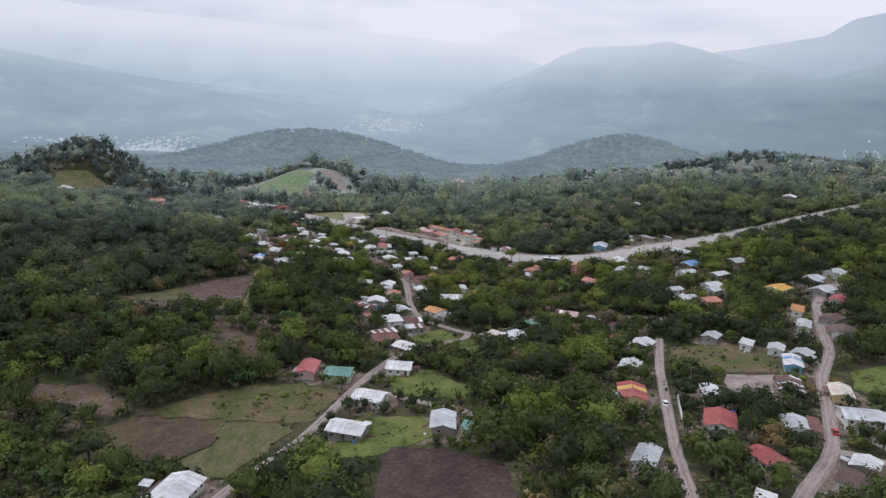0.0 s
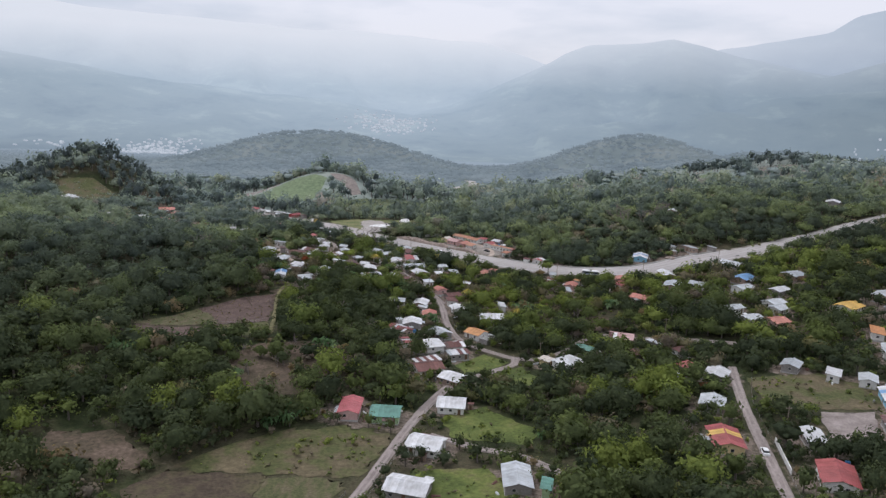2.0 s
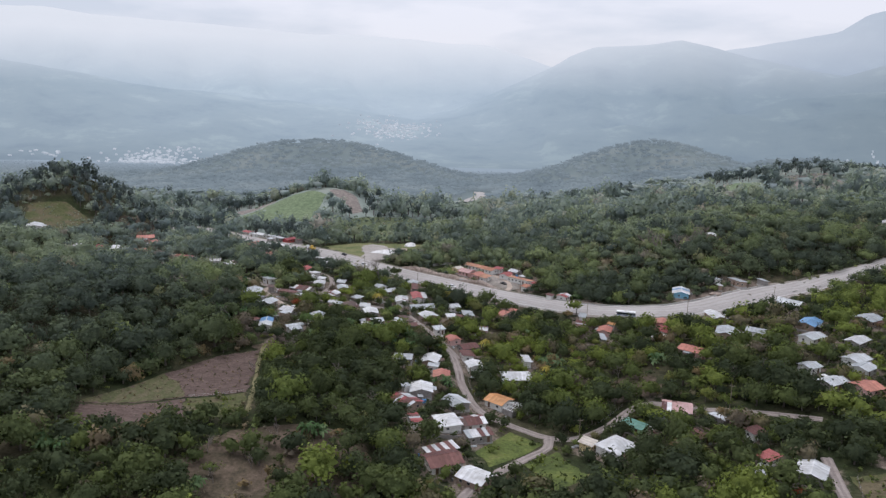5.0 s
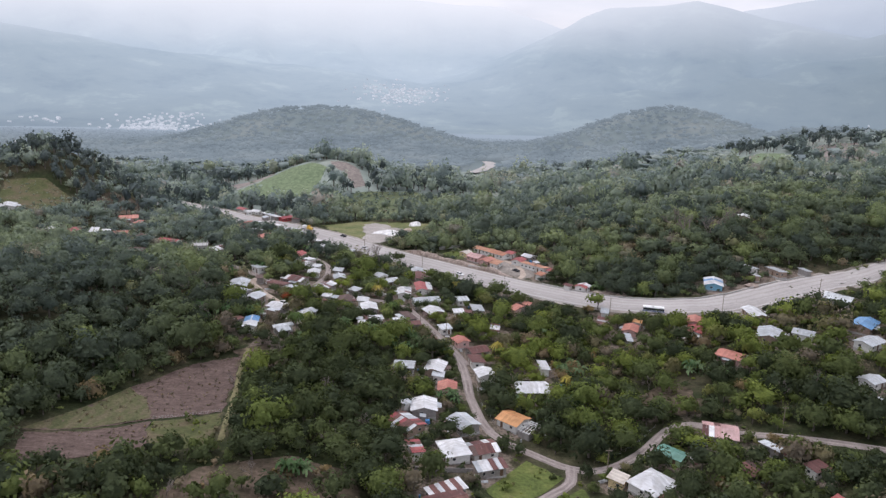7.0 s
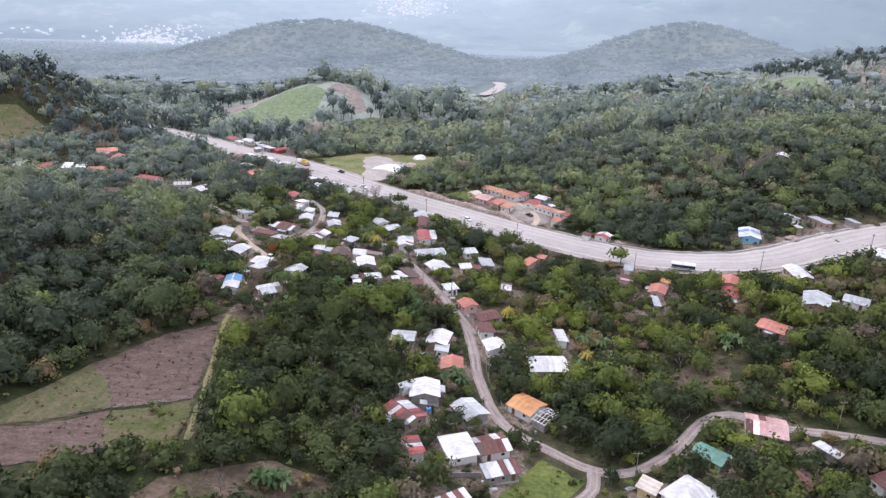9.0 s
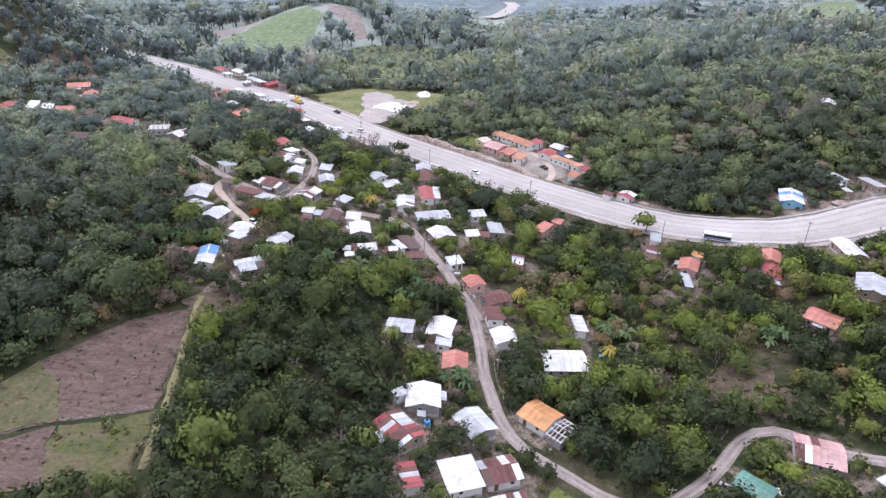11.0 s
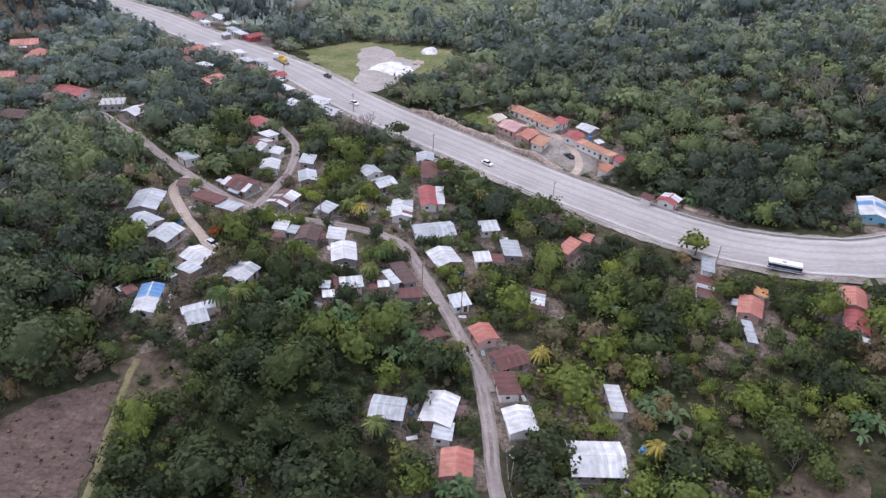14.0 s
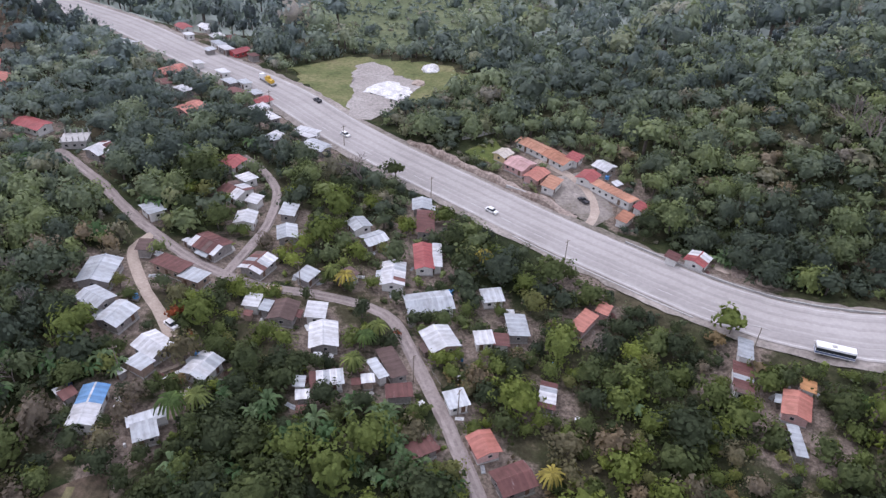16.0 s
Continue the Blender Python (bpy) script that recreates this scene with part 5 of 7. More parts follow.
def scatter(x0, x1, y0, y1, step, rmin, rmax, keep=1.0):
    gx, gy = np.meshgrid(np.arange(x0, x1, step), np.arange(y0, y1, step))
    x = gx.ravel() + rng.uniform(-0.5, 0.5, gx.size) * step
    y = gy.ravel() + rng.uniform(-0.5, 0.5, gx.size) * step
    r = rng.uniform(rmin, rmax, len(x))
    k = (x > -0.63 * y - 14) & (x < 0.61 * y + 12) & (rng.uniform(size=len(x)) < keep)
    x, y, r = x[k], y[k], r[k]
    k = free_of_things(x, y, r)
    return x[k], y[k], r[k]


def patchy(x, y, scale, seed):
    return np.array([noise.noise((a * scale, b * scale, seed)) for a, b in zip(x, y)])


def stand(x0, x1, y0, y1, tiers, close=0.52):
    """Trees of several sizes, the tall ones first, the small ones in the gaps."""
    cells = {}
    out = []
    for step, rmin, rmax, keep, clump in tiers:
        x, y, r = scatter(x0, x1, y0, y1, step, rmin, rmax, keep)
        if clump:
            # tall trees gather in groups, and not just below roads and houses
            k = patchy(x, y, 0.016, 5.0) > -0.32
            for far in (14, 30):
                k &= free_of_things(x + far * x / np.maximum(y, 100), y + far, np.full(len(x), 3.0))
            x, y, r = x[k], y[k], r[k]
        if rmax > 4:
            k = np.ones(len(x), bool)
            for far in (10, 18, 26, 34):
                px, py = x + far * x / np.maximum(y, 100), y + far
                for q in np.array_split(np.arange(len(x)), 12):
                    d = np.hypot(px[q, None] - HIGHWAY[None, ::2, 0], py[q, None] - HIGHWAY[None, ::2, 1]).min(1)
                    k[q] &= (d > 7) | (r[q] * 2.6 + 2 < far)
            k &= free_of_things(x + 7 * x / np.maximum(y, 100), y + 7, r * 0.4) | (r < 3.8)
            x, y, r = x[k], y[k], r[k]
        for a, b, c in zip(x, y, r):
            i, j = int(a // 16), int(b // 16)
            if all((a - p) ** 2 + (b - q) ** 2 > (close * (c + s)) ** 2 for u in (i - 1, i, i + 1) for v in (j - 1, j, j + 1) for p, q, s in cells.get((u, v), ())):
                cells.setdefault((i, j), []).append((a, b, c))
                out.append((a, b, c))
    out = np.array(out)
    return out[:, 0], out[:, 1], out[:, 2]


def rows_of(x, y, r, low=0.6):
    big = patchy(x, y, 0.014, 0.0)
    kin = patchy(x, y, 0.06, 8.0)
    tint = np.clip(0.34 + 0.46 * big + 0.36 * kin + rng.normal(size=len(x)) * 0.26, 0, 1)
    z = ground(x, y)
    return np.stack([x, y, z, r, r * low + rng.uniform(0, 2.2, len(x)) * np.clip(r / 4, 0.2, 1), tint, rng.integers(0, 100, len(x)), rng.uniform(0, 6.28, len(x))], 1)


x, y, r = stand(-400, 400, 140, 640, ((12.0, 5.2, 7.4, 0.85, True), (6.6, 3.3, 5.6, 0.95, False), (4.4, 1.8, 3.0, 0.8, False)))
k = ~(inside(SPARSE, x, y) & (rng.uniform(size=len(x)) < 0.6)) & ~((inside(SPARSE_TOO, x, y) | inside(SPARSE_MORE, x, y)) & (rng.uniform(size=len(x)) < 0.85))
x, y, r = x[k], y[k], r[k]
near = rows_of(x, y, r)
# the wooded slope round the ploughed field is darker
k = (near[:, 0] < -45) & (near[:, 1] < 400)
near[k, 5] = np.where(near[k, 5] < 0.72, near[k, 5] * 0.62, near[k, 5])
# and so are the trees of the lower valley
k = (near[:, 0] >= -45) & (near[:, 1] < 300)
near[k, 5] = np.where(near[k, 5] < 0.72, near[k, 5] * 0.68, near[k, 5])
# a bank of low bushes below the highway's bend
LIGHT = [(-5, 445), (40, 425), (75, 402), (92, 372), (62, 342), (20, 365), (-2, 395)]
k = inside(LIGHT, near[:, 0], near[:, 1])
near[k, 3] *= 0.9
near[k, 4] *= 0.8
# the tallest trees keep a darker leaf
k = near[:, 3] > 5.2
near[k, 5] = np.minimum(near[k, 5], 0.62) * 0.9
# the slopes beyond the highway
far_haze = y > 520 + 60 * rng.uniform(size=len(x))
pale = near[far_haze]
near = near[~far_haze]
village = (np.abs(near[:, 0] + 30) < 85) & (near[:, 1] > 300) & (near[:, 1] < 500)
picked = np.nonzero(village & (near[:, 3] > 2.2))[0][::2][:280]
rest = np.ones(len(near), bool)
rest[picked] = False
woods = near[rest]
tall = woods[:, 3] > 5.2
close_by = (woods[:, 1] > 295) & (woods[:, 1] < 440) & (np.abs(woods[:, 0] + 20) < 125)
outer = ~tall & ~close_by & ((woods[:, 1] < 250) | (np.abs(woods[:, 0] + 20) > 150))
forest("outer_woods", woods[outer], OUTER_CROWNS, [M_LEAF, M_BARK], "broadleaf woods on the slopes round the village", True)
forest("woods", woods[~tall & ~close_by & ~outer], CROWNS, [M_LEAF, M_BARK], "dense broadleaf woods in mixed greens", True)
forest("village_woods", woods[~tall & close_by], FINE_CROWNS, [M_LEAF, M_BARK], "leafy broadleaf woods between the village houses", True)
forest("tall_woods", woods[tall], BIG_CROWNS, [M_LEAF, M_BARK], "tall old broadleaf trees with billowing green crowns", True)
TREE_MESHES = []
for k in range(12):
    v, f, nv = crown(200 + k, 400, 0.088, 2, 1.08, 0.8 + 0.12 * (k % 4), 12 + k % 6, 0.55, 0.22, 0.7)
    tone = (k + 0.5) / 12
    me = mesh_np("crown", v, f.ravel(), np.full(len(f), 3), M_LEAF, {"tint": np.full(len(v), tone * 0.9)}, None, True, nv)
    TREE_MESHES.append(me)
TRUNK = stem(1.0, 0.06).mesh("trunk", M_BARK)
for row in near[picked]:
    x0, y0, z0, r0, h0, tint, pick, turn = row
    base = new("tree")
    base.matrix_world = pose(x0, y0, z0, 0, 0, math.degrees(turn))
    size = "tall broadleaf tree" if r0 > 5.2 else "small broadleaf tree" if r0 < 3 else "broadleaf tree"
    hue = "a dry brownish crown" if tint > 0.82 else "a bright yellow-green crown" if tint > 0.6 else "an olive green crown" if tint > 0.4 else "a dense dark green crown"
    tagged(base, size + " with " + hue, "tree", "village trees")
    m = TREE_MESHES[min(11, int(tint * 12))]
    part("crown", m, base, "", Matrix.LocRotScale((0, 0, h0 + 0.3), None, (r0, r0, r0)))
    part("trunk", TRUNK, base, "", Matrix.LocRotScale((0, 0, 0), None, (r0, r0, h0 + 0.5)))
x, y, r = scatter(-330, 330, 140, 560, 3.9, 1.0, 2.6, 0.5)
bush = rows_of(x, y, r, 0.3)
bush[:, 5] = np.where(inside(SPARSE, x, y), rng.uniform(0.72, 1.0, len(x)), np.clip(bush[:, 5] + 0.08, 0, 1))
forest("scrub", bush, TINY_CROWNS, [M_LEAF, M_BARK], "low green scrub and bushes between the trees", False, "scrub")
x, y, r = stand(-720, 720, 640, 1010, ((16.0, 7.5, 11.5, 0.75, True), (8.0, 4.4, 7.0, 0.97, False)))
deep = rng.uniform(size=len(x)) < (y - 780) / 200
pine = (patchy(x, y, 0.011, 21.0) + 0.25 * patchy(x, y, 0.05, 2.0) + 0.3 * ((x > 320) & (y > 930)) > 0.16) & (r < 7) & (r > 4)
thin = (inside(OPEN_SLOPE, x, y) | inside(OPEN_RIDGE, x, y)) & (rng.uniform(size=len(x)) < 0.82)
x, y, r, pine, deep = x[~thin], y[~thin], r[~thin], pine[~thin], deep[~thin]
far_pines = rows_of(x[pine], y[pine], r[pine] * 0.9, 1.05)
pale = pale[~(inside(BARE_SLOPE, pale[:, 0], pale[:, 1]) & (rng.uniform(size=len(pale)) < 0.75))]
slope = np.vstack([pale, rows_of(x[~deep & ~pine], y[~deep & ~pine], r[~deep & ~pine], 0.5)])
# pines crown the western hill
crest = (slope[:, 0] < -215) & (slope[:, 1] > 560) & (slope[:, 1] < 800) & (rng.uniform(size=len(slope)) < 0.8) & (slope[:, 3] < 7) & (slope[:, 3] > 2.6)
west_pines = slope[crest]
west_pines[:, 3] = np.maximum(west_pines[:, 3], 3.6)
west_pines[:, 4] = west_pines[:, 3] * 1.3
slope = slope[~crest]
# the woods beyond the highway are old and tall, of many heights
slope[:, 3] *= rng.uniform(0.85, 1.3, len(slope))
slope[:, 4] = np.where(slope[:, 3] > 3, slope[:, 3] * rng.uniform(0.4, 0.95, len(slope)), slope[:, 4])
beyond = slope[:, 1] > 630
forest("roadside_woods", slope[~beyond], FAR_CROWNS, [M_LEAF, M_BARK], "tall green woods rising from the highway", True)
forest("upland_woods", slope[beyond], SLOPE_CROWNS, [M_LEAF, M_BARK], "green woods on the slopes beyond the highway, greyed by painted haze", True)
forest("pine_woods", np.vstack([far_pines, west_pines]), PINES, [M_PINE_LEAF, M_BARK], "dark pine stands on the upper slopes", True)
x1, y1, r1 = scatter(-800, 800, 1010, 1260, 10.5, 8.0, 13.0)
deep &= ~pine
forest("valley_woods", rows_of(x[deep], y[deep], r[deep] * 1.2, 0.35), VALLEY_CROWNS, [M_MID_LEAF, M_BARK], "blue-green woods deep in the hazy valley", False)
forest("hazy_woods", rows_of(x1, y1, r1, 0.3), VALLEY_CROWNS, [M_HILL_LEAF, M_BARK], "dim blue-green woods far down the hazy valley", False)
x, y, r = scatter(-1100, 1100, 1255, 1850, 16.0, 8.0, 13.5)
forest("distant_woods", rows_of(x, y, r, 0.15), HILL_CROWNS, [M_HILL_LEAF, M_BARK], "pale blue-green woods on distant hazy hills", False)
x, y, r = rng.uniform(-140, -94, 420), rng.uniform(304, 368, 420), rng.uniform(0.25, 0.7, 420)
k = inside(FIELDS[0], x, y) | inside(FIELDS[2], x, y)
tufts = rows_of(x[k], y[k], r[k], 0.2)
tufts[:, 5] = rng.uniform(0.8, 1.0, len(tufts))
forest("field_tufts", tufts, TINY_CROWNS, [M_LEAF, M_BARK], "scattered weeds and stubble tufts on a ploughed field", False, "weeds")
# low bushes over the open slopes
gx, gy = rng.uniform(-160, 440, 9000), rng.uniform(630, 970, 9000)
k = inside(OPEN_SLOPE, gx, gy) | inside(OPEN_RIDGE, gx, gy)
x, y, r = gx[k], gy[k], rng.uniform(0.8, 2.8, k.sum())
low = rows_of(x, y, r, 0.3)
low[:, 5] = np.clip(low[:, 5] + 0.12, 0, 1)
forest("slope_scrub", low, TINY_CROWNS, [M_LEAF, M_BARK], "low green scrub over an open slope", False, "scrub")
# rough growth over the meadows
spots = []
for poly in MEADOWS:
    p = np.array(poly)
    lo, hi = p.min(0), p.max(0)
    n = int((hi - lo).prod() / 6)
    x, y = rng.uniform(lo[0], hi[0], n), rng.uniform(lo[1], hi[1], n)
    k = inside(poly, x, y) & (patchy(x, y, 0.11, 31.0) + rng.uniform(-0.3, 0.3, n) > 0.1)
    spots.append(np.stack([x[k], y[k]], 1))
spots = np.vstack(spots)
r = rng.uniform(0.3, 1.0, len(spots)) ** 1.5 + 0.15 + 1.3 * (rng.uniform(size=len(spots)) < 0.08)
rough = rows_of(spots[:, 0], spots[:, 1], r, 0.2)
rough[:, 5] = rng.uniform(0.3, 0.85, len(rough))
forest("meadow_scrub", rough, TINY_CROWNS, [M_LEAF, M_BARK], "low bushes and weeds growing over rough meadows", False, "scrub")

# the woods go on behind the start of the flight
gx, gy = np.meshgrid(np.arange(-210, 215, 8.5), np.arange(-60, 140, 8.5))
x = gx.ravel() + rng.uniform(-4, 4, gx.size)
y = gy.ravel() + rng.uniform(-4, 4, gx.size)
r = rng.uniform(2.6, 6.0, len(x))
k = free_of_things(x, y, r) & (patchy(x, y, 0.02, 4.0) > -0.3) & ((y < 130) | (np.abs(x) > 100))
forest("southern_woods", rows_of(x[k], y[k], r[k]), TINY_CROWNS, [M_LEAF, M_BARK], "broadleaf woods south of the village", True)


# ---- single plants ----
def blade(points, width, droop_mid=0.0):
    """A leaf as a folded strip along points, widest in its middle."""
    v, f = [], []
    p = [Vector(q) for q in points]
    for i, q in enumerate(p):
        way = (p[min(i + 1, len(p) - 1)] - p[max(i - 1, 0)]).normalized()
        side = way.cross(Vector((0, 0, 1))).normalized()
        w = width * (0.25 + 0.75 * math.sin(math.pi * (i + 0.6) / (len(p) + 0.2)))
        v += [q - side * w - Vector((0, 0, w * 0.35)), q, q + side * w - Vector((0, 0, w * 0.35))]
        if i:
            n = 3 * i
            f += [(n - 3, n - 2, n + 1, n), (n - 2, n - 1, n + 2, n + 1)]
    return v, f


def fronds(seed, count, length, width, rise, fall, mat, tint):
    rng2 = random.Random(seed)
    V, F = [], []
    for k in range(count):
        a = 2 * math.pi * (k + rng2.uniform(-0.3, 0.3)) / count
        le = length * rng2.uniform(0.8, 1.15)
        up = rise * rng2.uniform(0.6, 1.3)
        pts = [(math.cos(a) * le * u, math.sin(a) * le * u, up * math.sin(u * 2.2) - fall * u * u * rng2.uniform(0.7, 1.2)) for u in (0.0, 0.3, 0.6, 0.85, 1.0)]
        v, f = blade(pts, width)
        F += [tuple(i + len(V) for i in q) for q in f]
        V += v
    me = mesh_of("fronds", V, F, mat)
    at = me.attributes.new("tint", "FLOAT", "POINT")
    at.data.foreach_set("value", np.full(len(V), tint, np.float32))
    return me


PALM_CROWNS = [fronds(k, 22, 2.9, 0.27, 1.1, 2.3, M_PALM, t) for k, t in enumerate((0.15, 0.55, 0.95))]
PALM_TRUNK = Solid().tube((0, 0, -0.6), (0.25, 0, 2.6), 0.2, 0.15).tube((0.25, 0, 2.6), (0.4, 0, 5.6), 0.15, 0.11).mesh("trunk", M_BARK)


def palm(x, y, tone, size=1.0):
    base = new("coconut_palm")
    base.matrix_world = pose(x, y, gz(x, y), 0, 0, x * 37 % 360) @ Matrix.Scale(size, 4)
    tagged(base, "coconut palm with yellowing fronds" if tone == 2 else "coconut palm with arching green fronds", "palm tree", "palms")
    part("trunk", PALM_TRUNK, base)
    part("fronds", PALM_CROWNS[tone], base, "", pose(0.4, 0, 5.6))


palm(-21.6, 461.5, 2)
palm(-58.4, 442.5, 2)
palm(-61.5, 445, 1)
palm(-50.6, 412.1, 1)
palm(-49.3, 420.2, 0)
palm(-47, 424, 1)
palm(-80, 394.2, 1, 1.15)
palm(-84, 391, 0, 1.2)
palm(-114.3, 414, 1)
palm(-5.1, 388.1, 2)
palm(18.1, 363.3, 2)
palm(-36.1, 166.3, 0)
palm(-41.4, 359.3, 1)
palm(66, 414, 0)

BANANA_LEAVES = [fronds(30 + k, 10, 2.1, 0.32, 1.6, 1.1, M_BANANA, t) for k, t in enumerate((0.1, 0.5, 0.9))]
BANANA_STEM = Solid().tube((0, 0, -0.3), (0.05, 0, 1.9), 0.16, 0.11).mesh("stem", M_BANANA)


def bananas(x, y, count=4):
    rng2 = random.Random(int(x * 13 + y * 7))
    for k in range(count):
        px, py = x + rng2.uniform(-3, 3), y + rng2.uniform(-3, 3)
        s = rng2.uniform(0.95, 1.5)
        if not free_of_things(np.array([px]), np.array([py]), np.array([1.4]))[0]:
            continue
        base = new("banana_plant")
        base.matrix_world = pose(px, py, gz(px, py), 0, 0, rng2.uniform(0, 360)) @ Matrix.Scale(s, 4)
        tagged(base, "banana plant with broad pale green leaves", "banana plant", "banana plants")
        part("stem", BANANA_STEM, base)
        part("leaves", BANANA_LEAVES[rng2.randrange(3)], base, "", pose(0.05, 0, 1.85))


for spot in ((-124, 401), (-117, 400), (-111, 402), (-176, 496), (-167, 487), (-74, 400), (-122, 502), (-113, 484), (-43, 399), (-49, 400), (11.6, 350), (14, 346), (7, 341), (17, 352),
             (18, 377), (22, 377), (-24, 348.6), (-137, 350), (-132, 351), (-121, 376), (-94, 163), (-86, 161), (-82, 168), (-68, 232), (-64, 236), (10.5, 227), (-3, 199), (-62, 292),
             (-88, 255), (-133, 397), (-128, 393), (-120, 391), (-103, 401), (-66, 396), (-60, 389), (-55, 393), (-38, 392), (-33, 388), (-28, 384), (-36, 383), (-44, 386), (-150, 455), (-120, 470), (-128, 449), (-70, 382), (-78, 378), (50, 470), (66, 462), (12, 412), (2, 356), (-134, 273), (-130, 270), (66, 372), (73, 366), (-104, 512)):
    bananas(*spot, 4)


def bare_tree_mesh(seed):
    rng2 = random.Random(seed)
    s = Solid()

    def limb(p, way, length, rad, depth):
        q = p + way * length
        s.tube(p, q, rad, rad * 0.62, 4 if depth < 3 else 3)
        if depth == 0:
            return
        for _ in range(3 if depth > 1 else 4):
            turn = Vector((rng2.uniform(-1, 1), rng2.uniform(-1, 1), rng2.uniform(-0.1, 0.7)))
            limb(p + way * length * rng2.uniform(0.65, 1.0), (way * 0.8 + turn * 0.75).normalized(), length * rng2.uniform(0.6, 0.85), rad * 0.55, depth - 1)
    limb(Vector((0, 0, -0.5)), Vector((0, 0, 1)), 2.6, 0.22, 4)
    return s.mesh("branches", M_TWIG)


BARE_TREES = [bare_tree_mesh(k) for k in range(4)]
for k, (bx, by, size) in enumerate(((107, 524, 2.6), (-63, 497, 2.3), (-127, 415, 1.2), (7.4, 428, 1.2), (117, 516, 2.5), (-50.7, 346, 1.1), (105, 535, 2.4), (-154, 420, 1.4), (-152, 430, 1.4),
                                    (-154, 412, 1.3), (-146, 414, 1.4), (-137, 409, 1.3), (-85, 366, 1.1), (60, 410, 1.0), (85, 344, 1.1), (53, 224, 1.1), (-56, 306, 1.1), (-49, 317, 1.1),
                                    (-70, 500, 1.3), (-120, 395, 1.2), (-95, 345, 0.9), (-64, 340, 1.1), (98, 350, 1.1), (-135, 425, 1.3), (62, 500, 1.2), (-30, 395, 0.9), (-84, 262, 0.8), (-76, 270, 0.7), (-68, 281, 0.8), (-61, 268, 0.7), (-73, 288, 0.75), (-90, 276, 0.8), (-57, 283, 0.7), (-80, 279, 0.6), (47, 362, 0.9), (125, 520, 2.4), (132, 528, 2.4))):
    base = new("bare_tree", BARE_TREES[k % 4])
    base.matrix_world = pose(bx, by, gz(bx, by), 0, 0, k * 77) @ Matrix.Scale(size, 4)
    tagged(base, "leafless grey tree with spreading bare branches", "tree", "bare trees")


def blossom_tree(x, y, r, mat, tone, label, clumps=220):
    v, f, nv = crown(int(x * 3 + y), clumps, 0.13, 2, 1.0, 0.8, 7)
    base = new("flowering_tree")
    base.matrix_world = pose(x, y, gz(x, y))
    tagged(base, label, "tree")
    me = mesh_np("crown", v * r, f.ravel(), np.full(len(f), 3), mat, {"tint": np.full(len(v), tone)}, None, True, nv)
    part("crown", me, base, "", pose(0, 0, r * 1.05))
    part("trunk", TRUNK, base, "", Matrix.LocRotScale((0, 0, 0), None, (r, r, r * 1.2)))


blossom_tree(-94.5, 421, 3.0, M_FLAME, 0.3, "flame tree covered in red blossom")
blossom_tree(-42, 427.5, 1.3, M_FLAME, 0.1, "low shrub covered in red blossom")
blossom_tree(-89.5, 415.5, 1.5, M_FLAME, 0.9, "small tree with orange-red blossom")
blossom_tree(71.6, 262, 2.0, M_FLAME, 0.2, "flame tree covered in red blossom")
blossom_tree(42.5, 438.5, 5.0, M_LEAF, 0.5, "tall roadside tree with a thin spreading crown", 160)
blossom_tree(38.5, 434.5, 2.6, M_LEAF, 1.0, "rounded tree with rusty yellow leaves")
blossom_tree(-53.5, 507.5, 4.5, M_LEAF, 0.2, "tall dark tree at the highway's edge", 300)
blossom_tree(47, 426, 2.6, M_LEAF, 0.95, "rounded tree with rusty yellow leaves")


# ---- built things along the roads ----
def pole(x, y, yaw, high=8.5):
    base = new("utility_pole")
    base.matrix_world = pose(x, y, gz(x, y), 0, 0, yaw)
    tagged(base, "tall thin wooden utility pole with crossarm", "utility pole", "utility poles")
    part("shaft", Solid().tube((0, 0, -0.8), (0, 0, high), 0.15, 0.1).mesh("shaft", M_TIMBER), base)
    part("crossarm", Solid().box(-0.9, 0.9, -0.06, 0.06, high - 0.7, high - 0.55).mesh("crossarm", M_TIMBER), base)
    for u in (-0.8, 0.0, 0.8):
        part("insulator", Solid().tube((u, 0, high - 0.55), (u, 0, high - 0.35), 0.05).mesh("insulator", M_CONCRETE), base)


for px, py, turn in ((2.2, 467, 50), (-40, 497, 50), (-75, 529, 45), (20, 510, 20), (10.6, 518, 20), (19.6, 491, 20), (22.5, 311, 0), (77.8, 326, 0), (-100.6, 402, 30), (47, 432, 70),
                     (95, 428, 0), (140, 436, 10), (-25.5, 404, 65), (-36.5, 412.5, 65), (-13, 352, 80), (83.5, 226, 0), (69, 181, 0), (-70, 441.5, 0), (-110, 556, 45)):
    pole(px, py, turn)


def along_highway(shift, x0, x1):
    d = np.gradient(HIGHWAY, axis=0)
    d /= np.linalg.norm(d, axis=1)[:, None]
    p = HIGHWAY + np.stack([d[:, 1], -d[:, 0]], 1) * shift
    k = (p[:, 0] > x0) & (p[:, 0] < x1)
    return p[k]


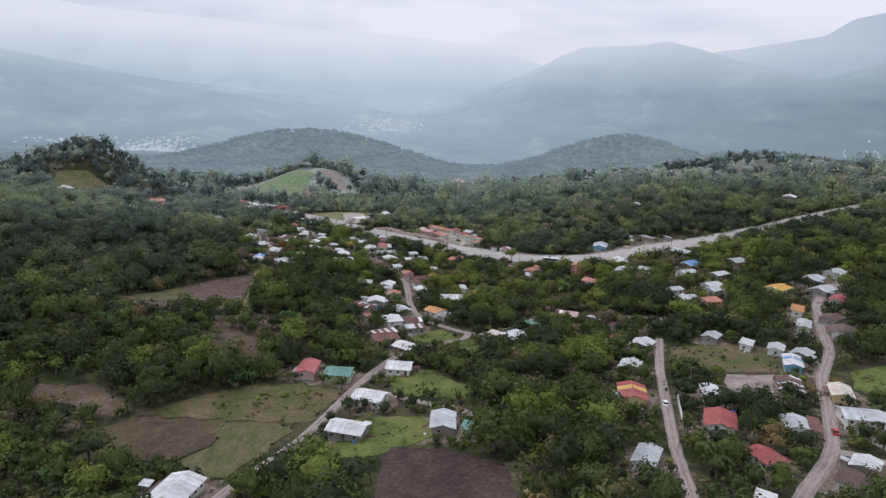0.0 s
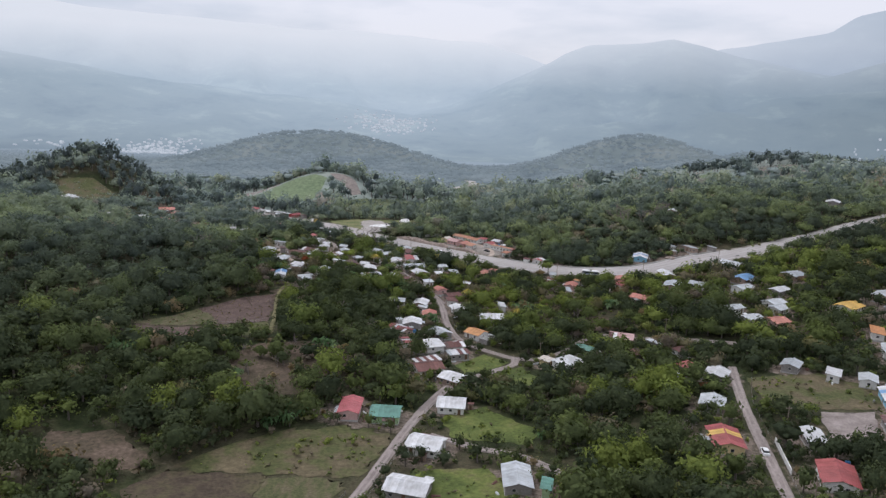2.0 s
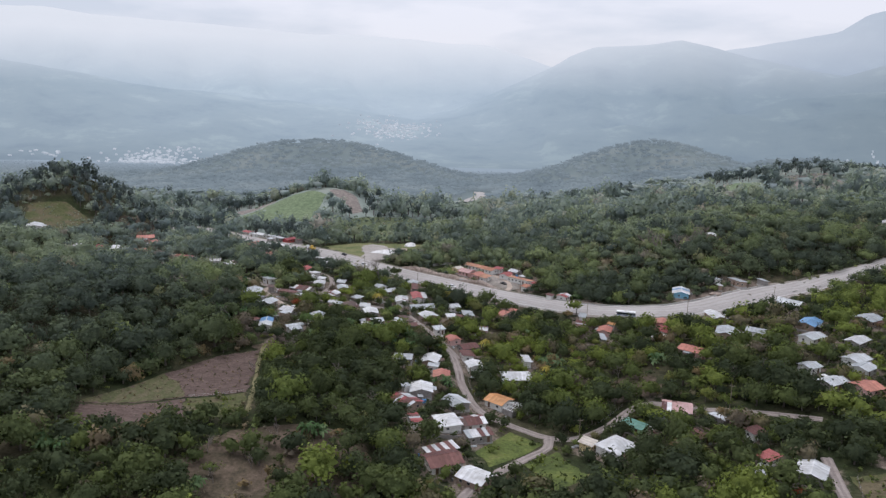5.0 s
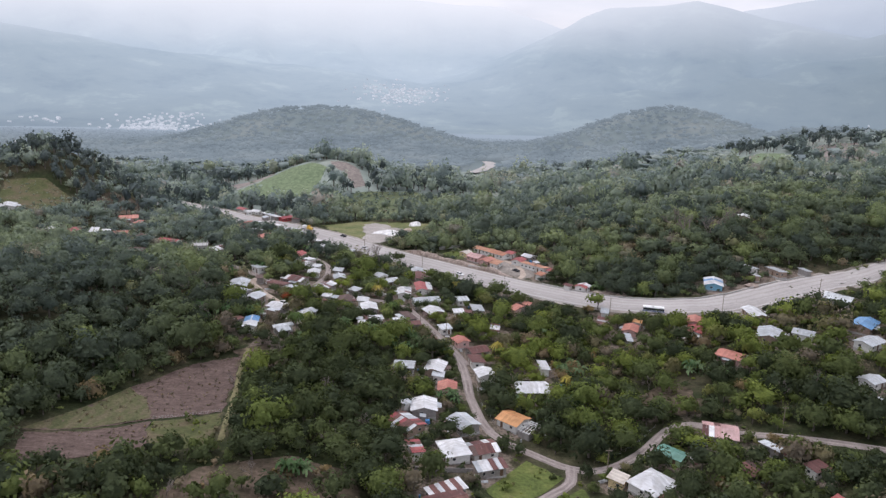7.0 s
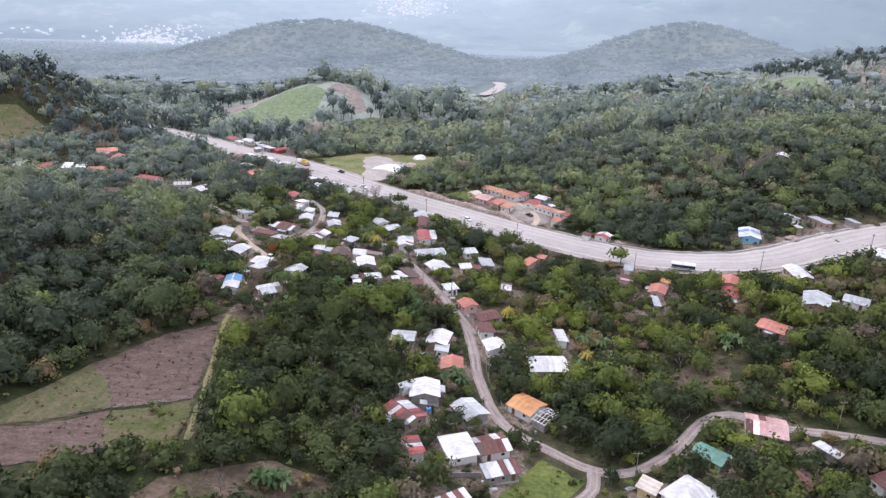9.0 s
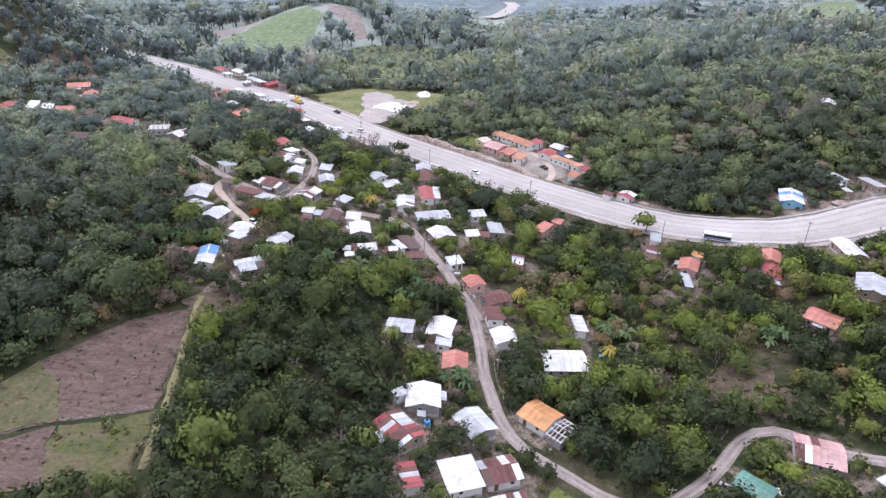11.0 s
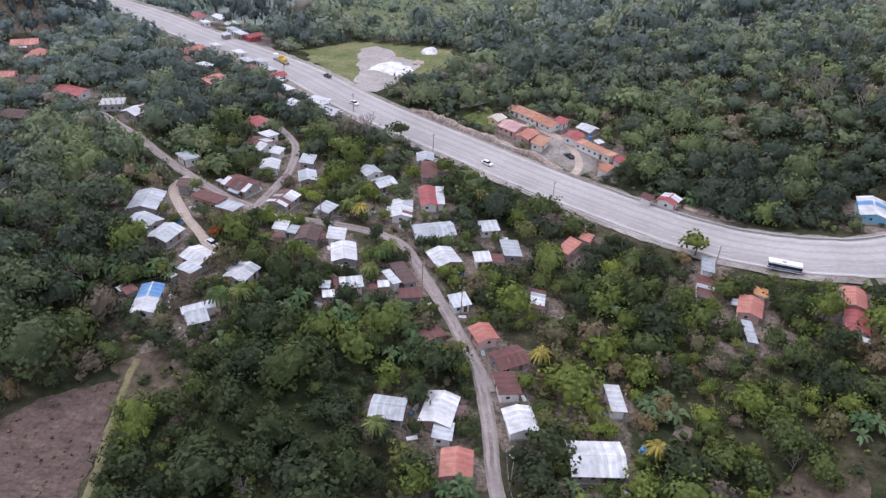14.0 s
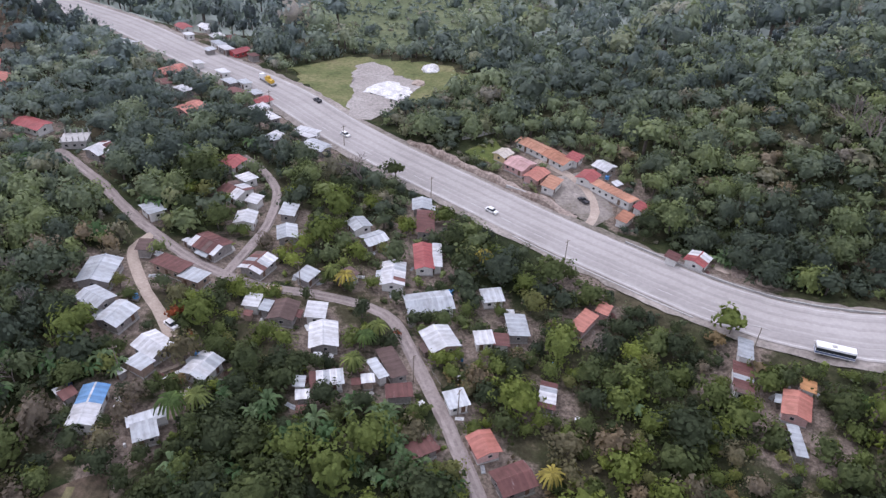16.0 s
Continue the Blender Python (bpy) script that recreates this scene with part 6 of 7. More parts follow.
def low_wall(name, pts, high, thick, mat, label, category, base_drop=0.4):
    v, f = [], []
    p = np.array(pts, float)
    d = np.gradient(p, axis=0)
    d /= np.linalg.norm(d, axis=1)[:, None]
    side = np.stack([d[:, 1], -d[:, 0]], 1) * thick / 2
    for i in range(len(p)):
        g = gz(*p[i])
        l, r = p[i] - side[i], p[i] + side[i]
        v += [(*l, g - base_drop), (*(l * 0.9 + p[i] * 0.1), g + high), (*(r * 0.9 + p[i] * 0.1), g + high), (*r, g - base_drop)]
        if i:
            n = 4 * i
            f += [(n - 4 + k, n - 3 + k, n + 1 + k, n + k) for k in range(3)]
    f += [(0, 1, 2, 3), (4 * len(p) - 1, 4 * len(p) - 2, 4 * len(p) - 3, 4 * len(p) - 4)]
    return tagged(new(name, mesh_of(name, v, f, mat)), label, category)


low_wall("crash_barrier", along_highway(-10.4, 20, 150), 0.85, 0.35, M_CONCRETE, "low grey concrete barrier round the highway bend", "barrier")
low_wall("roadside_kerb", along_highway(10.3, -15, 36), 0.4, 0.5, M_CONCRETE, "grey concrete kerb along the highway's edge", "kerb")
low_wall("roadside_kerb", along_highway(11, 95, 150), 0.4, 0.5, M_CONCRETE, "grey concrete kerb along the highway's edge", "kerb")
low_wall("boundary_wall", [(120.5, 199), (122, 195), (124.5, 188), (128, 180)], 1.6, 0.25, WALLS["white"], "white rendered boundary wall beside the road", "wall")
low_wall("boundary_wall", [(77.7, 220), (75.2, 210), (72.9, 200)], 1.5, 0.25, WALLS["white"], "white rendered boundary wall beside the road", "wall")
low_wall("retaining_wall", [(-15.2, 507.8), (-10, 505), (-5.5, 502)], 1.7, 0.5, M_CONCRETE, "stained concrete retaining wall above the highway", "wall")
low_wall("boundary_wall", [(-33, 303), (-28, 304.2), (-22, 306), (-16, 307.5)], 1.4, 0.2, WALLS["block"], "bare block garden wall", "wall")
low_wall("boundary_wall", [(-32, 541), (-25, 545), (-19, 549.5)], 1.8, 0.25, M_CONCRETE, "dark grey boundary wall beside a lawn", "wall")


def rock_cut():
    """A ragged bank of cut rock above the road."""
    p = along_highway(-10.8, -62, 8)[::-1]
    q = smooth_line(p[::3], 1.0)
    d = np.gradient(q, axis=0)
    d /= np.linalg.norm(d, axis=1)[:, None]
    out = np.stack([-d[:, 1], d[:, 0]], 1)
    if out[0] @ np.array([1.0, 1.0]) < 0:
        out = -out
    prof = ((0.0, -0.3), (0.4, 0.9), (0.7, 1.8), (1.1, 2.5), (1.7, 2.8), (2.6, 2.4), (3.6, 1.2), (4.8, -0.4))
    V, F = [], []
    m = len(prof)
    for i, pt in enumerate(q):
        end = min(1.0, i / 10, (len(q) - 1 - i) / 10)
        for j, (u, h) in enumerate(prof):
            n1 = noise.noise((pt[0] * 0.35, pt[1] * 0.35, j * 0.7))
            n2 = noise.noise((pt[0] * 0.09, pt[1] * 0.09, 7.0))
            x0, y0 = pt + out[i] * (u + n1 * 0.7)
            V.append((x0, y0, gz(x0, y0) + (h * (0.85 + 0.5 * n2) + n1 * 0.6) * end - (0.3 if j in (0, m - 1) else 0)))
        if i:
            for j in range(m - 1):
                a = (i - 1) * m + j
                F.append((a, a + 1, a + m + 1, a + m))
    tagged(new("rock_cut", mesh_of("rock_cut", V, F, M_ROCK)), "ragged bank of pinkish cut rock above the highway", "rock bank", kind="structure")


rock_cut()


def heap(x, y, r, h, mat, label, name="stone_mound"):
    v, f = ico(3)
    q = v.copy()
    q[:, 2] = np.maximum(v[:, 2], -0.1)
    bump = np.array([noise.noise(tuple(p * 1.8 + (x, y, 0))) for p in v])
    q = q * (r, r, h) * (1 + 0.35 * bump)[:, None]
    ob = new(name, mesh_of(name, q, f, mat))
    ob.matrix_world = pose(x, y, gz(x, y) + 0.15, 0, 0, x * 50)
    tagged(ob, label, "heap")


heap(-65.6, 584, 4.5, 1.3, M_CRUSHED, "heap of white crushed stone")
heap(-60.2, 579.6, 3.6, 1.0, M_CRUSHED, "heap of white crushed stone")
heap(-54.7, 596, 3.0, 1.4, M_PALE, "heap of pale sand")
heap(-50.9, 616, 4.2, 2.2, M_CRUSHED, "heap of white crushed stone")
heap(49.5, 470, 3.0, 0.9, M_PALE, "heap of pale rubble beside the highway", "rubble_mound")
heap(54, 467.8, 3.4, 0.9, M_ROCK, "heap of broken rock beside the highway", "rubble_mound")
heap(59.5, 463, 2.8, 0.7, M_PALE, "heap of pale rubble beside the highway", "rubble_mound")
heap(26.9, 371.5, 2.6, 0.8, M_TIMBER, "pile of cut brushwood", "brushwood_mound")
heap(119, 456, 3.2, 1.0, M_ROCK, "heap of broken rock beside the highway", "rubble_mound")
heap(5.5, 373, 2.4, 0.6, M_PALE, "heap of pale soil in a yard", "soil_mound")


def water_tank(x, y, lift=0.0):
    base = new("water_tank")
    base.matrix_world = pose(x, y, gz(x, y))
    tagged(base, "blue plastic water tank beside a house", "water tank", "water tanks")
    part("tank", Solid().tube((0, 0, 0.5), (0, 0, 1.7), 0.75, 0.72, 12).tube((0, 0, 1.7), (0, 0, 1.95), 0.72, 0.25, 12).mesh("tank", M_TANK), base)
    part("stand", Solid().box(-0.8, 0.8, -0.8, 0.8, -0.4, 0.5).mesh("stand", WALLS["block"]), base)
    part("lid", Solid().tube((0, 0, 1.95), (0, 0, 2.05), 0.3, 0.28, 10).mesh("lid", M_TYRE), base)


for spot in ((-107.5, 426.5), (16.5, 365.5), (-3, 423.5), (-70, 470), (20, 518), (-30, 331), (90, 205), (-30, 447), (-86, 410)):
    water_tank(*spot)


def fence(points, gap=2.6):
    p = smooth_line(points, gap)
    base = new("fence")
    base.matrix_world = pose(*p[0], gz(*p[0]))
    tagged(base, "wire fence on weathered wooden posts beside the road", "fence", "fences")
    o = np.array([*p[0], gz(*p[0])])
    q = np.array([(x, y, gz(x, y)) for x, y in p]) - o
    post = Solid().tube((0, 0, -0.4), (0.03, 0.02, 1.25), 0.09, 0.07, 5).mesh("post", M_TIMBER)
    for k, c in enumerate(q):
        part("post", post, base, "", pose(c[0], c[1], c[2], 0, (k * 37 % 9) - 4, k * 71 % 360))
    for h in (0.5, 1.0):
        w = Solid()
        for c, d in zip(q[:-1], q[1:]):
            w.tube((c[0], c[1], c[2] + h), (d[0], d[1], d[2] + h), 0.02, 0.02, 3)
        part("wire", w.mesh("wire", M_STEEL), base)


fence([(-13.6, 362), (-13.2, 354), (-11.4, 346), (-8.5, 338)])
fence([(-22.6, 400), (-25.5, 403.8), (-31.5, 414.8), (-36.5, 424)])
fence([(-41.5, 196), (-47.2, 181), (-52.8, 166), (-57, 152)])
fence([(-28.8, 222), (-35, 197), (-41, 180.5), (-46, 166)])
fence([(-23, 247.5), (-17.5, 258), (-9.5, 277.5)])
fence([(68, 181), (77, 221), (83.6, 249), (92.5, 272)])
fence([(-111.9, 319.5), (-101, 322.5), (-93, 325)])
fence([(20, 317.2), (33, 325.8), (43, 337)])


def sheet_stack(x, y, yaw, w, d, mat, label, name):
    base = new(name)
    base.matrix_world = pose(x, y, gz(x, y) + 0.05, 0, 0, yaw)
    tagged(base, label, "sheet stack")
    part("sheet", Solid().slab((-w, -d, 0.25), (w, -d, 0.2), (w, d, 0.3), (-w, d, 0.22), 0.12).mesh("sheet", mat), base)
    part("sheet", Solid().slab((-w * 0.9, -d * 1.1, 0.36), (w * 0.8, -d, 0.33), (w * 0.9, d * 0.9, 0.42), (-w, d * 0.8, 0.36), 0.05).mesh("sheet", mat), base)
    for s in (-0.7, 0.7):
        part("bearer", Solid().box(w * s - 0.1, w * s + 0.1, -d, d, -0.3, 0.12).mesh("bearer", M_TIMBER), base)


sheet_stack(-27.8, 421.5, 60, 1.7, 0.5, M_WHITE, "leaning stack of white roof sheets in a yard", "roof_sheet_stack")
sheet_stack(-25.5, 416, 10, 0.9, 0.7, M_WHITE, "discarded white sheets in a yard", "roof_sheet_stack")
sheet_stack(-34, 361, 20, 1.2, 0.5, M_WHITE, "discarded white sheets in a yard", "roof_sheet_stack")
sheet_stack(-11.5, 361.5, 40, 1.4, 0.8, ROOFS["zinc"], "stack of grey zinc sheets beside the road", "roof_sheet_stack")
sheet_stack(-85, 399, 15, 1.2, 0.9, ROOFS["cream"], "pale tarpaulin over a stack of boards", "covered_stack")
sheet_stack(-91, 405, 40, 3.2, 0.5, M_TIMBER, "long stack of weathered boards", "board_stack")
sheet_stack(-89.5, 403.8, 40, 3.0, 0.4, M_WHITE, "long stack of pale boards", "board_stack")
sheet_stack(-110, 396.5, 30, 1.3, 0.8, M_BLUE, "dark blue tarpaulin over a stack", "covered_stack")
sheet_stack(2, 407.8, 70, 0.8, 0.7, M_WHITE, "white plastic sheet among bushes", "plastic_sheet")
sheet_stack(-62, 383, 20, 1.1, 0.8, M_WHITE, "white plastic sheet among bushes", "plastic_sheet")


# small things that lie about in the yards
BARREL = Solid().tube((0, 0, 0), (0, 0, 0.88), 0.29, 0.29, 10).tube((0, 0, 0.88), (0, 0, 0.9), 0.26, 0.24, 10)
BARRELS = [(BARREL.mesh("water_barrel", m), "%s water barrel beside a house" % c) for m, c in ((M_TANK, "blue plastic"), (M_STEEL, "grey metal"), (M_WHITE, "white plastic"))]
STACKS = [([Solid().box(*span, 0.05).mesh("board", m) for span in ((-1.1, 1.1, -0.5, 0.5, 0.0, 0.12), (-0.9, 0.7, -0.35, 0.4, 0.12, 0.24), (-0.6, 1.0, -0.2, 0.3, 0.24, 0.34))], "low pile of %s in a yard" % c)
          for m, c in ((M_TIMBER, "weathered timber boards"), (ROOFS["rust"], "rusted roof sheets"), (ROOFS["zinc"], "grey zinc sheets"), (M_WHITE, "white scrap panels"), (M_CONCRETE, "grey concrete slabs"))]
SHED_WALL = Solid().box(-0.9, 0.9, -0.8, 0.8, -0.5, 1.75)
SHED_ROOF = Solid().slab((-1.15, -1.05, 1.8), (1.15, -1.05, 1.8), (1.15, 1.05, 2.05), (-1.15, 1.05, 2.05), 0.05)
SHEDS = [(SHED_WALL.mesh("wall", WALLS[w]), SHED_ROOF.mesh("roof", ROOFS[r]), "small outhouse with a %s beside a house" % SAY[r]) for w, r in (("block", "zinc"), ("adobe", "rust"), ("block", "white"))]
pick = random.Random(77)
BLOCKED = [(hx, hy, hr) for hx, hy, hr, _, _, _ in HOUSES]
for hx, hy, _, hw2, hd2, turn in list(HOUSES):
    if not (-160 < hx < 130 and 150 < hy < 470):
        continue
    for _ in range(pick.choice((2, 3, 3, 4))):
        side, gap = pick.choice((-1, 1)), pick.uniform(1.1, 2.6)
        u = pick.uniform(-0.6, 0.6) * hw2
        v = side * (hd2 / 2 + gap)
        if pick.random() < 0.4:
            u, v = pick.choice((-1, 1)) * (hw2 / 2 + gap), pick.uniform(-0.5, 0.5) * hd2
        x0, y0 = hx + u * math.cos(turn) - v * math.sin(turn), hy + u * math.sin(turn) + v * math.cos(turn)
        if any(math.hypot(x0 - a, y0 - c) < r * 1.15 + 1.2 for a, c, r in BLOCKED if (a, c) != (hx, hy)):
            continue
        if any(np.hypot(line[:, 0] - x0, line[:, 1] - y0).min() < wide / 2 + 1.2 for line, wide in ROADS):
            continue
        BLOCKED.append((x0, y0, 0.8))
        kind = pick.random()
        if kind < 0.25:
            me, label = pick.choice(BARRELS)
            ob = new("water_barrel", me)
            ob.matrix_world = pose(x0, y0, gz(x0, y0) + 0.02)
            tagged(ob, label, "barrel", "yard barrels")
        elif kind < 0.8:
            boards, label = pick.choice(STACKS)
            ob = new("board_pile")
            ob.matrix_world = pose(x0, y0, gz(x0, y0) + 0.05, 0, 0, math.degrees(turn) + pick.uniform(-40, 40)) @ Matrix.Scale(pick.uniform(0.7, 1.3), 4)
            tagged(ob, label, "pile", "yard piles")
            for me in boards:
                part("board", me, ob)
        elif gap > 1.6:
            wall, roof, label = pick.choice(SHEDS)
            ob = new("outhouse")
            ob.matrix_world = pose(x0, y0, gz(x0, y0) + 0.1, 0, 0, math.degrees(turn))
            tagged(ob, label, "shed", "outhouses")
            part("wall", wall, ob)
            part("roof", roof, ob)
            part("door", DOOR, ob, "", pose(0, 0.8, -0.25, 0, 0, 0) @ Matrix.Scale(0.85, 4))


# ---- vehicles ----
def wheels(base, xs, y, r):
    for u in xs:
        for s in (-1, 1):
            w = part("wheel", Solid().tube((u, s * y - 0.12, r), (u, s * y + 0.12, r), r, r, 12).mesh("wheel", M_TYRE), base)
            part("rim", Solid().tube((u, s * (y + 0.1), r), (u, s * (y + 0.14), r), r * 0.55, r * 0.5, 8).mesh("rim", M_STEEL), w)


def car(x, y, yaw, mat, label, name="car", bed=False, lift=0.0):
    base = new(name)
    base.matrix_world = pose(x, y, gz(x, y) + lift, 0, 0, yaw)
    tagged(base, label, "pickup truck" if bed else "car")
    body = Solid().hexa([(-2.2, -0.88, 0.35), (2.2, -0.88, 0.35), (2.2, 0.88, 0.35), (-2.2, 0.88, 0.35), (-2.15, -0.82, 0.95), (2.1, -0.8, 0.85), (2.1, 0.8, 0.85), (-2.15, 0.82, 0.95)])
    part("body", body.mesh("body", mat), base)
    lo, hi = (-0.3, 1.1) if bed else (-1.6, 1.1)
    part("cabin", Solid().hexa([(lo, -0.8, 0.9), (hi, -0.8, 0.86), (hi, 0.8, 0.86), (lo, 0.8, 0.9), (lo + 0.3, -0.65, 1.48), (hi - 0.6, -0.65, 1.48), (hi - 0.6, 0.65, 1.48), (lo + 0.3, 0.65, 1.48)]).mesh("cabin", M_GLASS), base)
    part("roof", Solid().box(lo + 0.28, hi - 0.58, -0.66, 0.66, 1.485, 1.53).mesh("roof", mat), base)
    if bed:
        part("bed_side", Solid().box(-2.15, -0.35, 0.72, 0.82, 0.95, 1.2).mesh("bed_side", mat), base)
        part("bed_side", Solid().box(-2.15, -0.35, -0.82, -0.72, 0.95, 1.2).mesh("bed_side", mat), base)
    wheels(base, (-1.35, 1.35), 0.8, 0.33)


def bus(x, y, yaw):
    base = new("bus")
    base.matrix_world = pose(x, y, gz(x, y) + 0.55, 0, 0, yaw)
    tagged(base, "white and dark blue passenger bus on the highway", "bus")
    part("body", Solid().box(-4.6, 4.6, -1.22, 1.22, 0.45, 1.25).box(-4.6, 4.6, -1.22, 1.22, 2.3, 2.75, 0.08).mesh("body", M_WHITE), base)
    part("window_band", Solid().box(-4.5, 4.5, -1.18, 1.18, 1.25, 2.3).mesh("window_band", M_GLASS), base)
    part("side_stripe", Solid().box(-4.62, 4.62, -1.24, 1.24, 0.75, 1.15).mesh("side_stripe", M_BLUE), base)
    part("roof_hatch", Solid().box(-1.0, 0.2, -0.5, 0.5, 2.75, 2.9, 0.1).mesh("roof_hatch", M_CONCRETE), base)
    wheels(base, (-2.9, 3.0), 1.12, 0.48)


bus(66.0, 431.2, -14)
car(10.7, 503, 125, M_DARKCAR, "dark pickup parked in the compound yard", "pickup", True)
car(-95.6, 418.8, -35, M_WHITE, "white car parked beside a house")
car(115.9, 195.3, 70, M_REDCAR, "red car on the dirt road")
car(-19.8, 491.5, -38, M_WHITE, "white car on the highway", lift=0.55)
car(71.5, 212.4, 80, M_WHITE, "white car beside the dirt road")
car(-93.1, 566, 135, M_DARKCAR, "dark pickup on the highway", "pickup", True, 0.55)
car(-76, 536.5, -40, M_WHITE, "white car on the highway", lift=0.55)
car(-76.1, 437.6, 5, M_TANCAR, "tan pickup on the dirt road", "pickup", True, 0.2)


def loader(x, y, yaw):
    base = new("flatbed_truck")
    base.matrix_world = pose(x, y, gz(x, y) + 0.55, 0, 0, yaw)
    tagged(base, "white truck hauling a yellow machine on the highway", "truck")
    part("cab", Solid().box(3.6, 5.6, -1.1, 1.1, 0.6, 2.7, 0.12).mesh("cab", M_WHITE), base)
    part("bed", Solid().box(-5.6, 3.4, -1.2, 1.2, 0.8, 1.1).mesh("bed", M_STEEL), base)
    load = part("machine", Solid().box(-4.2, 0.8, -1.0, 1.0, 1.1, 2.2, 0.1).box(-1.5, 0.2, -0.8, 0.8, 2.2, 3.3, 0.15).mesh("machine", M_YELLOW), base)
    part("arm", Solid().tube((-3.8, 0, 2.0), (-5.2, 0, 3.0), 0.2, 0.15).tube((0.6, 0, 2.0), (2.6, 0, 1.6), 0.2, 0.2).mesh("arm", M_YELLOW), load)
    wheels(base, (-4.6, -3.4, 4.6), 1.05, 0.48)


loader(-118.6, 583.2, 135)


# ---- unusual buildings ----
def unfinished_house(x, y, yaw):
    base = new("unfinished_house")
    base.matrix_world = pose(x, y, gz(x, y), 0, 0, yaw)
    tagged(base, "unfinished grey concrete house with bare columns on top", "house")
    part("storey", Solid().box(-4, 4, -3, 3, -1.2, 3.0).mesh("storey", M_CONCRETE), base)
    part("roof_deck", Solid().box(-4.4, 4.4, -3.4, 3.4, 3.0, 3.2).mesh("roof_deck", M_CONCRETE), base)
    for i in range(5):
        for s in (-1, 1):
            part("column", Solid().box(-3.9 + 1.9 * i, -3.6 + 1.9 * i, s * 2.9 - 0.14, s * 2.9 + 0.14, 3.2, 4.7).mesh("column", M_CONCRETE), base)
    for u in (-2.4, 0.2, 2.6):
        win = part("window", WINDOW, base, "", pose(u, -3, 1.6, 0, 0, 180))
        part("pane", PANE, win)


unfinished_house(-162, 504.5, 14)


def open_frame(x, y, w, d, yaw):
    """The end of a house still waiting for its roof: walls and white rafters."""
    base = new("roof_frame")
    base.matrix_world = pose(x, y, gz(x, y), 0, 0, yaw)
    tagged(base, "white bare roof frame over unfinished block walls", "building frame")
    part("wall", Solid().box(-w / 2, w / 2, -d / 2, -d / 2 + 0.2, -1, 2.4).box(-w / 2, w / 2, d / 2 - 0.2, d / 2, -1, 2.4).box(w / 2 - 0.2, w / 2, -d / 2 + 0.2, d / 2 - 0.2, -1, 2.2).mesh("wall", WALLS["block"]), base)
    for k in range(5):
        u = -w / 2 + w * k / 4
        part("rafter", Solid().tube((u, -d / 2 - 0.4, 2.45), (u, 0, 3.4), 0.09, 0.09, 4).tube((u, 0, 3.4), (u, d / 2 + 0.4, 2.45), 0.09, 0.09, 4).mesh("rafter", M_WHITE), base)
    for v, h in ((-d / 2, 2.55), (-d / 4, 3.0), (0, 3.45), (d / 4, 3.0), (d / 2, 2.55)):
        part("purlin", Solid().box(-w / 2 - 0.2, w / 2 + 0.2, v - 0.07, v + 0.07, h, h + 0.12).mesh("purlin", M_WHITE), base)


open_frame(2.6, 334.0, 4.2, 7.4, 139 + 180)


def mast(x, y, high):
    base = new("radio_mast")
    base.matrix_world = pose(x, y, gz(x, y))
    tagged(base, "tall grey lattice radio mast on a wooded hill", "radio mast")
    for a in range(3):
        c, s = math.cos(a * 2.1), math.sin(a * 2.1)
        part("leg", Solid().tube((c * 1.6, s * 1.6, -1), (c * 0.5, s * 0.5, high), 0.22, 0.14, 5).mesh("leg", M_STEEL), base)
    for k in range(12):
        z0, z1 = high * k / 12, high * (k + 1) / 12
        r0, r1 = 1.6 - 1.1 * k / 12, 1.6 - 1.1 * (k + 1) / 12
        b = Solid()
        for a in range(3):
            e = (a + 1) % 3
            b.tube((math.cos(a * 2.1) * r0, math.sin(a * 2.1) * r0, z0), (math.cos(e * 2.1) * r1, math.sin(e * 2.1) * r1, z1), 0.09, 0.09, 3)
        part("brace", b.mesh("brace", M_STEEL), base)
    for k, h in enumerate((0.85, 0.93)):
        part("antenna", Solid().box(0.5, 0.9, -0.9, 0.9, high * h - 1.4, high * h + 1.4).mesh("antenna", M_WHITE), base)


mast(-397, 731, 46)


# ---- the distance: valley floor, foothills and mountains under haze ----
RANGES = (  # middle distance, breadth, and the crest's height by bearing
    (3500, 620, [-50, -5, 0, 3.5, 6, 7.8, 8.6, 10.4, 12.6, 14.4, 16.6, 17.6, 19.5, 23, 27, 33, 50], [0, 0, 70, 170, 240, 290, 318, 352, 358, 366, 378, 366, 345, 310, 250, 200, 150]),
    (4600, 520, [-50, 12, 17, 20, 24, 27, 28.5, 31, 36, 50], [0, 0, 300, 420, 480, 520, 600, 640, 680, 680]),
    (3150, 240, [-50, 2, 8, 11, 14, 17, 20, 23, 27, 33, 50], [0, 0, 95, 150, 118, 215, 180, 260, 230, 330, 330]),
    (2600, 190, [-50, 6, 10, 13, 17, 20, 24, 28, 36, 50], [0, 0, 20, 45, 25, 70, 60, 120, 110, 150]),
    (2900, 330, [-50, 14, 19, 24, 30, 36, 50], [0, 0, 40, 130, 175, 220, 260]),
    (4800, 900, [-50, -30, -22, -12, -4, 3, 8, 50], [600, 560, 530, 500, 480, 440, 300, 0]),
    (3300, 500, [-50, -34, -24, -16, -8, 0, 50], [330, 240, 150, 110, 60, 0, 0]))


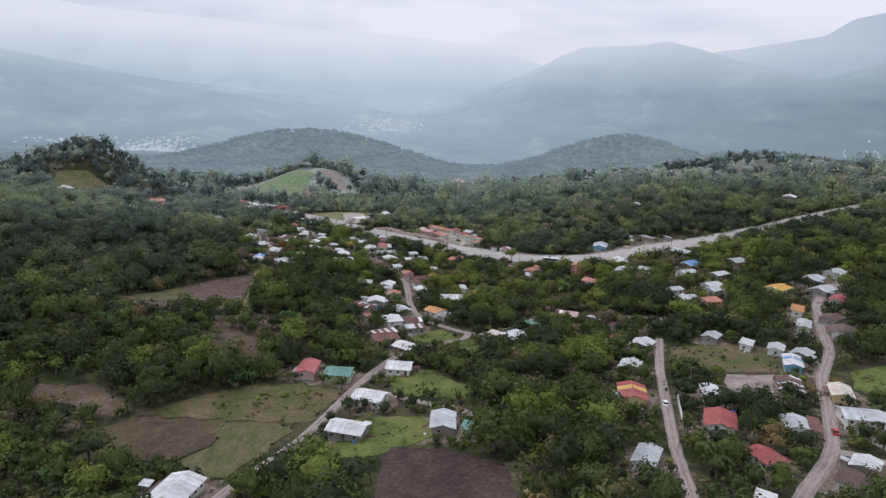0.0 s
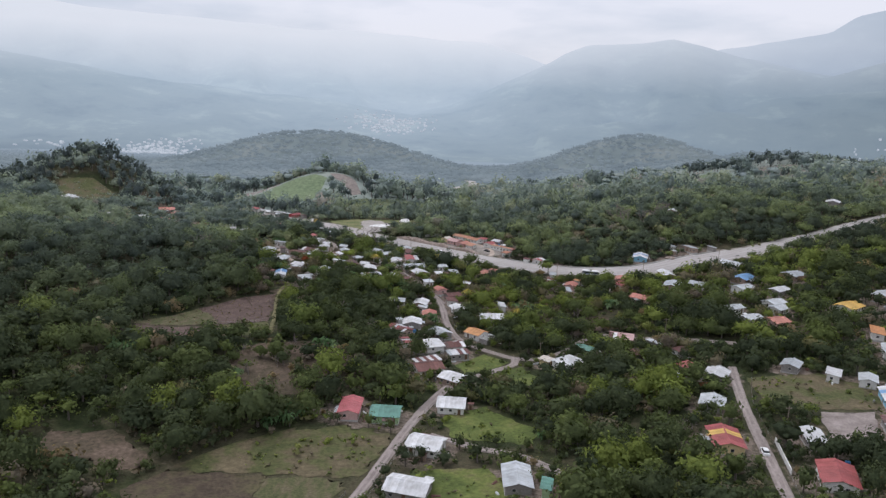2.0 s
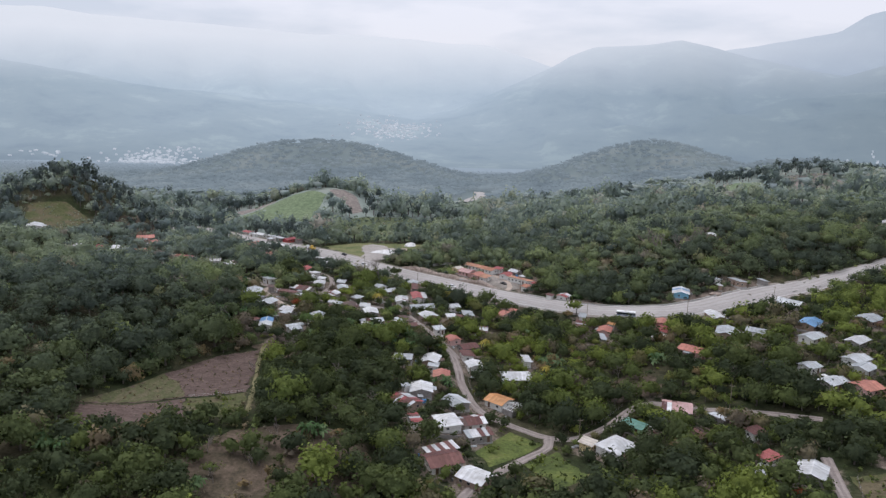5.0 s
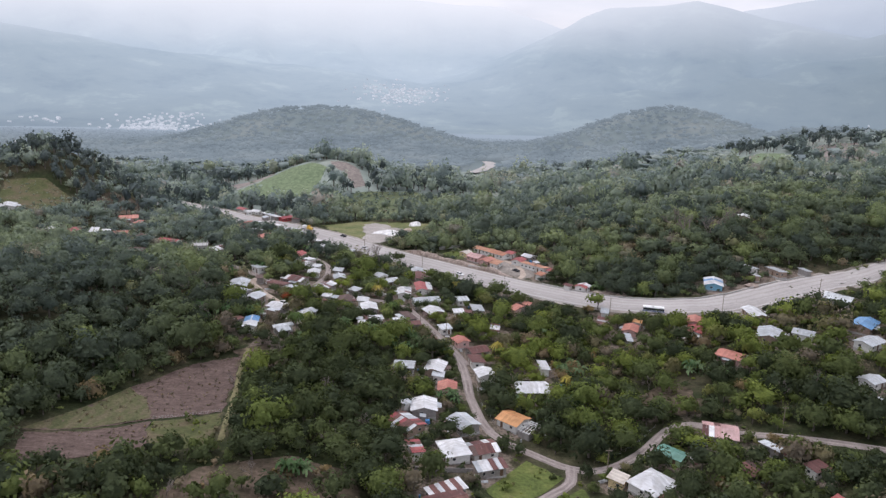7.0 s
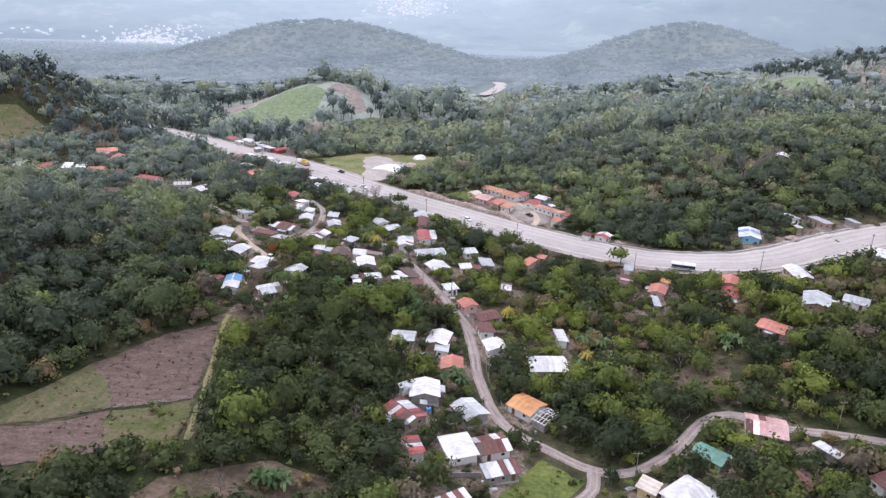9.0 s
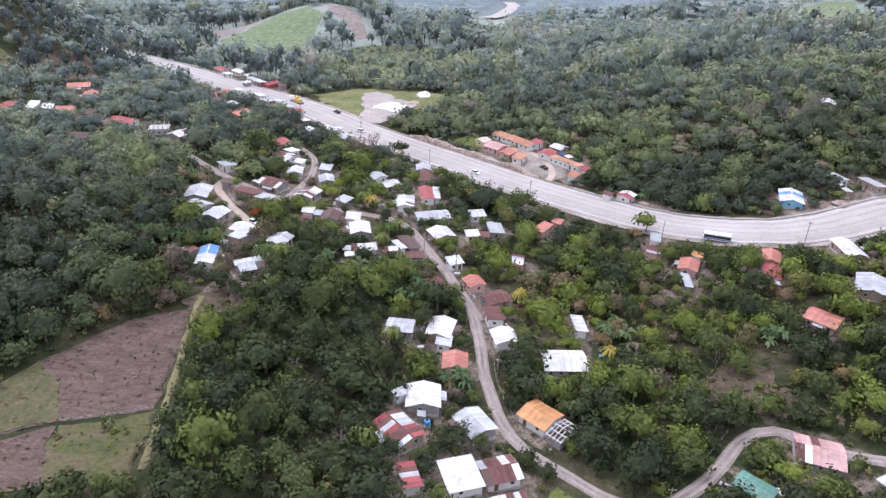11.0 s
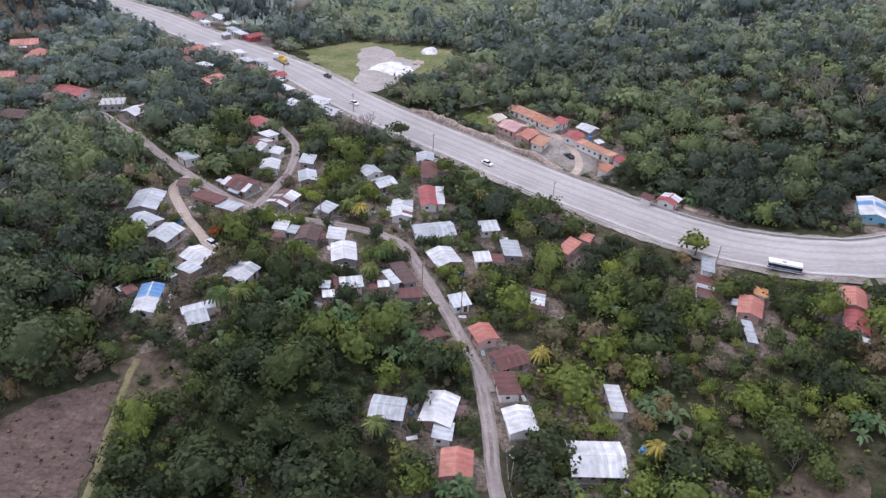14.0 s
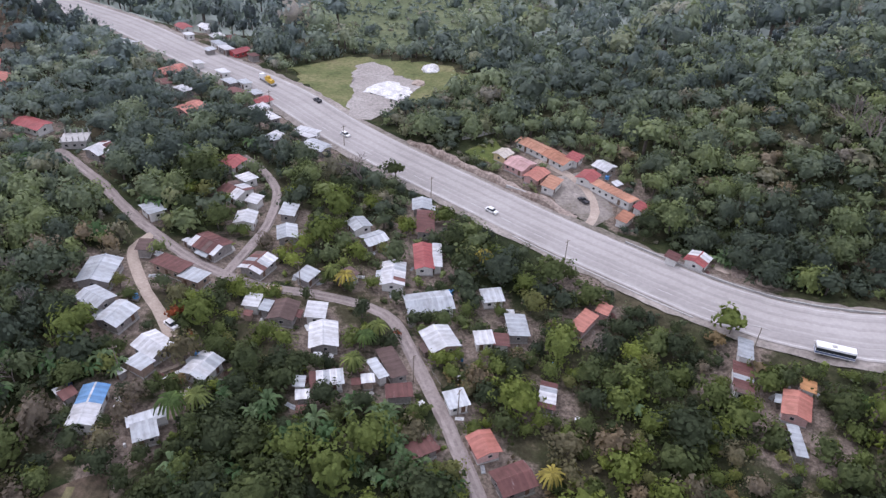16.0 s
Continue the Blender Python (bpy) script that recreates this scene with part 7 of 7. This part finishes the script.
def far_land(x, y):
    r = math.hypot(x, y - 100)
    az = math.degrees(math.atan2(x, y - 100))
    floor = np.interp(r, [1700, 2100, 2500, 3000, 3600, 4700], [-95, -80, -55, -20, 20, 60])
    ridge = noise.noise((x * 0.0016, y * 0.0016, 1.0)) * 60 + noise.noise((x * 0.005, y * 0.005, 4.0)) * 30 + noise.noise((x * 0.012, y * 0.012, 6.0)) * 10
    high = floor
    for mid, wide, at, tops in RANGES:
        top = np.interp(az, at, tops)
        if top > 5:
            # spurs run down from the crest
            spur = 1 + 0.4 * noise.noise((az * 0.2, mid * 0.01, r * 0.0007)) + 0.1 * noise.noise((az * 0.6, mid * 0.01, r * 0.002))
            near_side = math.exp(-((r - mid) / (wide * spur)) ** 2)
            high = max(high, top * near_side + (ridge * 0.55) * near_side * (1 - 0.55 * near_side) + floor * (1 - near_side))
    foot = noise.noise((x * 0.0028, y * 0.0028, 9.0)) * 26 * min(1.0, max(0.0, (r - 1900) / 500))
    return float(high + foot * (0.6 if high > floor + 30 else 1.0))


def backdrop():
    az = np.radians(np.linspace(-48, 48, 240))
    rr = np.linspace(1750, 5000, 90)
    v = [(r * math.sin(a), 100 + r * math.cos(a), far_land(r * math.sin(a), 100 + r * math.cos(a)) - (40 if k == 0 else 0)) for k, r in enumerate(rr) for a in az]
    n = len(az)
    f = [(i * n + j, i * n + j + 1, (i + 1) * n + j + 1, (i + 1) * n + j) for i in range(len(rr) - 1) for j in range(n - 1)]
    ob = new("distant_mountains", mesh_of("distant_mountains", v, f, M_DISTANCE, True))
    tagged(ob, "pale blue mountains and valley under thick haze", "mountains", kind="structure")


backdrop()


def town(name, cx, cy, wide, deep, count, label, size=9):
    rng2 = random.Random(int(cx + cy))
    s = Solid()
    for _ in range(count):
        x = cx + rng2.gauss(0, 0.4) * wide
        y = cy + rng2.gauss(0, 0.4) * deep
        z = max(far_land(x, y), gz(x, y) if y < 2100 else -999)
        w, d, h = rng2.uniform(0.5, 1.4) * size, rng2.uniform(0.5, 1.2) * size, rng2.uniform(2.2, 3.6)
        s.box(x - w, x + w, y - d, y + d, z - 5, z + h)
        n = len(s.v)
        s.v += [(x - w, y - d, z + h), (x + w, y - d, z + h), (x + w, y, z + h + 1.2), (x - w, y, z + h + 1.2), (x + w, y + d, z + h), (x - w, y + d, z + h)]
        s.f += [(n, n + 1, n + 2, n + 3), (n + 3, n + 2, n + 4, n + 5)]
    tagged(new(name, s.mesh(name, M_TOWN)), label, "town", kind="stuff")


town("distant_town", -250, 2900, 170, 260, 240, "distant town of pale roofs in the haze", 4.6)
town("distant_town", -850, 2120, 150, 190, 260, "distant town of pale roofs in the haze", 3.2)
town("distant_hamlet", 1230, 2150, 200, 60, 20, "scattered pale roofs far up the valley", 2.6)
town("distant_hamlet", 60, 1560, 50, 120, 26, "scattered pale roofs along the valley road", 3.5)
town("distant_hamlet", -1150, 2100, 120, 60, 14, "scattered pale roofs in the valley", 4)
ribbon("valley_road", [(-8, 985), (5, 1015), (15, 1060), (24, 1110), (20, 1150)], 16.0, M_HIGHWAY, 2.2, "pale stretch of road in the far valley", "road")
